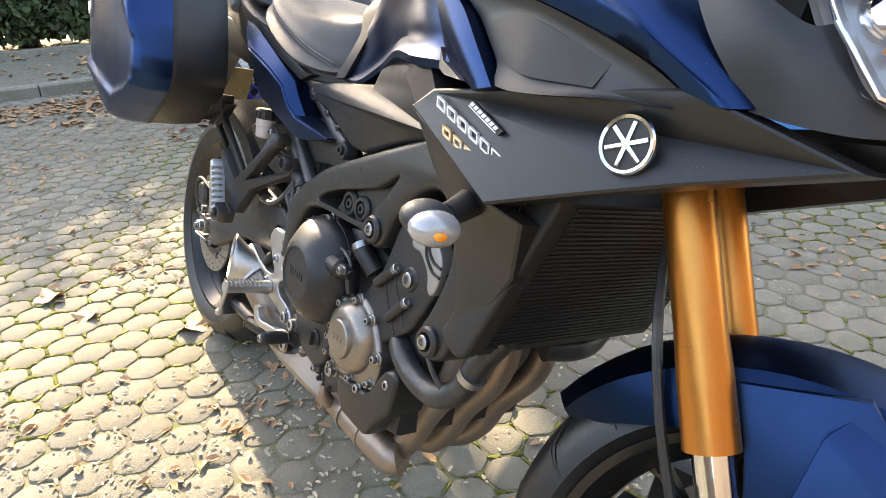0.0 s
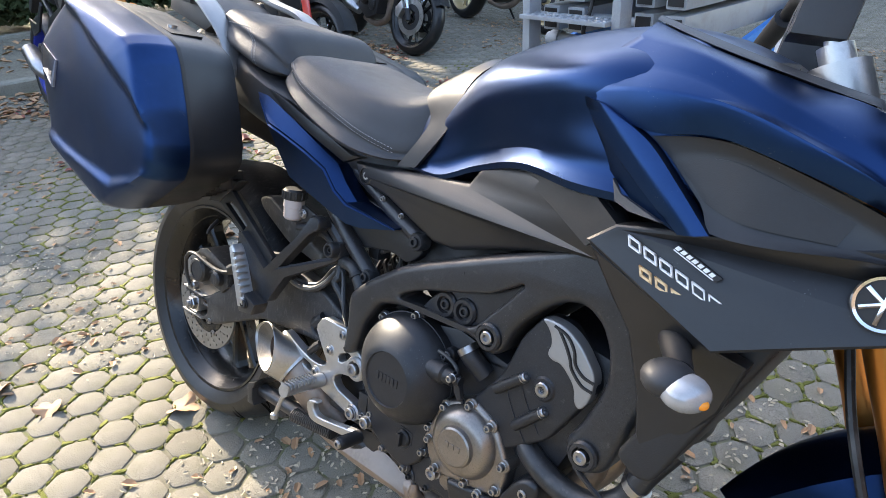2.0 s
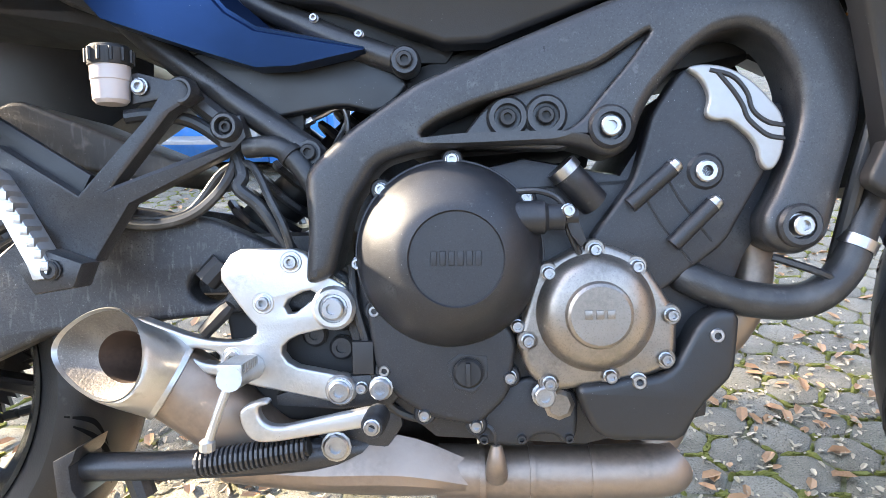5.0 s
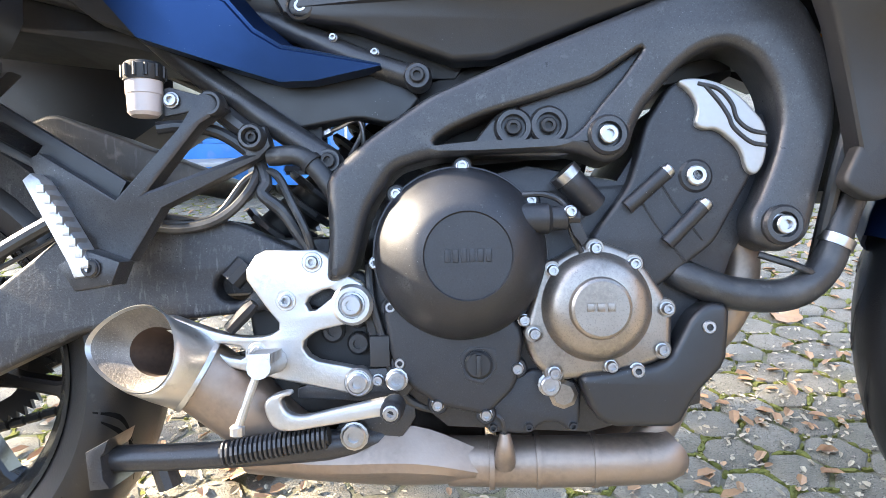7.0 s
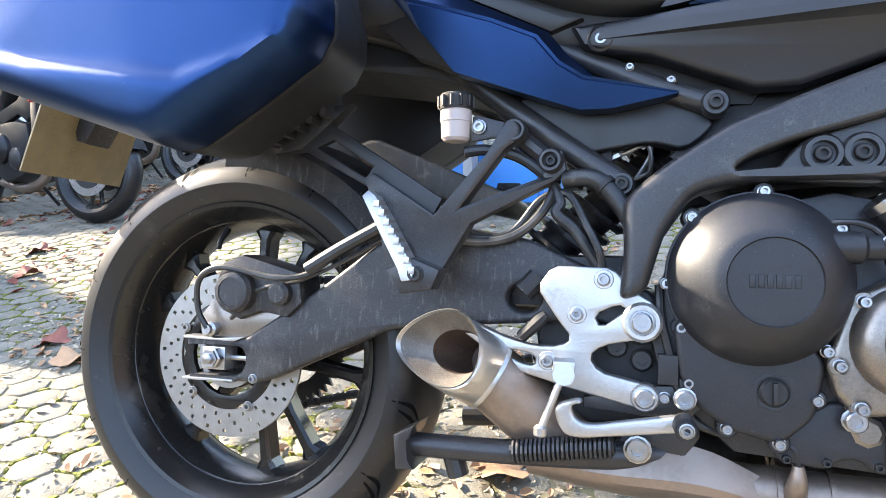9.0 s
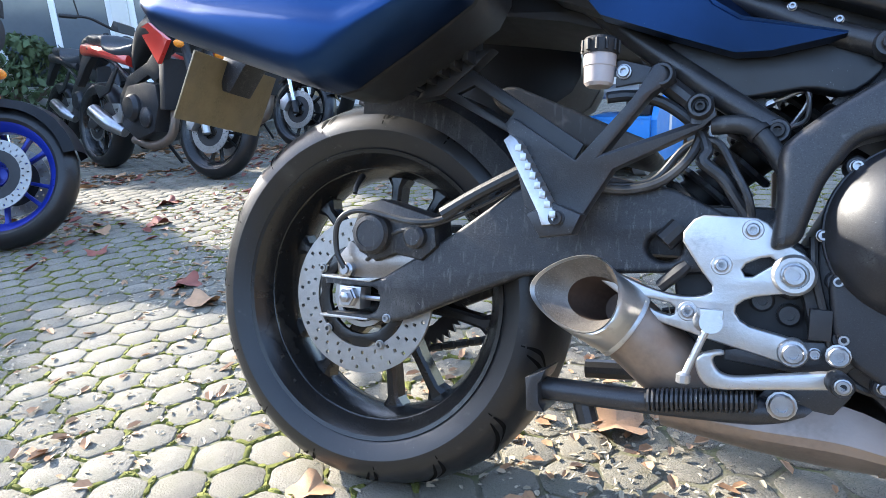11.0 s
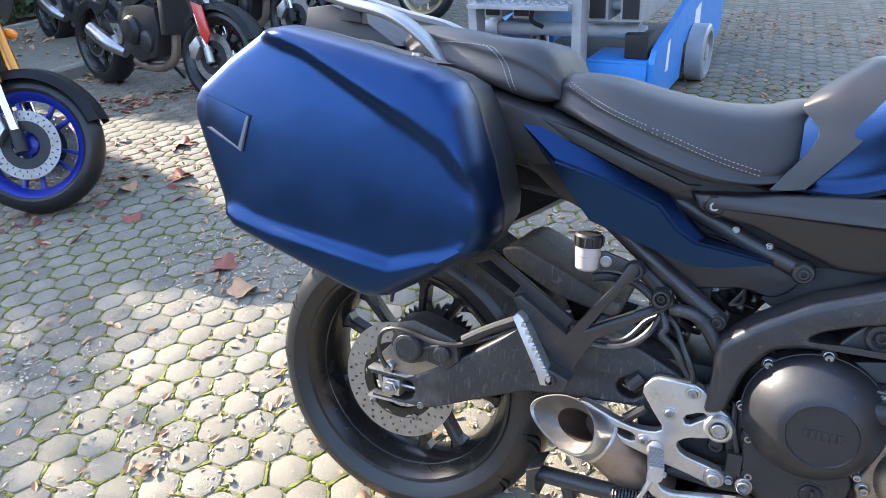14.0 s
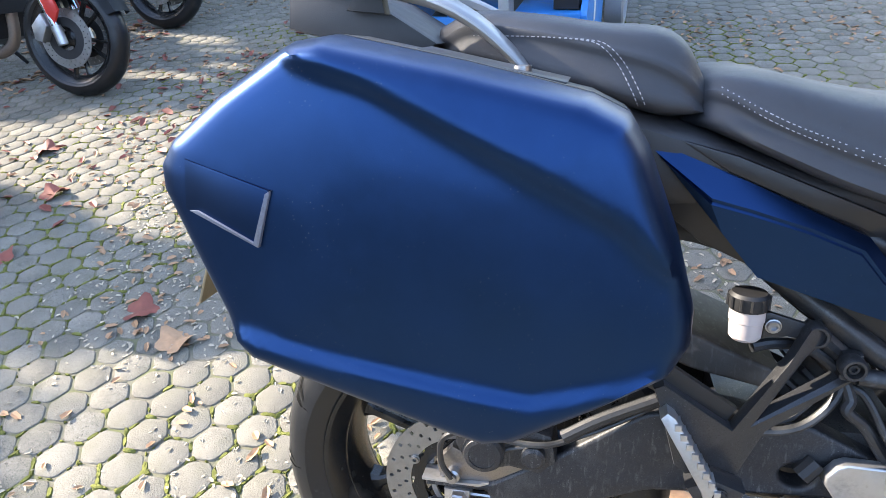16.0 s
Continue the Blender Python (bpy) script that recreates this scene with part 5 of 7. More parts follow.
part("tank_rear_trim", creased([[(0.612, -0.124, 0.776), (0.664, -0.116, 0.856), (0.640, -0.098, 0.902), (0.70, -0.060, 0.955), (0.71, 0, 0.965)], [(0.636, -0.128, 0.778), (0.690, -0.124, 0.856), (0.682, -0.108, 0.915), (0.728, -0.066, 0.968), (0.735, 0, 0.975)], [(0.658, -0.129, 0.782), (0.722, -0.130, 0.865), (0.735, -0.118, 0.925), (0.745, -0.070, 0.962), (0.75, 0, 0.968)]], 0.008), BLACK, tank, "matt black plastic tank trim", angle=60)
part("tank_label", prism([(0.99, 1.0), (1.09, 1.0), (1.09, 1.003), (0.99, 1.003)], -0.02, -0.06, 0), GREYPL, tank)
# shrouds, one each side
SH = [[(1.015, -0.115, 1.040), (1.10, -0.140, 1.013), (1.211, -0.152, 0.985), (1.285, -0.165, 0.968), (1.355, -0.175, 0.925), (1.43, -0.180, 0.845)],
      [(1.02, -0.165, 1.018), (1.12, -0.196, 1.000), (1.225, -0.208, 0.958), (1.315, -0.210, 0.918), (1.365, -0.204, 0.880), (1.425, -0.190, 0.843)],
      [(0.985, -0.195, 0.980), (1.10, -0.210, 0.978), (1.20, -0.216, 0.948), (1.30, -0.214, 0.912), (1.355, -0.208, 0.876), (1.42, -0.192, 0.842)],
      [(0.978, -0.214, 0.943), (1.07, -0.238, 0.957), (1.160, -0.244, 0.954), (1.255, -0.239, 0.926), (1.338, -0.226, 0.891), (1.415, -0.198, 0.841)],
      [(1.030, -0.224, 0.922), (1.092, -0.228, 0.912), (1.150, -0.228, 0.919), (1.205, -0.231, 0.911), (1.325, -0.216, 0.876), (1.39, -0.198, 0.840)]]
shr = part("tank_shroud", creased(SH, 0.02, 8), BLUE, bike, "matt blue tank shroud round a black air intake", angle=60)
part("shroud_band", creased([[(0.985, -0.216, 0.940), (1.02, -0.222, 0.905), (1.085, -0.235, 0.855), (1.146, -0.242, 0.812)], [(1.020, -0.232, 0.935), (1.055, -0.238, 0.905), (1.110, -0.246, 0.860), (1.162, -0.250, 0.815)], [(1.050, -0.232, 0.922), (1.092, -0.236, 0.900), (1.136, -0.242, 0.862), (1.180, -0.246, 0.820)]], 0.02), BLUE, shr, angle=60)
part("shroud_rear_panel", creased([[(0.955, -0.190, 0.955), (0.975, -0.188, 0.90), (1.0, -0.195, 0.845)], [(0.985, -0.214, 0.938), (1.035, -0.222, 0.885), (1.085, -0.228, 0.830)], [(0.992, -0.216, 0.932), (1.06, -0.228, 0.872), (1.140, -0.238, 0.814)]], 0.02), TANKBLUE, shr, angle=60)
part("intake_trim", creased([[(1.085, -0.222, 0.908), (1.15, -0.224, 0.916), (1.21, -0.226, 0.908), (1.325, -0.212, 0.872), (1.39, -0.196, 0.838)], [(1.110, -0.220, 0.890), (1.16, -0.220, 0.902), (1.21, -0.221, 0.896), (1.315, -0.208, 0.862), (1.375, -0.198, 0.834)], [(1.160, -0.226, 0.845), (1.18, -0.228, 0.838), (1.22, -0.228, 0.832), (1.30, -0.216, 0.834), (1.36, -0.204, 0.832)], [(1.175, -0.240, 0.822), (1.20, -0.240, 0.820), (1.24, -0.236, 0.822), (1.31, -0.222, 0.830), (1.37, -0.207, 0.832)]], 0.015), BLACK, shr, angle=60)
part("intake_mesh", creased([[(1.120, -0.222, 0.886), (1.165, -0.2225, 0.897), (1.21, -0.2235, 0.891), (1.30, -0.211, 0.862)], [(1.162, -0.228, 0.850), (1.185, -0.230, 0.842), (1.22, -0.2305, 0.837), (1.29, -0.219, 0.838)]], 0.004), DEEP, shr, angle=60)
part("dash_surround", creased([[(1.012, -0.112, 1.043), (1.10, -0.138, 1.016), (1.211, -0.150, 0.988), (1.288, -0.163, 0.970)], [(1.010, -0.095, 1.052), (1.095, -0.120, 1.028), (1.20, -0.134, 1.000), (1.280, -0.148, 0.982)], [(1.02, -0.070, 1.030), (1.09, -0.095, 1.005), (1.19, -0.115, 0.975), (1.27, -0.130, 0.96)]], 0.006), GREYPL, shr, "grey plastic edge beside the dash", angle=60)
part("dash_surround", creased([mir([(1.012, -0.112, 1.043), (1.10, -0.138, 1.016), (1.211, -0.150, 0.988), (1.288, -0.163, 0.970)]), mir([(1.010, -0.095, 1.052), (1.095, -0.120, 1.028), (1.20, -0.134, 1.000), (1.280, -0.148, 0.982)]), mir([(1.02, -0.070, 1.030), (1.09, -0.095, 1.005), (1.19, -0.115, 0.975), (1.27, -0.130, 0.96)])], 0.006), GREYPL, shr, angle=60)
part("shroud_badge", shell([(1.052, -0.226, 0.853), (1.068, -0.230, 0.838), (1.128, -0.246, 0.820), (1.085, -0.238, 0.822), (1.062, -0.23, 0.828)], 0.008, 0.001), GREYPL, shr)
part("tank_shroud_far", creased([mir(r) for r in SH], 0.02, 6), BLUE, shr, angle=60)
# black side wing with print
WING = [(1.044, -0.250, 0.780), (1.075, -0.244, 0.805), (1.20, -0.232, 0.824), (1.375, -0.205, 0.852), (1.425, -0.195, 0.840), (1.515, -0.150, 0.812), (1.40, -0.205, 0.772), (1.300, -0.232, 0.735), (1.213, -0.256, 0.702)]
wg = part("fairing_wing", shell(WING, 0.05, 0.008, 0.0, 3), BLACK, bike, "matt black fairing wing with pale print")
part("wing_lower", shell([(1.046, -0.245, 0.778), (1.215, -0.250, 0.705), (1.245, -0.225, 0.69), (1.225, -0.20, 0.62), (1.190, -0.195, 0.565), (1.163, -0.195, 0.508), (1.143, -0.195, 0.520), (1.128, -0.20, 0.60), (1.105, -0.215, 0.68), (1.085, -0.23, 0.715)], 0.03, 0.007, 0.0, 3), BLACK, wg)
part("fairing_wing_far", shell(mir(WING), 0.05, 0.008), BLACK, wg)


def on_wing(x, z):
    """The outer face of the wing at x, z."""
    return -0.2445 + 0.155 * max(0, x - 1.10) * 1.0 - 0.10 * (0.80 - z)


def wing_bar(x0, z0, x1, z1, h, material, name="printed_bar", slant=0.35, lift=0.0055):
    d = Vector((x1 - x0, 0, z1 - z0))
    up = Vector((-d.z, 0, d.x)).normalized() * h + d.normalized() * h * slant
    pts = [(x0, z0), (x1, z1), (x1 + up.x, z1 + up.z), (x0 + up.x, z0 + up.z)]
    q = [(x, on_wing(x, z) - lift, z) for x, z in pts]
    return part(name, shell(q, 0.004, 0), material, wg)


def stroke(o, d, up, u0, v0, u1, v1, material, name="printed_bar"):
    """One slanted bar of print on the wing, in shares of the mark's width and height."""
    q = []
    for u, v in ((u0, v0), (u1, v0), (u1, v1), (u0, v1)):
        x, z = o[0] + d[0] * u + up[0] * v, o[1] + d[1] * u + up[1] * v
        q.append((x, on_wing(x, z) - 0.0055, z))
    part(name, shell(q, 0.004, 0), material, wg)


def print_row(x0, z0, x1, z1, h, count, material, skip=-1, bar=0.16):
    """A row of marks, each a frame of plain bars."""
    dx, dz = (x1 - x0) / count, (z1 - z0) / count
    for k in range(count):
        if k == skip:
            continue
        o, d, up = (x0 + dx * k, z0 + dz * k), (dx * 0.78, dz * 0.78), (-0.35 * h, h)
        for u0, v0, u1, v1 in ((0, 0, 1, bar), (0, 1 - bar, 1, 1), (0, 0, bar * 0.7, 1), (1 - bar * 0.7, 0, 1, 1)):
            stroke(o, d, up, u0, v0, u1, v1, material)


print_row(1.100, 0.787, 1.216, 0.740, 0.0120, 6, WHITE)
print_row(1.120, 0.758, 1.236, 0.715, 0.0115, 6, GOLDPRINT, 3, 0.28)
wing_bar(1.146, 0.796, 1.196, 0.773, 0.0075, DEEP)
for k in range(7):
    u, v = k / 7, (k + 0.7) / 7
    wing_bar(1.148 + 0.046 * u, 0.7975 - 0.021 * u, 1.148 + 0.046 * v, 0.7975 - 0.021 * v, 0.0042, WHITE, lift=0.0066)
wing_bar(1.147, 0.7955, 1.193, 0.7745, 0.0010, WHITE, lift=0.0066)
EM = Vector((1.341, on_wing(1.341, 0.795) - 0.004, 0.795))
bmx = lathe([(0.028, 0.0), (0.028, 0.004), (0.0265, 0.006), (0.0235, 0.005), (0.023, 0.003)], (0, 0, 0), 36)
TILTEM = Matrix.Translation(EM) @ pose(0, 0, 0, -6, 0, 8)
bmx.transform(TILTEM)
em = part("badge_ring", bmx, CHROME, wg, "round silver badge on a black ground")
bmx = lathe([(0.0235, 0.0), (0.0235, 0.0035), (0.0, 0.0035)], (0, 0, 0), 30)
bmx.transform(TILTEM)
part("badge_ground", bmx, DEEP, em)
for k in range(3):
    bmx = box(-0.0022, 0.0022, -0.0055, -0.003, -0.0215, 0.0215, 0.001)
    bmx.transform(TILTEM @ pose(0, 0.0002 * k, 0, 0, 60 * k + 8, 0))
    part("badge_bar", bmx, CHROME, em)
# indicator
ind = part("indicator_stem", tube([(1.165, -0.225, 0.695), (1.19, -0.27, 0.688), (1.20, -0.29, 0.685)], [0.018, 0.014, 0.014], 12), DEEP, bike)
part("indicator_shell", ellipsoid((1.196, -0.308, 0.682), 0.028, 0.030, 0.0195), GREYPL, ind)
part("indicator_lens", ellipsoid((1.216, -0.312, 0.677), 0.0255, 0.0285, 0.019), FROST, ind, "clear indicator lens")
part("indicator_bulb", ellipsoid((1.2375, -0.320, 0.675), 0.0055, 0.008, 0.005), AMBER, ind)
# front cowl, lamp, screen
cowl = part("nose_cowl", creased([
    [(1.303, -0.172, 1.040), (1.345, -0.165, 1.045), (1.401, -0.150, 1.030), (1.455, -0.118, 1.000), (1.535, -0.070, 0.957)],
    [(1.303, -0.188, 1.036), (1.348, -0.184, 1.036), (1.403, -0.170, 1.018), (1.458, -0.140, 0.988), (1.535, -0.086, 0.955)],
    [(1.308, -0.207, 1.010), (1.355, -0.203, 1.004), (1.405, -0.190, 0.990), (1.452, -0.164, 0.972), (1.535, -0.098, 0.950)],
    [(1.318, -0.212, 0.971), (1.360, -0.207, 0.958), (1.405, -0.195, 0.944), (1.442, -0.177, 0.944), (1.535, -0.104, 0.946)]], 0.01, 8), BLUE, bike, "matt blue nose cowl", angle=60)
part("nose_lower", loft([
    [(1.322, -0.180, 0.972), (1.375, -0.192, 0.90), (1.425, -0.180, 0.842)],
    [(1.395, -0.188, 0.942), (1.425, -0.188, 0.90), (1.46, -0.172, 0.838)],
    [(1.445, -0.174, 0.915), (1.470, -0.168, 0.885), (1.505, -0.152, 0.838)],
    [(1.462, -0.160, 0.918), (1.500, -0.150, 0.868), (1.545, -0.118, 0.848)]], 5, 5, cap=False), BLACK, cowl)
part("nose_far", loft([
    [(1.315, 0.185, 1.045), (1.330, 0.198, 1.010), (1.42, 0.18, 0.84)],
    [(1.385, 0.170, 1.030), (1.395, 0.190, 0.97), (1.46, 0.17, 0.838)],
    [(1.545, 0.085, 0.945), (1.53, 0.11, 0.92), (1.535, 0.12, 0.845)]], 5, 5, cap=False), BLUE, cowl)
part("nose_middle", loft([
    [(1.40, -0.15, 1.02), (1.42, -0.05, 1.03), (1.42, 0.05, 1.03), (1.40, 0.15, 1.02)],
    [(1.52, -0.085, 0.955), (1.54, -0.03, 0.965), (1.54, 0.03, 0.965), (1.52, 0.085, 0.955)],
    [(1.59, -0.05, 0.90), (1.60, -0.02, 0.90), (1.60, 0.02, 0.90), (1.59, 0.05, 0.90)],
    [(1.55, -0.10, 0.84), (1.57, -0.04, 0.83), (1.57, 0.04, 0.83), (1.55, 0.10, 0.84)]], 4, 4, cap=False), BLACK, cowl)
for s in (1, -1):
    L = [(1.436, -s * 0.162, 0.960), (1.52, -s * 0.105, 0.950), (1.595, -s * 0.050, 0.905), (1.590, -s * 0.070, 0.862), (1.545, -s * 0.125, 0.856), (1.507, -s * 0.158, 0.868), (1.465, -s * 0.168, 0.918)]
    hl = part("headlight", shell(L, 0.03, 0.004, 0.01), LAMPGLASS, cowl, "clear headlight lens")
    part("reflector", shell([(x - 0.012, y * 0.98, z) for x, y, z in L], 0.004, 0, -0.02), FROST, hl)
    for cx, cy, cz, rr in ((1.487, 0.137, 0.925, 0.020), (1.528, 0.112, 0.905, 0.022), (1.552, 0.092, 0.882, 0.020), (1.525, 0.128, 0.876, 0.016)):
        part("reflector_bowl", ellipsoid((cx - 0.004, -s * cy, cz), rr * 1.25, rr * 0.6, rr, 16), REFLECTOR, hl)
    part("lamp_backing", shell([(x - 0.022, y * 0.93, z) for x, y, z in L], 0.004, 0.0), FROST, hl, "silvery lamp backing")
    part("lamp_bezel", tube([(x + 0.001, y * 1.01, z) for x, y, z in L], 0.0026, 6, smooth=False, closed=True), REFLECTOR, hl)
    part("lamp_amber", ellipsoid((1.500, -s * 0.142, 0.902), 0.008, 0.007, 0.004), AMBER, hl)
SCR = [[(1.37, y * 0.9, 1.20 - 0.1 * abs(y)), (1.43, y, 1.10 - 0.15 * abs(y)), (1.50 - abs(y) * 0.5, y * 0.95, 1.02 - 0.2 * abs(y)), (1.56 - abs(y) * 0.6, y * 0.75, 0.965)] for y in (-0.175, -0.10, 0, 0.10, 0.175)]
bmx = loft([[(x - 0.22 * (abs(y) / 0.175) ** 2 * 0.35, y, z) for x, y, z in row] for row in SCR], 4, 4, cap=False)
bmesh.ops.solidify(bmx, geom=bmx.faces[:], thickness=0.003)
ws = part("windscreen", bmx, SCREEN, bike, "clear scratched windscreen")
ws.visible_shadow = False
part("screen_bolt", lathe([(0.009, 0), (0.009, 0.004), (0.006, 0.006)], (1.405, -0.135, 1.055), 14), DEEP, bike)
part("cockpit", prism([(1.29, 0.90), (1.30, 1.01), (1.36, 1.03), (1.41, 1.0), (1.43, 0.95), (1.42, 0.86)], -0.145, 0.145, 0.02), DEEP, bike, "black cockpit and dash")
part("dash", prism([(1.30, 1.01), (1.29, 1.09), (1.31, 1.11), (1.37, 1.04)], -0.10, 0.10, 0.01), DEEP, bike)

# ---- front end, turned to the far side ----
HEAD_AXIS = Vector((-math.sin(radians(24)), 0, math.cos(radians(24))))
STEER = Matrix.Translation((1.155, 0, 1.0)) @ Matrix.Rotation(radians(20), 4, HEAD_AXIS) @ Matrix.Translation((-1.155, 0, -1.0))
OFFS = Vector((math.cos(radians(24)), 0, math.sin(radians(24)))) * 0.031


def fork_pt(z, y):
    """A point on the fork legs before they are turned, at height z."""
    p = Vector((1.6 - math.tan(radians(24)) * z, y, z)) + OFFS
    return p


def steer(bm):
    bm.transform(STEER)
    return bm


FC = fork_pt(0.287, 0)
fk = None
for s in (-1, 1):
    leg = part("fork_tube", steer(tube([fork_pt(0.935, s * 0.105), fork_pt(0.60, s * 0.105), fork_pt(0.555, s * 0.105), fork_pt(0.54, s * 0.105), fork_pt(0.49, s * 0.105)], [0.0265, 0.0265, 0.0285, 0.0285, 0.029], 24, smooth=False)), GOLD, bike, "gold anodised fork tube")
    fk = fk or leg
    part("slider", steer(tube([fork_pt(0.50, s * 0.105), fork_pt(0.33, s * 0.105)], 0.0205, 20)), CHROME, leg, "chromed fork slider")
    part("fork_foot", steer(tube([fork_pt(0.35, s * 0.105), fork_pt(0.30, s * 0.105), fork_pt(0.255, s * 0.105)], [0.026, 0.028, 0.022], 14)), BLACK, leg)
    part("fork_cap", steer(tube([fork_pt(0.93, s * 0.105), fork_pt(0.985, s * 0.105), fork_pt(0.986, s * 0.105), fork_pt(1.005, s * 0.105), fork_pt(1.006, s * 0.105), fork_pt(1.02, s * 0.105)], [0.033, 0.033, 0.019, 0.019, 0.011, 0.010], 18, smooth=False)), SILVER, leg)
bmx = bmesh.new()
tube([fork_pt(0.96, -0.12), fork_pt(0.96, 0.12)], 0.022, 12, into=bmx)
tube([fork_pt(0.78, -0.13), fork_pt(0.78, 0.13)], 0.03, 10, into=bmx)
yoke = part("fork_yoke", steer(bmx), SILVER, bike, "silver fork yoke")
hb = part("handlebar", steer(tube([(1.13, -0.40, 1.13), (1.15, -0.25, 1.165), (1.17, -0.10, 1.12), (1.17, 0.10, 1.12), (1.15, 0.25, 1.165), (1.13, 0.40, 1.13)], 0.0115, 12)), DEEP, bike, "black handlebar")
for s in (-1, 1):
    part("bar_riser", steer(prism([(1.13, 1.02), (1.14, 1.10), (1.15, 1.14), (1.19, 1.14), (1.20, 1.10), (1.19, 1.02)], s * 0.10 - 0.024, s * 0.10 + 0.024, 0.008)), GREYPL, hb)
    part("grip", steer(tube([(1.115, s * 0.44, 1.12), (1.14, s * 0.31, 1.152)], 0.017, 12)), DEEP, hb)
fw = part("front_wheel", steer(lathe([(0.02, 0.06), (0.035, 0.05), (0.04, 0.0), (0.035, -0.05), (0.02, -0.06)], FC, 28)), RIMBLACK, bike)
part("tyre", steer(lathe(tyre_profile(0.30, 0.061, 0.226, 0.046), FC, 80, closed=True)), RUBBER, fw, "black rubber front tyre")
part("rim", steer(lathe([(0.231, 0.053), (0.222, 0.047), (0.205, 0.03), (0.202, 0), (0.205, -0.03), (0.222, -0.047), (0.231, -0.053), (0.22, -0.05), (0.195, -0.02), (0.193, 0), (0.195, 0.02), (0.22, 0.05)], FC, 72, closed=True)), RIMBLACK, fw)
for i in range(10):
    part("spoke", steer(spokes(FC, 0.03, 0.198, 1, 0.0, 0.013, 0.0075, 0.012, twist=2 * math.pi * i / 10 + (0.09 if i % 2 else -0.09))), RIMBLACK, fw)
for s in (-1, 1):
    part("brake_disc", steer(drilled_disc(FC, 0.112, 0.149, s * 0.07, 0.005, 28, (1, 4))), DISC, fw)
    part("front_caliper", steer(box(FC.x - 0.16, FC.x - 0.08, s * 0.10 - 0.03, s * 0.10 + 0.03, FC.z + 0.02, FC.z + 0.11, 0.012)), DEEP, fk)
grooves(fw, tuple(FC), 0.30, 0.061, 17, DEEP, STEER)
bmx = bmesh.new()
prev = None
for k in range(31):
    a = radians(-6 + 158 * k / 30)
    rear = max(0.0, (math.degrees(a) - 112) / 40)
    depth = 0.55 if a < 1.0 else 0.55 + 0.75 * min(1.0, (a - 1.0) / 0.25)
    depth *= 1 - 0.75 * rear ** 2
    ringv = []
    for y, dr in ((-0.088, -0.060), (-0.087, -0.032), (-0.080, -0.010), (-0.040, 0.006), (-0.012, 0.013), (0, 0.015), (0.012, 0.013), (0.040, 0.006), (0.080, -0.010), (0.087, -0.032), (0.088, -0.06)):
        r = 0.314 + (dr if dr > -0.005 else -0.005 + (dr + 0.005) * depth)
        ringv.append(bmx.verts.new((FC.x + r * math.cos(a), y * (1 - 0.72 * rear ** 3), FC.z + r * math.sin(a))))
    if prev:
        for i in range(10):
            bmx.faces.new((prev[i], prev[i + 1], ringv[i + 1], ringv[i]))
    prev = ringv
bmesh.ops.solidify(bmx, geom=bmx.faces[:], thickness=0.004)
md = part("front_mudguard", steer(bmx), BLUE, bike, "matt blue front mudguard")
for s in (-1, 1):
    part("mudguard_crease", steer(creased([[(FC.x + 0.02, s * 0.086, FC.z + 0.296), (FC.x + 0.10, s * 0.089, FC.z + 0.262), (FC.x + 0.155, s * 0.088, FC.z + 0.215)], [(FC.x - 0.005, s * 0.106, FC.z + 0.26), (FC.x + 0.06, s * 0.110, FC.z + 0.215), (FC.x + 0.105, s * 0.104, FC.z + 0.17)], [(FC.x - 0.02, s * 0.104, FC.z + 0.10), (FC.x + 0.03, s * 0.106, FC.z + 0.09), (FC.x + 0.07, s * 0.098, FC.z + 0.08)]], 0.012)), BLUE, md, angle=60)
    part("mudguard_stay", steer(shell([(FC.x - 0.09, s * 0.094, FC.z + 0.275), (FC.x + 0.02, s * 0.094, FC.z + 0.305), (FC.x + 0.09, s * 0.094, FC.z + 0.24), (FC.x + 0.06, s * 0.10, FC.z + 0.10), (FC.x - 0.03, s * 0.10, FC.z + 0.10), (FC.x - 0.06, s * 0.094, FC.z + 0.2)], 0.02, 0.004)), BLUE, md)
part("front_brake_hose", steer(tube([fork_pt(0.70, -0.06) - Vector((0.03, 0, 0)), fork_pt(0.60, -0.085) - Vector((0.05, 0.0, 0)), fork_pt(0.50, -0.10) - Vector((0.055, 0, 0)), fork_pt(0.40, -0.10) - Vector((0.05, 0, 0))], 0.006, 8)), HOSE, fk)
# radiator
rad = part("radiator", prism([(1.135, 0.510), (1.170, 0.500), (1.265, 0.72), (1.23, 0.735)], -0.178, 0.175, 0.008), DEEP, bike, "black radiator with fine fins")
bmx = bmesh.new()
for i in range(34):
    t = i / 33
    x, z = 1.1745 + 0.088 * t, 0.511 + 0.203 * t
    box(x - 0.0008, x + 0.0022, -0.165, 0.165, z - 0.0012, z + 0.0012, 0, into=bmx)
tagged(part("radiator_finning", bmx, BLACK, rad), kind="stuff")
part("radiator_tank", cast([(1.118, 0.512), (1.150, 0.492), (1.172, 0.498), (1.268, 0.722), (1.235, 0.742), (1.21, 0.70)], -0.196, -0.176, 0.006), DEEP, rad, angle=70)
part("lower_hose", tube([(1.13, 0.12, 0.50), (1.145, 0.06, 0.478), (1.125, 0.0, 0.47)], 0.02, 12), HOSE, rad)

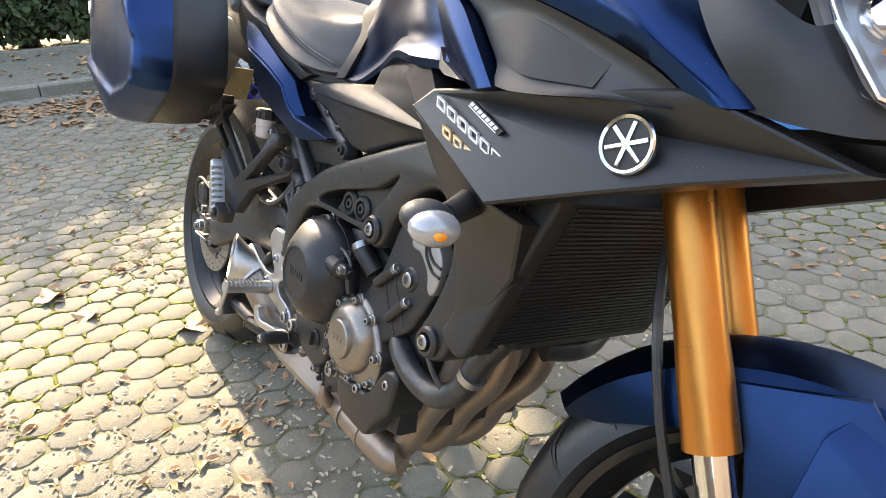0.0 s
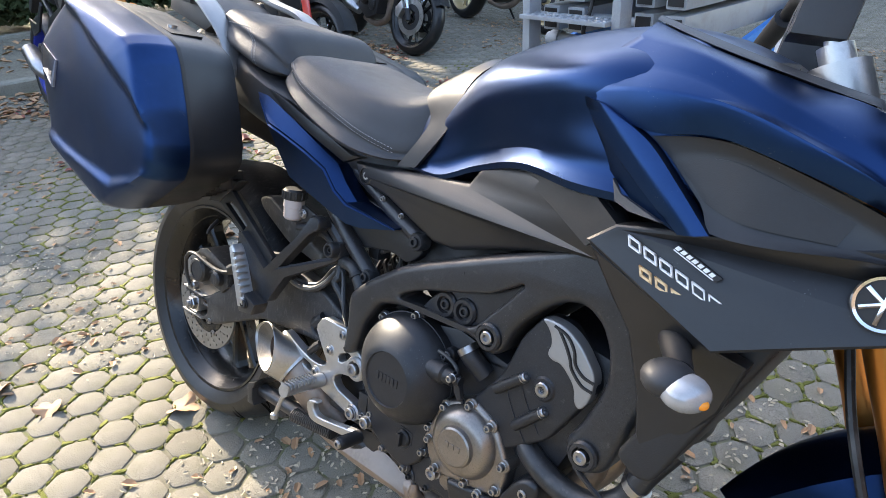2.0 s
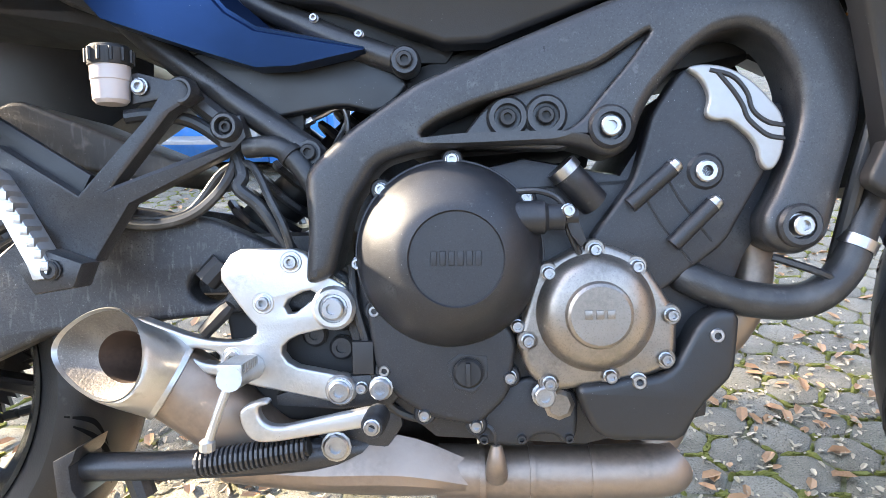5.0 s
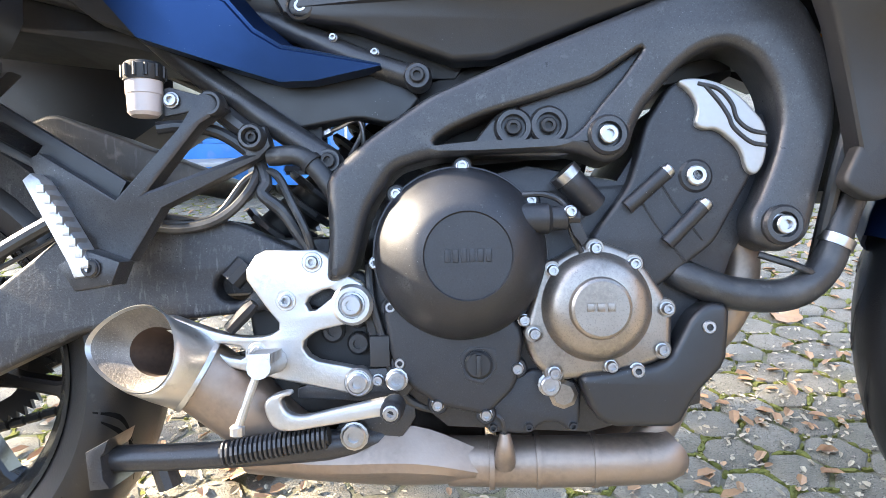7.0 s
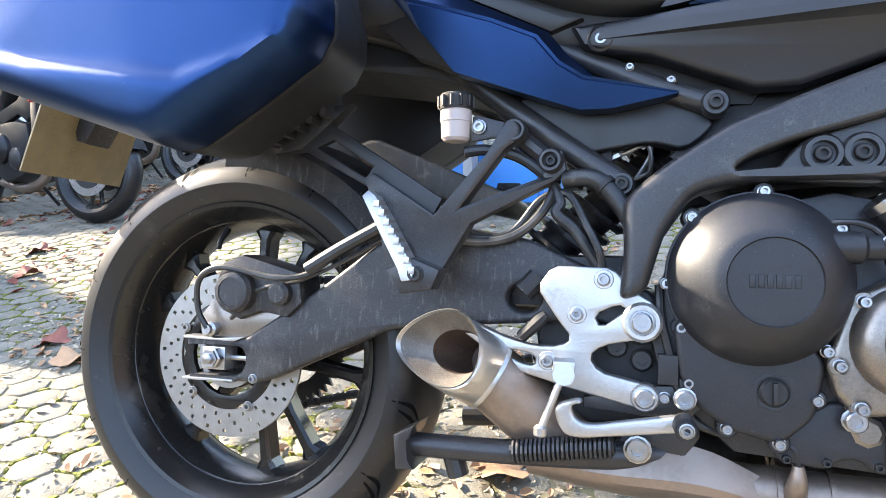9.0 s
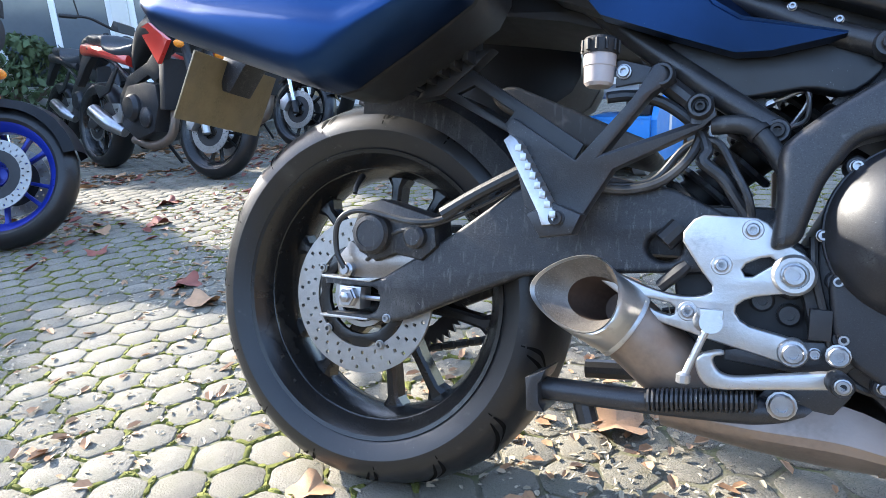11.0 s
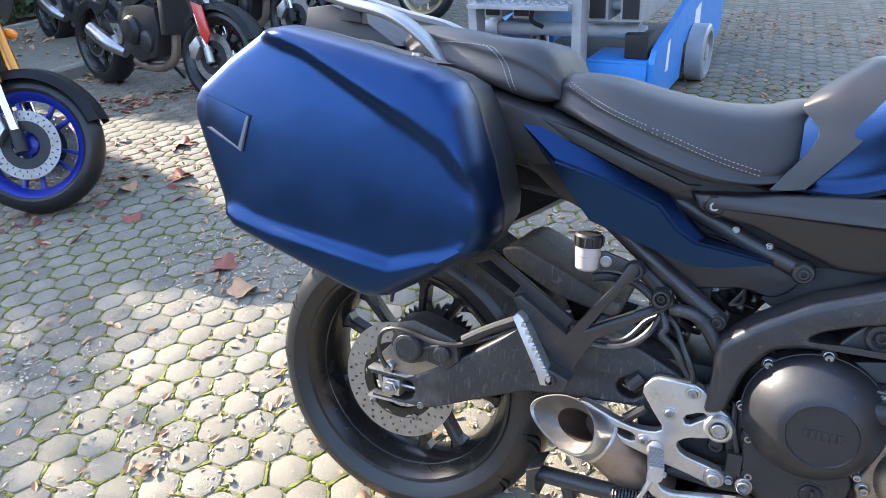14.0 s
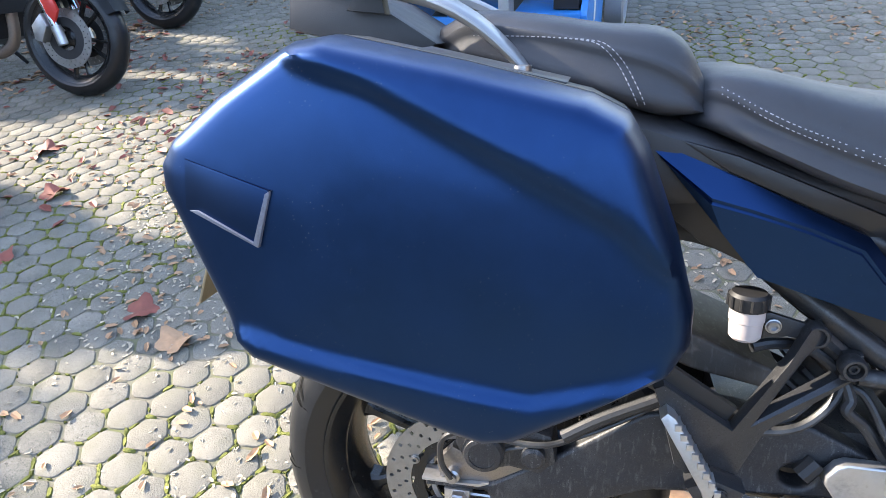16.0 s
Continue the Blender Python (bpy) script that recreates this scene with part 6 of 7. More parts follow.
# ---- panniers ----
CASE = [(-0.100, 0.966), (-0.080, 0.976), (-0.050, 0.980), (0.060, 0.957), (0.170, 0.930), (0.200, 0.915), (0.216, 0.890), (0.245, 0.815), (0.262, 0.755), (0.262, 0.725), (0.248, 0.698), (0.190, 0.660), (0.115, 0.615), (0.090, 0.610), (0.060, 0.617), (-0.060, 0.655), (-0.145, 0.683), (-0.160, 0.70), (-0.190, 0.775), (-0.219, 0.850), (-0.219, 0.872), (-0.205, 0.893), (-0.150, 0.935)]


GROW = 1.072


def scaled(k, y, dx=0.0, dz=0.0, c=(0.03, 0.80)):
    return [(c[0] + (0.268 - (0.262 - x) * GROW - c[0]) * k + dx, y, c[1] + (0.982 - (0.982 - z) * GROW - c[1]) * k + dz) for x, z in CASE]


FINE = []
for k in range(len(CASE)):
    (x0, z0), (x1, z1) = CASE[k], CASE[(k + 1) % len(CASE)]
    m = max(1, round(math.hypot(x1 - x0, z1 - z0) / 0.007))
    FINE += [(x0 + (x1 - x0) * i / m, z0 + (z1 - z0) * i / m) for i in range(m)]


def line_at(pts, x):
    for (xa, za), (xb, zb) in zip(pts, pts[1:]):
        if x <= xb:
            return za + (zb - za) * (x - xa) / (xb - xa)
    return pts[-1][1] + (pts[-1][1] - pts[-2][1]) / (pts[-1][0] - pts[-2][0]) * (x - pts[-1][0])


UPPER = [(-0.30, 1.04), (-0.09, 0.962), (-0.02, 0.938), (0.15, 0.852), (0.20, 0.822), (0.24, 0.783), (0.29, 0.72)]
LOWER = [(-0.30, 0.72), (-0.164, 0.694), (-0.078, 0.676), (0.127, 0.648), (0.20, 0.668), (0.29, 0.71)]


def lid_y(px, pz):
    """How far the lid's skin stands out: a shelf above one crease and another below the other."""
    up, lo = pz - line_at(UPPER, px), line_at(LOWER, px) - pz
    hump = 0.013 / (1 + math.exp(-up * 270)) * math.exp(-max(0, up) / 0.16) + 0.011 / (1 + math.exp(-lo * 290)) * math.exp(-max(0, lo) / 0.12)
    return -hump


def pannier(side):
    m = pose(0, 0, 0)
    ca = thing("pannier_case", "matt blue and black hard pannier hung beside the tail" if side < 0 else "matt black far-side hard pannier hung beside the tail", "pannier", BIKE, "hard panniers", base=(0.02, side * 0.27, 0.61))

    def skin(rows, close_last=True):
        bm = bmesh.new()
        g = [[bm.verts.new((x, y * -side, z)) for x, y, z in r] for r in rows]
        for p, q in zip(g, g[1:]):
            for k in range(len(p)):
                j = (k + 1) % len(p)
                bm.faces.new((p[k], p[j], q[j], q[k]))
        if close_last:
            bm.faces.new(g[-1])
        return bm, g
    # body half nearest the wheel
    bm, g = skin([scaled(0.90, -0.185), scaled(0.955, -0.19), scaled(0.985, -0.235), scaled(1.0, -0.300)], False)
    bm.faces.new(g[0])
    part("case_body", bm, BLACK, ca, "black plastic case shell")
    bm, g = skin([scaled(1.003, -0.298), scaled(1.003, -0.306)], False)
    part("seal", bm, DEEP, ca)
    # lid: swells outwards, with a shelf along the top and one along the bottom
    bm = bmesh.new()
    prev = None
    for k, y in ((1.0, -0.304), (1.004, -0.322), (1.0, -0.342), (0.985, -0.358), (0.962, -0.369), (0.935, -0.3755), (0.905, -0.3785), (0.87, -0.380), (0.83, -0.381), (0.79, -0.382), (0.765, -0.3825), (0.74, -0.383), (0.715, -0.3835), (0.69, -0.384), (0.66, -0.3845), (0.63, -0.385), (0.595, -0.3855), (0.56, -0.386), (0.52, -0.3865), (0.48, -0.387), (0.435, -0.3875), (0.39, -0.388), (0.335, -0.3883), (0.28, -0.3885), (0.21, -0.3888), (0.14, -0.389)):
        cur = []
        for x, z in FINE:
            px, pz = 0.03 + (0.268 - (0.262 - x) * GROW - 0.03) * k, 0.80 + (0.982 - (0.982 - z) * GROW - 0.80) * k
            yy = y + (lid_y(px, pz) * min(1, (1.0 - k) / 0.06) if k < 0.99 else 0)
            cur.append(bm.verts.new((px, yy * -side, pz)))
        if prev:
            for q in range(len(prev)):
                r = (q + 1) % len(prev)
                bm.faces.new((prev[q], prev[r], cur[r], cur[q]))
        prev = cur
    bm.faces.new(prev)
    lid = part("case_lid", bm, BLUE if side < 0 else BLACK, ca, "matt blue lid with scratches", angle=50)
    if side < 0:
        part("badge_recess", shell([(-0.204, -0.3815, 0.872), (-0.117, -0.3895, 0.846), (-0.133, -0.3895, 0.790), (-0.211, -0.3800, 0.823)], 0.008, 0.001), TANKBLUE, lid)
        part("recess_lip", shell([(-0.206, -0.3815, 0.8215), (-0.133, -0.3900, 0.790), (-0.115, -0.3900, 0.846), (-0.120, -0.3915, 0.843), (-0.1365, -0.3925, 0.7955), (-0.196, -0.3845, 0.8225)], 0.006, 0.001), SCUFF, lid, "scuffed silvery edge of the recess")
    # top latch plate and handle
    part("latch_plate", prism([(0.0, 0.952), (0.14, 0.925), (0.145, 0.934), (0.0, 0.966)], side * 0.285, side * 0.22, 0.003), BLACK, ca)
    part("handle_pocket", prism([(-0.09, 0.962), (-0.02, 0.958), (-0.02, 0.964), (-0.09, 0.970)], side * 0.28, side * 0.23, 0.002), DEEP, ca)
    part("lock", lathe([(0.009, 0), (0.009, 0.006)], (0.10, side * 0.26, 0.942), 14, axis="z"), STEEL, ca)
    part("bottom_lug", prism([(-0.155, 0.676), (-0.145, 0.66), (-0.085, 0.645), (-0.085, 0.66)], side * 0.33, side * 0.25, 0.003), BLACK, ca)
    return ca


pannier(-1)
pannier(1)
# number plate under the tail, its characters as plain bars
pl = part("plate_holder", prism([(-0.375, 0.705), (-0.345, 0.76), (-0.28, 0.82), (-0.15, 0.80), (-0.25, 0.755), (-0.315, 0.70), (-0.345, 0.655), (-0.365, 0.66)], -0.03, 0.03, 0.008), DIRTY, bike, "dusty number plate holder")
bmx = box(-0.002, 0.002, -0.11, 0.11, 0, 0.125, 0.001)
PM = pose(-0.397, 0, 0.597, 0, 20, 0)
bmx.transform(PM)
npl = part("number_plate", bmx, PLATE, pl, "dusty pale number plate")
for i in range(3):
    bmx = box(-0.0035, -0.001, -0.08 + 0.055 * i, -0.045 + 0.055 * i, 0.02, 0.075, 0)
    bmx.transform(PM)
    part("plate_bar", bmx, GREYPL, npl)

# ---- pavers ----
def paver_verts(cx, cy, a, top, rnd, turn):
    """A worn six-sided stone with cut corners and a rounded rim; a is half its width across the flats."""
    vs = []
    for k in range(12):
        t = turn + math.pi / 3 * (k // 2) + (-0.40 if k % 2 == 0 else 0.40) + rnd.uniform(-0.035, 0.035)
        f = a / math.cos(0.40) * rnd.uniform(0.975, 1.012)
        for q, z in ((1.0, -0.012), (0.99, top - 0.0034), (0.965, top - 0.0008), (0.925, top)):
            vs.append((cx + f * q * math.cos(t), cy + f * q * math.sin(t), z))
    return vs


def paver_faces(o):
    fs = [tuple(o + 4 * k + 3 for k in range(12))]
    for k in range(12):
        j = (k + 1) % 12
        for e in (0, 1, 2):
            fs.append((o + 4 * k + e, o + 4 * j + e, o + 4 * j + e + 1, o + 4 * k + e + 1))
    return fs


rnd = random.Random(4)
PAV_R, PAV_TURN = 0.0478, radians(32.5)
paving = thing("pavement", "worn grey concrete pavers with moss in the joints", "paving", kind="structure")
variants = []
for i in range(12):
    me = bpy.data.meshes.new("paver")
    me.from_pydata(paver_verts(0, 0, PAV_R, 0.0, rnd, 0.0), [], paver_faces(0))
    finish(me, 50)
    me.materials.append(STONE)
    variants.append(me)
pv, pf, near = [], [], 0
for j in range(-90, 120):
    for i in range(-90, 100):
        u, v = (i + (0.5 if j % 2 else 0)) * STEP, j * STEP * 0.866
        x = u * math.cos(PAV_TURN) - v * math.sin(PAV_TURN) - 0.937
        y = u * math.sin(PAV_TURN) + v * math.cos(PAV_TURN) + 0.088
        if not (GX0 < x < GX1 and GY0 < y < GY1):
            continue
        top = 0.0015 * noise.noise((x * 2.2, y * 2.2, 0)) + rnd.uniform(-0.0012, 0.0012)
        if -1.0 < x < 1.0 and -0.62 < y < 0.80 and near < 300:
            ob = new("paver", variants[rnd.randrange(12)])
            ob.parent = paving
            ob.matrix_basis = pose(x, y, top, rnd.uniform(-1, 1), rnd.uniform(-1, 1), math.degrees(PAV_TURN) + 60 * rnd.randrange(6))
            near += 1
        else:
            o = len(pv)
            pv.extend(paver_verts(x, y, PAV_R, top, rnd, PAV_TURN))
            pf.extend(paver_faces(o))
me = bpy.data.meshes.new("paver_field")
me.from_pydata(pv, [], pf)
finish(me, 50)
me.materials.append(STONE)
fld = new("paver_field", me)
fld.parent = paving
tagged(fld, kind="stuff")


# ---- moss, litter and leaves ----
def leaf_mesh(kind, r):
    """A curled leaf; kind 'lobed' is a maple-like outline."""
    bm = bmesh.new()
    n = 22 if kind == "lobed" else 10
    pts = []
    for k in range(n):
        a = 2 * math.pi * k / n
        if kind == "lobed":
            q = 0.62 + 0.38 * abs(math.cos(2.5 * a)) ** 0.8
            x, y = q * math.cos(a), q * math.sin(a)
        else:
            x, y = math.cos(a), 0.42 * math.sin(a) * (1 - 0.3 * math.cos(a))
        pts.append((x, y))
    c = bm.verts.new((0, 0, 0.10 * r))
    vs = [bm.verts.new((x * r, y * r, r * (0.10 + 0.35 * (abs(y) ** 1.6) + 0.16 * math.sin(4 * x + 1)))) for x, y in pts]
    for k in range(n):
        bm.faces.new((c, vs[k], vs[(k + 1) % n]))
    me = bpy.data.meshes.new("leaf")
    bm.to_mesh(me)
    bm.free()
    finish(me, 70)
    return me


big = leaf_mesh("lobed", 0.055)
big.materials.append(LEAF)
bigred = leaf_mesh("lobed", 0.055)
bigred.materials.append(REDLEAF)
for x, y, s, t, red, lab in ((-1.159, 0.55, 1.0, 20, 1, "curled red-brown maple leaf lying on the pavers"), (-0.971, 0.447, 1.05, 80, 0, "dry tan maple leaf lying on the pavers"), (-1.853, 0.728, 0.9, 140, 1, "red-brown leaf lying on the pavers"), (-0.08, -0.17, 0.8, 40, 0, "curled dry leaf beside the rear tyre"), (0.33, 0.22, 1.1, 200, 0, "dry leaf lying under the motorcycle"), (1.19, 1.10, 1.0, 10, 0, "dry pale leaf lying on the pavers"), (-2.0, 1.15, 1.1, 70, 1, "dark red leaf lying on the pavers"), (-2.35, 1.5, 1.1, 30, 1, "dark red leaf lying on the pavers"), (-0.55, -0.50, 0.9, 120, 0, "dry tan leaf lying on the pavers"), (1.05, 1.7, 1.0, 60, 0, "dry brown leaf lying on the pavers"), (-2.15, 0.95, 1.0, 10, 0, "dry tan leaf lying on the pavers"), (1.5, 0.9, 0.9, 100, 0, "dry tan leaf lying on the pavers"), (-2.6, 1.0, 1.0, 45, 1, "dark red leaf lying on the pavers"), (-0.35, -0.42, 0.7, 330, 0, "small dry leaf lying on the pavers")):
    ob = new("fallen_leaf", bigred if red else big)
    ob.matrix_basis = pose(x, y, 0.001, rnd.uniform(-6, 6), rnd.uniform(-6, 6), t) @ Matrix.Diagonal((s, s, s, 1))
    tagged(ob, lab, "leaf", "fallen leaves")


def scatter(name, label, material, count, area, size, kind, dens=None, flat=0.35, z=0.002):
    """Many small flat bits strewn on the ground."""
    vs, fs = [], []
    k = 0
    while k < count:
        x, y = rnd.uniform(area[0], area[1]), rnd.uniform(area[2], area[3])
        if dens and rnd.random() > dens(x, y):
            k += 0.2
            continue
        k += 1
        r = size * rnd.uniform(0.5, 1.5)
        a = rnd.uniform(0, 6.283)
        n = 6
        o = len(vs)
        tx, ty = rnd.uniform(-flat, flat), rnd.uniform(-flat, flat)
        for q in range(n):
            b = 6.283 * q / n
            px, py = r * math.cos(b), r * 0.5 * math.sin(b) * rnd.uniform(0.8, 1.2)
            X, Y = px * math.cos(a) - py * math.sin(a), px * math.sin(a) + py * math.cos(a)
            vs.append((x + X, y + Y, max(0.0005, z + r * 0.4 * abs(flat) + X * tx + Y * ty + (abs(py) * 0.5))))
        vs.append((x, y, z + r * 0.05))
        for q in range(n):
            fs.append((o + q, o + (q + 1) % n, o + n))
    me = bpy.data.meshes.new(name)
    me.from_pydata(vs, [], fs)
    me.materials.append(material)
    return tagged(new(name, me), label, name.replace("_", " "), kind="stuff")


def patchy(x, y):
    return max(0.0, min(1.0, 0.5 + 1.6 * noise.noise((x * 1.4, y * 1.4, 3.0))))


scatter("petal_litter", "pale dry petals and chips strewn on the pavers", PALELEAF, 9000, (-1.6, 1.6, -1.6, 1.4), 0.0065, "stuff", patchy)
scatter("leaf_litter", "small brown leaf scraps strewn on the pavers", LEAF, 8000, (-4.4, 2.5, -1.6, 5.5), 0.014, "stuff", patchy)
scatter("red_litter", "red-brown leaves drifted along the parking bay", REDLEAF, 480, (-4.4, -1.75, 0.3, 3.5), 0.024, "stuff", patchy)
scatter("kerb_litter", "brown leaves drifted against the kerb", LEAF, 1500, (-4.45, -3.2, -2.0, 3.5), 0.030, "stuff", patchy)
scatter("verge_litter", "dry leaves strewn on the gravel verge", LEAF, 900, (-6.9, -4.65, -3.0, 4.5), 0.035, "stuff", patchy, z=0.074)
# cushions of moss in the joints
vs, fs = [], []
for i in range(30000):
    x, y = rnd.uniform(-2.4, 2.4), rnd.uniform(-1.4, 3.4)
    if noise.noise((x * 1.1, y * 1.1, 9)) < -0.30 + 0.45 * rnd.random():
        continue
    # snap to a joint between two stones
    dx, dy = x + 0.937, y - 0.088
    u, v = dx * math.cos(PAV_TURN) + dy * math.sin(PAV_TURN), -dx * math.sin(PAV_TURN) + dy * math.cos(PAV_TURN)
    j = round(v / (STEP * 0.866))
    ii = round(u / STEP - (0.5 if j % 2 else 0))
    u0, v0 = (ii + (0.5 if j % 2 else 0)) * STEP, j * STEP * 0.866
    a = math.pi / 3 * rnd.randrange(6) + (rnd.uniform(-0.5, 0.5) if rnd.random() < 0.55 else math.pi / 6 + rnd.uniform(-0.1, 0.1))
    e = 0.0507 / math.cos((a + math.pi / 6) % (math.pi / 3) - math.pi / 6)
    u, v = u0 + e * math.cos(a), v0 + e * math.sin(a)
    a = round(a / (math.pi / 3)) * math.pi / 3
    x = u * math.cos(PAV_TURN) - v * math.sin(PAV_TURN) - 0.937
    y = u * math.sin(PAV_TURN) + v * math.cos(PAV_TURN) + 0.088
    r = 0.011 * rnd.random() ** 1.8 + 0.0025
    o = len(vs)
    for q in range(7):
        b = 6.283 * q / 7
        f = rnd.uniform(0.6, 1.3)
        ca, sa = math.cos(a + PAV_TURN), math.sin(a + PAV_TURN)
        e, g = 0.75 * r * f * math.cos(b), 1.9 * r * f * math.sin(b)
        vs.append((x + e * ca - g * sa, y + e * sa + g * ca, -0.007))
    for q in range(7):
        b = 6.283 * q / 7
        e, g = 0.45 * r * math.cos(b), 1.2 * r * math.sin(b)
        vs.append((x + e * ca - g * sa, y + e * sa + g * ca, rnd.uniform(-0.0005, 0.0034)))
    for q in range(7):
        t = (q + 1) % 7
        fs.append((o + q, o + t, o + 7 + t, o + 7 + q))
    fs.append(tuple(o + 7 + q for q in range(7)))
me = bpy.data.meshes.new("moss")
me.from_pydata(vs, [], fs)
finish(me, 60)
me.materials.append(MOSS)
tagged(new("moss", me), "bright green moss cushions in the paver joints", "moss", kind="stuff")

# ---- kerb, verge, hedge, building ----
kb = thing("kerb", "weathered concrete kerb beside the parking bays", "kerb", kind="structure")
for i in range(14):
    y0 = -4.0 + i * 0.75
    b = bmesh.new()
    prism([(-4.62, -0.05), (-4.50, -0.05), (-4.50, 0.075), (-4.515, 0.09), (-4.62, 0.09)], y0 + 0.004, y0 + 0.746, 0.004, into=b)
    part("kerb_stone", b, KERB, kb)
b = bmesh.new()
prism([(-7.0, -0.05), (-4.62, -0.05), (-4.62, 0.07), (-7.0, 0.07)], -9, 6.5, 0, into=b)
tagged(part("verge", b, GRAVEL, None), "dry gravel verge behind the kerb", "verge", kind="structure")
b = bmesh.new()
prism([(-7.15, -0.05), (-7.0, -0.05), (-7.0, 0.10), (-7.15, 0.10)], -9, 6.5, 0.005, into=b)
tagged(part("edging", b, KERB, None), "pale concrete edging along the verge", "edging", kind="structure")


def leafy(name, label, cx, cy, cz, sx, sy, sz, count, size, trunk=False):
    """A crown of many small leaves on a twiggy core."""
    ob = thing(name, label, name, base=(0, 0, 0), m=Matrix.Translation((cx, cy, 0)))
    vs, fs = [], []
    for i in range(count):
        d = Vector((rnd.gauss(0, 1), rnd.gauss(0, 1), rnd.gauss(0, 1))).normalized() * rnd.uniform(0.55, 1.0) ** 0.5
        f = 1 + 0.35 * noise.noise(d * 2.3 + Vector((cx, cy, 0)))
        p = Vector((d.x * sx * f, d.y * sy * f, cz + d.z * sz * f))
        if p.z < 0.1:
            continue
        r = size * rnd.uniform(0.6, 1.4)
        u = Vector((rnd.gauss(0, 1), rnd.gauss(0, 1), rnd.gauss(0, 1))).normalized() * r
        v = u.cross(Vector((rnd.gauss(0, 1), rnd.gauss(0, 1), rnd.gauss(0, 1)))).normalized() * r * 0.5
        o = len(vs)
        vs += [p - u, p + v, p + u, p - v]
        fs.append((o, o + 1, o + 2, o + 3))
    me = bpy.data.meshes.new("crown")
    me.from_pydata([tuple(p) for p in vs], [], fs)
    me.materials.append(FOLIAGE)
    c = new("crown", me)
    c.parent = ob
    b = tube([(0, 0, -0.05), (0.05, 0.03, cz * 0.5), (0.0, 0.1, cz)], [0.13, 0.10, 0.05], 8)
    part("trunk", b, BARK, ob)
    for k in range(6):
        a = k * 1.05
        part("limb", tube([(0.03, 0.03, cz * 0.45), (sx * 0.4 * math.cos(a), sy * 0.4 * math.sin(a), cz * 0.9), (sx * 0.75 * math.cos(a), sy * 0.75 * math.sin(a), cz * 1.15)], [0.05, 0.03, 0.012], 6), BARK, ob)
    return ob


# shrub tops are sized to put their shade edge beside the bike
for x, y, z, sx, sy, sz in ((-8.9, -3.4, 1.95, 0.9, 1.5, 1.75), (-8.9, -0.7, 2.07, 0.9, 1.5, 1.85), (-8.9, 0.75, 2.14, 0.9, 1.35, 1.83), (-9.1, 1.65, 2.25, 0.7, 0.62, 1.66), (-8.5, 2.4, 1.0, 0.8, 1.2, 0.9), (-9.0, 3.25, 1.85, 0.7, 0.75, 1.55), (-8.4, -0.1, 0.9, 0.7, 1.4, 0.8), (-9.0, -6.0, 1.9, 0.9, 1.6, 1.7)):
    tagged(leafy("shrub", "dense dark green shrub behind the verge", x, y, z, sx, sy, sz, 6500, 0.085), group="shrubs behind the verge")
for y in (-4.0, -2.4, -0.8, 0.8, 2.4, 4.0):
    tagged(leafy("low_hedge", "low dense dark green hedge along the edging", -7.85, y, 0.55, 0.5, 1.1, 0.62, 4200, 0.055), group="low hedge along the verge")
# tree crowns lie out of view, added and raised to shade the bike
for x, y, z, sx, sy, sz in ((-9.4, 3.75, 6.0, 1.4, 1.65, 2.1), (-9.7, 1.9, 8.5, 1.3, 2.1, 1.9), (-9.6, 6.2, 6.2, 1.3, 1.6, 2.0)):
    tagged(leafy("tree", "leafy dark green tree behind the verge, its crown added out of view to cast shade", x, y, z, sx, sy, sz, 11000, 0.10), group="trees behind the verge")

# plain brick wall on the near side, added unseen to darken reflections
b = bmesh.new()
prism([(-12, -0.05), (14, -0.05), (14, 2.7), (-12, 2.7)], -9.3, -9.0, 0.01, into=b)
tagged(part("wall_yard", b, BRICKWALL, None), "plain dark brown brick wall, added unseen behind the camera to darken reflections", "wall", kind="structure")

# taller unseen wall, added so that front-facing panels reflect something dark
b = bmesh.new()
prism([(8.0, -0.05), (8.3, -0.05), (8.3, 5.0), (8.0, 5.0)], -9.0, 9.0, 0.01, into=b)
tagged(part("wall_end", b, BRICKWALL, None), "plain dark brown brick wall, added unseen beyond the bike's front to darken reflections", "wall", kind="structure")

bld = thing("building", "pale dealership building with white-framed shop windows", "building", pose(-4.1, 7.9, 0, 0, 0, 40))
part("wall", prism([(-6.0, 0), (6.0, 0), (6.0, 4.2), (-6.0, 4.2)], 0.0, 0.3, 0.0, holes=[[(-5.6 + 1.6 * i, 0.5), (-4.2 + 1.6 * i, 0.5), (-4.2 + 1.6 * i, 2.9), (-5.6 + 1.6 * i, 2.9)] for i in range(7)]), PLASTER, bld)
part("roof", box(-6.2, 6.2, -0.25, 5.0, 4.2, 4.45, 0.02), KERB, bld)
part("back_wall", box(-6.0, 6.0, 4.6, 4.9, 0, 4.2, 0.0), PLASTER, bld)
for i in range(7):
    x0, x1 = -5.6 + 1.6 * i, -4.2 + 1.6 * i
    wf = part("window", prism([(x0, 0.5), (x1, 0.5), (x1, 2.9), (x0, 2.9)], 0.06, 0.14, 0.004, holes=[[(x0 + 0.07, 0.57), (x0 + 0.665, 0.57), (x0 + 0.665, 2.83), (x0 + 0.07, 2.83)], [(x0 + 0.735, 0.57), (x1 - 0.07, 0.57), (x1 - 0.07, 2.83), (x0 + 0.735, 2.83)]]), WHITE, bld)
    for a in (x0 + 0.07, x0 + 0.735):
        part("pane", box(a, a + 0.595, 0.095, 0.105, 0.57, 2.83, 0), GLASSDARK, wf)


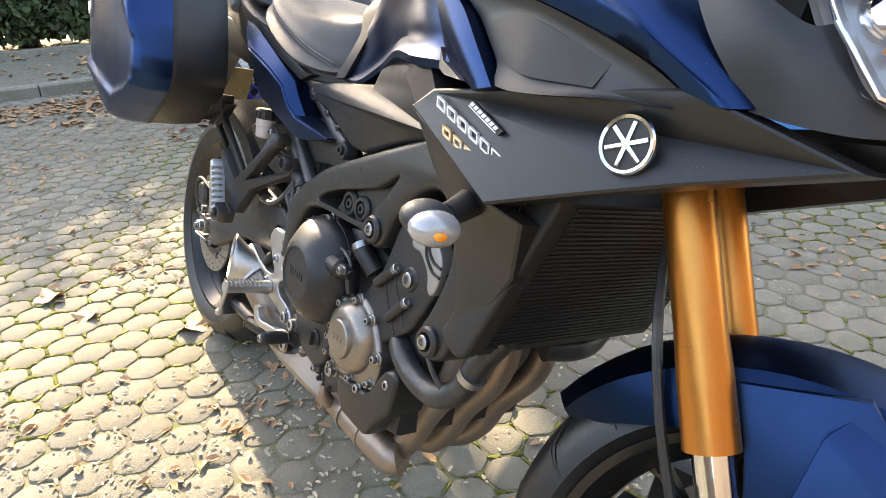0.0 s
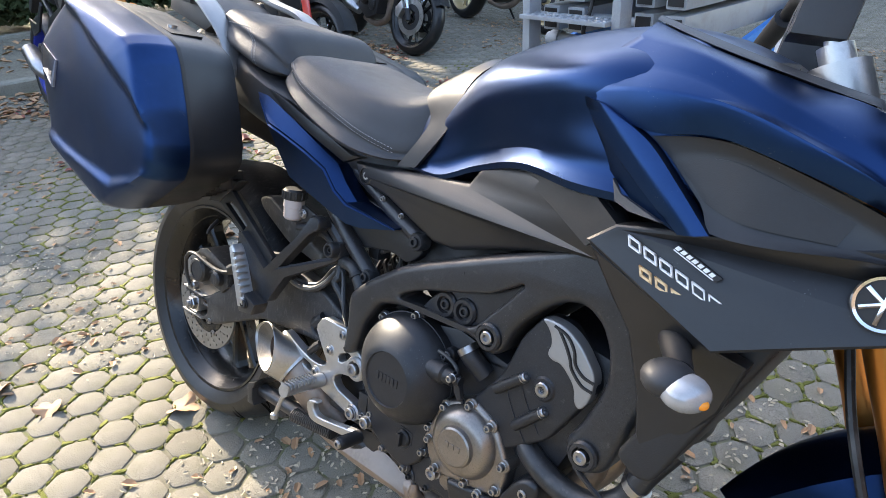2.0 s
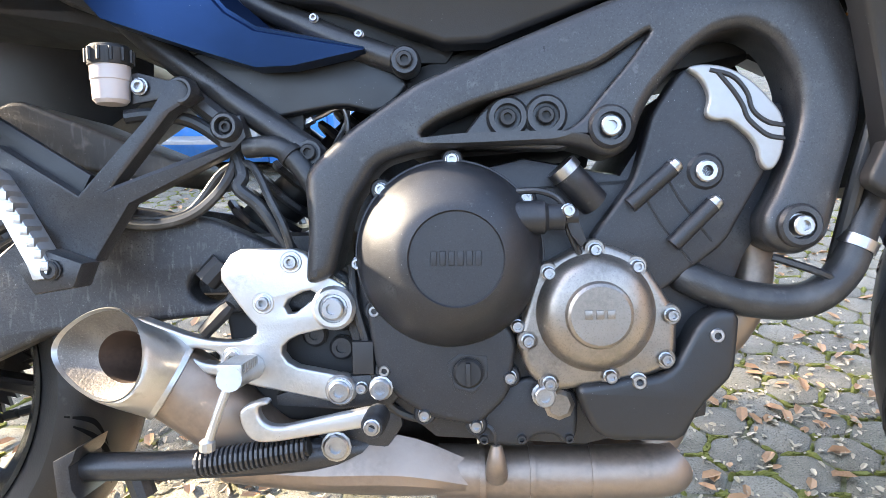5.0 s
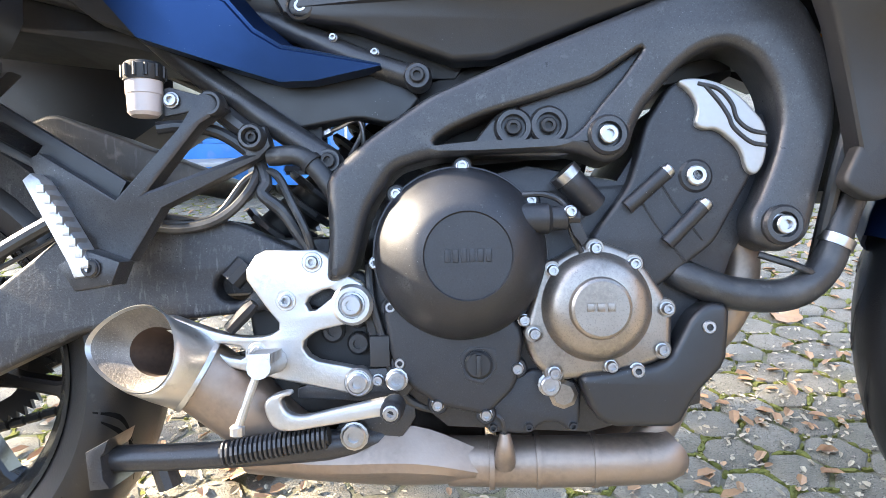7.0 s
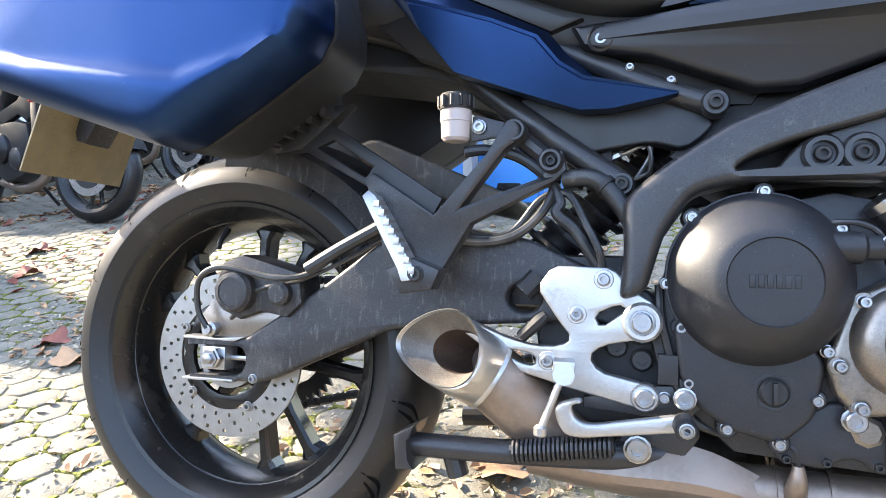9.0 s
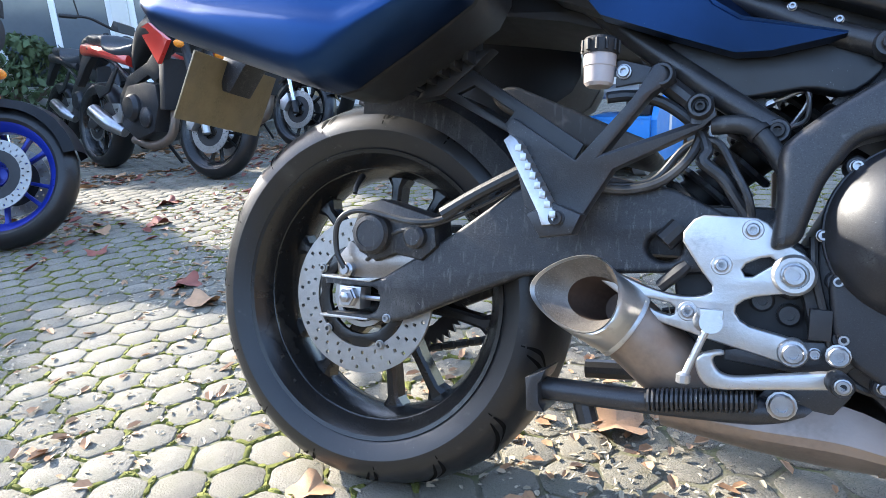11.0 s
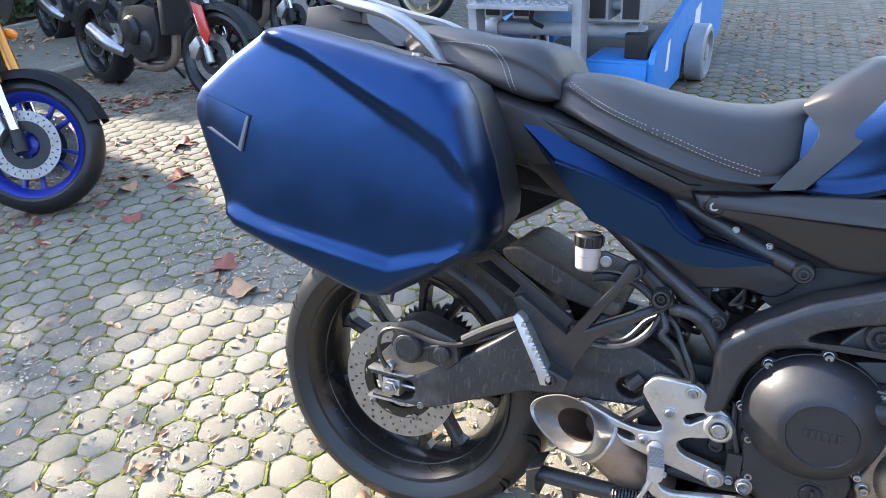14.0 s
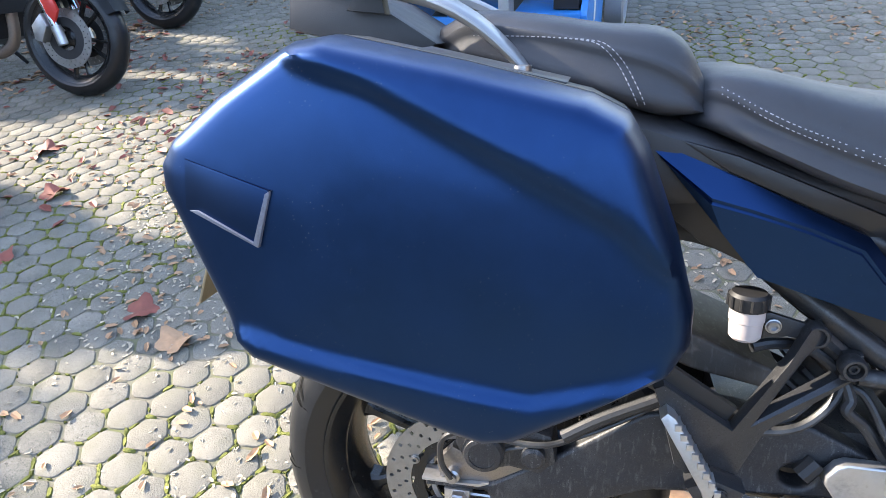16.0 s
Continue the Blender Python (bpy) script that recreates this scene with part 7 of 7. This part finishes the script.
# ---- other motorcycles ----
def parked_bike(label, m, rim_mat, accent, seat_red=False, tank_mat=None, fork_mat=None, steer_deg=12, lean=-9):
    """A naked motorcycle with its forward axis along x, standing on the ground at the rear wheel's foot."""
    B = m @ pose(0, 0, 0, lean, 0, 0)
    o = thing("parked_motorcycle", label, "motorcycle", B, "parked motorcycles")
    tank_mat, fork_mat = tank_mat or DEEP, fork_mat or DEEP
    st = Matrix.Translation((1.05, 0, 0.95)) @ Matrix.Rotation(radians(steer_deg), 4, Vector((-0.42, 0, 0.91))) @ Matrix.Translation((-1.05, 0, -0.95))
    for front in (False, True):
        c = (1.40, 0, 0.30) if front else (0, 0, 0.315)
        R, w, hb = (0.30, 0.06, 0.046) if front else (0.315, 0.085, 0.068)
        tr = (lambda b: (b.transform(st), b)[1]) if front else (lambda b: b)
        wl = part("front_wheel" if front else "rear_wheel", tr(lathe([(0.02, 0.06), (0.04, 0.05), (0.045, 0), (0.04, -0.05), (0.02, -0.06)], c, 20)), rim_mat, o)
        part("tyre", tr(lathe(tyre_profile(R, w, 0.226, hb), c, 56, closed=True)), RUBBER, wl)
        part("rim", tr(lathe([(0.231, hb + 0.006), (0.222, hb), (0.205, 0.03), (0.202, 0), (0.205, -0.03), (0.222, -hb), (0.231, -hb - 0.006), (0.22, -hb), (0.195, -0.02), (0.193, 0), (0.195, 0.02), (0.22, hb)], c, 56, closed=True)), rim_mat, wl)
        for i in range(10):
            part("spoke", tr(spokes(c, 0.03, 0.198, 1, 0.0, 0.013, 0.007, 0.012, twist=2 * math.pi * i / 10 + (0.09 if i % 2 else -0.09))), rim_mat, wl)
        for s in ((-1, 1) if front else (-1,)):
            part("brake_disc", tr(drilled_disc(c, 0.10 if front else 0.075, 0.148 if front else 0.12, s * 0.075, 0.005, 24, (1, 4))), DISC, wl)
            part("disc_carrier", tr(lathe([(0.105, 0.003), (0.105, -0.003), (0.06, -0.003), (0.06, 0.003)], (c[0], s * 0.075, c[2]), 24, closed=True)), DEEP, wl)
        grooves(wl, c, R, w, 15, DEEP, st if front else None)
    for s in (-1, 1):
        f = part("fork_tube", (lambda b: (b.transform(st), b)[1])(tube([(1.09, s * 0.10, 1.0), (1.29, s * 0.10, 0.55)], 0.027, 16)), fork_mat, o)
        part("slider", (lambda b: (b.transform(st), b)[1])(tube([(1.285, s * 0.10, 0.56), (1.39, s * 0.10, 0.31)], 0.021, 14)), CHROME, f)
        part("caliper", (lambda b: (b.transform(st), b)[1])(prism([(1.25, 0.36), (1.31, 0.42), (1.34, 0.36), (1.30, 0.28), (1.26, 0.29)], s * 0.10 - 0.03, s * 0.10 + 0.03, 0.008)), SILVER, f)
        part("fork_foot", (lambda b: (b.transform(st), b)[1])(tube([(1.37, s * 0.10, 0.36), (1.40, s * 0.10, 0.27)], 0.026, 12)), SILVER if accent is REDPAINT else DEEP, f)
    b = bmesh.new()
    prev = None
    for k in range(13):
        a = radians(25 + 115 * k / 12)
        rr = [b.verts.new((1.40 + (0.325 + dr) * math.cos(a), y, 0.30 + (0.325 + dr) * math.sin(a))) for y, dr in ((-0.078, -0.04), (-0.06, 0), (0, 0.012), (0.06, 0), (0.078, -0.04))]
        if prev:
            for i in range(4):
                b.faces.new((prev[i], prev[i + 1], rr[i + 1], rr[i]))
        prev = rr
    bmesh.ops.solidify(b, geom=b.faces[:], thickness=0.004)
    b.transform(st)
    gd = part("front_mudguard", b, BLACK, o)
    if accent:
        for s in (-1, 1):
            part("fork_guard", (lambda q: (q.transform(st), q)[1])(prism([(1.28, 0.62), (1.36, 0.60), (1.43, 0.44), (1.40, 0.38), (1.36, 0.42)], s * 0.13 - 0.008, s * 0.13 + 0.008, 0.004)), accent, gd)
    part("engine", prism([(0.52, 0.30), (0.50, 0.45), (0.60, 0.58), (0.82, 0.60), (0.95, 0.58), (0.98, 0.45), (0.92, 0.28), (0.70, 0.22)], -0.15, 0.15, 0.02), ENGINE, o)
    part("engine_cover", lathe([(0.095, 0.14), (0.092, 0.17), (0.07, 0.195), (0.0, 0.2)], (0.68, 0, 0.43), 30), ENGINE, o)
    part("engine_cover", lathe([(0.07, 0.14), (0.066, 0.165), (0.04, 0.18), (0.0, 0.18)], (0.84, 0, 0.37), 26), DIRTY, o)
    part("radiator", box(1.00, 1.06, -0.15, 0.15, 0.42, 0.74, 0.01), DEEP, o)
    part("frame_spar", prism([(0.48, 0.50), (0.60, 0.64), (0.85, 0.72), (1.04, 0.86), (1.12, 0.84), (1.0, 0.62), (0.94, 0.60), (0.86, 0.64), (0.66, 0.57), (0.58, 0.40), (0.50, 0.38)], -0.145, -0.10, 0.008), FRAME, o)
    part("swingarm", prism([(-0.05, 0.34), (0.05, 0.35), (0.25, 0.47), (0.50, 0.46), (0.54, 0.38), (0.25, 0.37), (0.05, 0.285), (-0.05, 0.285)], -0.12, -0.09, 0.006), DEEP, o)
    part("swingarm_far", prism([(-0.05, 0.34), (0.05, 0.35), (0.25, 0.47), (0.50, 0.46), (0.54, 0.38), (0.25, 0.37), (0.05, 0.285), (-0.05, 0.285)], 0.09, 0.12, 0.006), DEEP, o)
    part("silencer", tube([(0.50, -0.12, 0.27), (0.36, -0.17, 0.33), (0.18, -0.18, 0.41)], [0.04, 0.055, 0.05], 16), STEEL, o)
    part("exhaust_pipe", tube([(0.55, -0.08, 0.22), (0.80, -0.08, 0.19), (0.98, -0.06, 0.26), (1.02, -0.05, 0.45)], 0.03, 12), PIPE, o)
    part("peg_bracket", prism([(0.40, 0.46), (0.50, 0.46), (0.54, 0.38), (0.52, 0.33), (0.44, 0.33), (0.38, 0.37), (0.45, 0.39)], -0.16, -0.145, 0.004, holes=[[(0.44, 0.42), (0.48, 0.43), (0.48, 0.40)]]), SILVER, o)
    part("hanger", prism([(0.12, 0.60), (0.30, 0.58), (0.45, 0.72), (0.48, 0.70), (0.34, 0.54), (0.20, 0.50)], -0.15, -0.135, 0.004), FRAME, o)
    part("subframe", tube([(0.55, -0.10, 0.62), (0.30, -0.10, 0.76), (-0.05, -0.09, 0.86)], 0.016, 10), FRAME, o)
    part("subframe_far", tube([(0.55, 0.10, 0.62), (0.30, 0.10, 0.76), (-0.05, 0.09, 0.86)], 0.016, 10), FRAME, o)
    part("fuel_tank", loft([[(x, 0, zt), (x, -w * 0.7, zt - 0.02), (x, -w, zt - 0.09), (x, -w * 0.8, zt - 0.18), (x, 0, zt - 0.2)] for x, zt, w in ((0.56, 0.86, 0.09), (0.66, 0.95, 0.13), (0.80, 1.02, 0.17), (0.95, 1.03, 0.18), (1.06, 0.98, 0.14))], 5, 4, mirror=True), tank_mat, o)
    part("tank_shroud", shell([(0.80, -0.17, 0.93), (0.98, -0.20, 0.95), (1.16, -0.18, 0.84), (1.06, -0.19, 0.70), (0.95, -0.17, 0.78)], 0.03, 0.006), accent or tank_mat, o)
    part("seat", loft([[(x, 0, zt), (x, -w * 0.8, zt - 0.008), (x, -w, zt - 0.04), (x, -w * 0.7, zt - 0.09), (x, 0, zt - 0.09)] for x, zt, w in ((-0.10, 0.97, 0.07), (0.10, 0.95, 0.12), (0.22, 0.94, 0.13), (0.26, 0.88, 0.14), (0.42, 0.85, 0.14), (0.55, 0.87, 0.09))], 5, 4, mirror=True), SEAT, o)
    part("tail_unit", loft([[(x, 0, zt), (x, -w, zt - 0.02), (x, -w, zt - 0.08), (x, 0, zt - 0.10)] for x, zt, w in ((-0.28, 0.92, 0.04), (0.0, 0.90, 0.10), (0.3, 0.85, 0.13), (0.52, 0.80, 0.10))], 4, 3, mirror=True), accent if seat_red else tank_mat, o)
    part("rear_mudguard", prism([(-0.42, 0.62), (-0.28, 0.84), (-0.10, 0.84), (-0.24, 0.74), (-0.38, 0.60)], -0.03, 0.03, 0.008), DEEP, o)
    part("headlight", (lambda q: (q.transform(st), q)[1])(lathe([(0.0, -0.10), (0.06, -0.08), (0.085, 0.0), (0.08, 0.02), (0.0, 0.03)], (1.24, 0, 0.92), 24, axis="x")), GREYPL, o)
    part("dash", (lambda q: (q.transform(st), q)[1])(prism([(1.12, 1.04), (1.16, 1.12), (1.22, 1.10), (1.24, 1.02)], -0.09, 0.09, 0.012)), DEEP, o)
    hb = part("handlebar", (lambda q: (q.transform(st), q)[1])(tube([(0.96, -0.40, 1.08), (1.02, -0.22, 1.11), (1.08, 0, 1.06), (1.02, 0.22, 1.11), (0.96, 0.40, 1.08)], 0.012, 10)), DEEP, o)
    for s in (-1, 1):
        part("grip", (lambda q: (q.transform(st), q)[1])(tube([(0.945, s * 0.44, 1.075), (0.985, s * 0.31, 1.095)], 0.018, 10)), DEEP, hb)
        part("mirror", (lambda q: (q.transform(st), q)[1])(tube([(1.0, s * 0.30, 1.11), (0.99, s * 0.36, 1.25), (0.99, s * 0.39, 1.27)], [0.006, 0.006, 0.03], 8)), DEEP, hb)
        part("indicator", (lambda q: (q.transform(st), q)[1])(ellipsoid((1.20, s * 0.17, 0.80), 0.03, 0.035, 0.025, 12)), AMBER, o)
    part("far_stand", tube([(0.55, 0.12, 0.25), (0.50, 0.30, 0.06)], 0.012, 8), FRAME, o)
    return o


parked_bike("black naked motorcycle with bright blue rims and gold fork", pose(-3.74, 0.74, 0, 0, 0, -4), BLUERIM, None, fork_mat=GOLD, tank_mat=GREYPL, steer_deg=38)
parked_bike("black naked motorcycle with red fork guards and seat tail", pose(-4.03, 2.40, 0, 0, 0, -10), RIMBLACK, REDPAINT, seat_red=True, steer_deg=14)
parked_bike("black naked motorcycle parked behind the red one", pose(-4.30, 3.75, 0, 0, 0, -16), RIMBLACK, None, steer_deg=18)
GOLDRIM = mat("pale_gold_rim", (0.55, 0.44, 0.26), 0.35, 0.6, 0.1, 10)
REDRIM = mat("orange_red_rim", (0.75, 0.10, 0.04), 0.35, 0.1, 0.1, 10)
parked_bike("black motorcycle with pale gold rims", pose(-3.95, 5.1, 0, 0, 0, -14), GOLDRIM, None, steer_deg=16)
parked_bike("dark motorcycle with orange-red rims", pose(-3.7, 6.6, 0, 0, 0, -12), REDRIM, None, steer_deg=14)

parked_bike("dark motorcycle standing at the back of the row", pose(-6.0, 3.4, 0, 0, 0, -12), RIMBLACK, None, steer_deg=14)
parked_bike("dark motorcycle with a red tank at the back of the row", pose(-5.9, 4.7, 0, 0, 0, -12), RIMBLACK, None, tank_mat=REDPAINT, steer_deg=14)

# ---- scissor lift ----
lift = thing("scissor_lift", "blue and grey scissor lift parked on the pavers", "scissor lift", pose(-0.04, 2.52, 0, 0, 0, -3))
side = [(0.0, 0.10), (0.10, 0.07), (0.30, 0.07), (0.62, 0.07), (0.66, 0.26), (1.06, 0.26), (1.10, 0.07), (1.75, 0.07), (1.85, 0.12), (1.85, 0.62), (1.3, 0.62), (0.05, 0.36), (0.0, 0.30)]


def yz_prism(poly, x0, x1, bevel=0.004):
    """As prism, with the outline in y, z."""
    b = prism(poly, x0, x1, bevel)
    b.transform(Matrix(((0, 1, 0, 0), (1, 0, 0, 0), (0, 0, 1, 0), (0, 0, 0, 1))))
    return b


for x in (-0.03, -1.0):
    part("side_panel", yz_prism(side, x, x + 0.03), LIFTBLUE, lift, "scuffed blue side panel")
part("warning_label", yz_prism([(0.25, 0.20), (0.30, 0.20), (0.32, 0.36), (0.27, 0.35)], 0.0005, 0.003, 0), WHITE, lift)
part("warning_label", yz_prism([(0.9, 0.20), (1.05, 0.20), (1.05, 0.42), (0.9, 0.40)], 0.0005, 0.003, 0), WHITE, lift)
part("end_plate", prism([(-0.34, 0.07), (-0.03, 0.07), (-0.03, 0.30), (-0.34, 0.30)], -0.02, 0.0, 0.004, holes=[[(-0.24, 0.12), (-0.12, 0.12), (-0.11, 0.145), (-0.12, 0.17), (-0.24, 0.17), (-0.25, 0.145)]]), LIFTBLUE, lift)
part("end_shelf", box(-0.34, -0.03, -0.02, 0.25, 0.30, 0.315, 0.002), LIFTBLUE, lift)
part("end_plate", box(-0.97, -0.36, 0.02, 0.04, 0.07, 0.28, 0.004), LIFTBLUE, lift)
part("floor_pan", box(-0.97, -0.03, 0.05, 1.8, 0.10, 0.13, 0.002), GREYPL, lift)
part("rubber_stop", box(-0.16, -0.04, 0.02, 0.14, 0.32, 0.44, 0.01), DEEP, lift)
for i, x in enumerate((-0.95, -0.78, -0.36, -0.19)):
    for j, z in enumerate((0.50, 0.66)):
        b = yz_prism([(0.02, z), (1.7, z), (1.7, z + 0.13), (0.02, z + 0.13)], x, x + 0.11, 0.006)
        # solid end: a dark plate just before it paints the shade of a hollow
        part("scissor_arm", b, LIFTGREY, lift, "grey square steel scissor arm")
        part("arm_mouth", prism([(x + 0.014, z + 0.014), (x + 0.096, z + 0.014), (x + 0.096, z + 0.116), (x + 0.014, z + 0.116)], 0.012, 0.018, 0), DEEP, lift)
for z in (0.43, 0.565, 0.725):
    part("cross_bar", tube([(-0.99, 0.12, z), (-0.08, 0.12, z)], 0.036 if z < 0.5 else 0.028, 16), LIFTGREY, lift)
for x in (-0.93, -0.14):
    part("bar_collar", tube([(x - 0.03, 0.12, 0.43), (x + 0.03, 0.12, 0.43)], 0.05, 16), LIFTGREY, lift)
stp = part("step_tread", box(-0.94, -0.38, -0.20, -0.04, 0.585, 0.605, 0.003), LIFTGREY, lift, "grey perforated step")
for i in range(12):
    for j in range(2):
        part("step_stud", lathe([(0.016, 0), (0.014, 0.006), (0.009, 0.006)], (-0.91 + i * 0.046, -0.16 + j * 0.07, 0.605), 8, axis="z"), LIFTGREY, stp)
for x in (-0.96, -0.38):
    part("step_leg", prism([(x, 0.12), (x + 0.05, 0.12), (x + 0.05, 0.70), (x + 0.025, 0.74), (x, 0.70)], -0.15, -0.05, 0.004), LIFTGREY, lift)
part("lower_step", box(-0.90, -0.38, -0.22, -0.08, 0.20, 0.22, 0.003), LIFTGREY, lift)
for x, y in ((0.02, 0.86), (-1.07, 0.86)):
    wh = part("wheel", lathe([(0.165, -0.045), (0.165, 0.045), (0.150, 0.055), (0.125, 0.055), (0.12, 0.03), (0.05, 0.025), (0.045, 0.05), (0.0, 0.05)] , (0, 0, 0), 36), LIFTGREY, lift)
    wh.data.transform(Matrix.Translation((x + 0.03, y, 0.165)) @ pose(0, 0, 0, 0, 0, 90))
for x in (-0.10, -0.92):
    wh = part("caster", lathe([(0.12, -0.03), (0.12, 0.03), (0.09, 0.04), (0.0, 0.03)], (0, 0, 0), 24), LIFTGREY, lift)
    wh.data.transform(Matrix.Translation((x, 0.14, 0.12)) @ pose(0, 0, 0, 0, 0, 90))
part("platform", box(-1.02, 0.02, -0.08, 2.0, 0.86, 0.98, 0.01), LIFTBLUE, lift)
for x in (-1.0, -0.02):
    for y in (-0.04, 0.95, 1.94):
        part("guard_post", tube([(x, y, 0.97), (x, y, 2.05)], 0.02, 10), LIFTBLUE, lift)
    for z in (1.5, 2.05):
        part("guard_rail", tube([(x, -0.04, z), (x, 1.94, z)], 0.02, 10), LIFTBLUE, lift)
for z in (1.5, 2.05):
    part("guard_rail", tube([(-1.0, -0.04, z), (-0.02, -0.04, z)], 0.02, 10), LIFTBLUE, lift)
part("hydraulic_hose", tube([(-0.66, 0.1, 0.75), (-0.64, 0.03, 0.62), (-0.67, 0.02, 0.50), (-0.62, 0.06, 0.45)], 0.012, 8), DEEP, lift)
part("battery_box", box(-0.70, -0.45, 0.06, 0.3, 0.14, 0.30, 0.01), LIFTBLUE, lift)
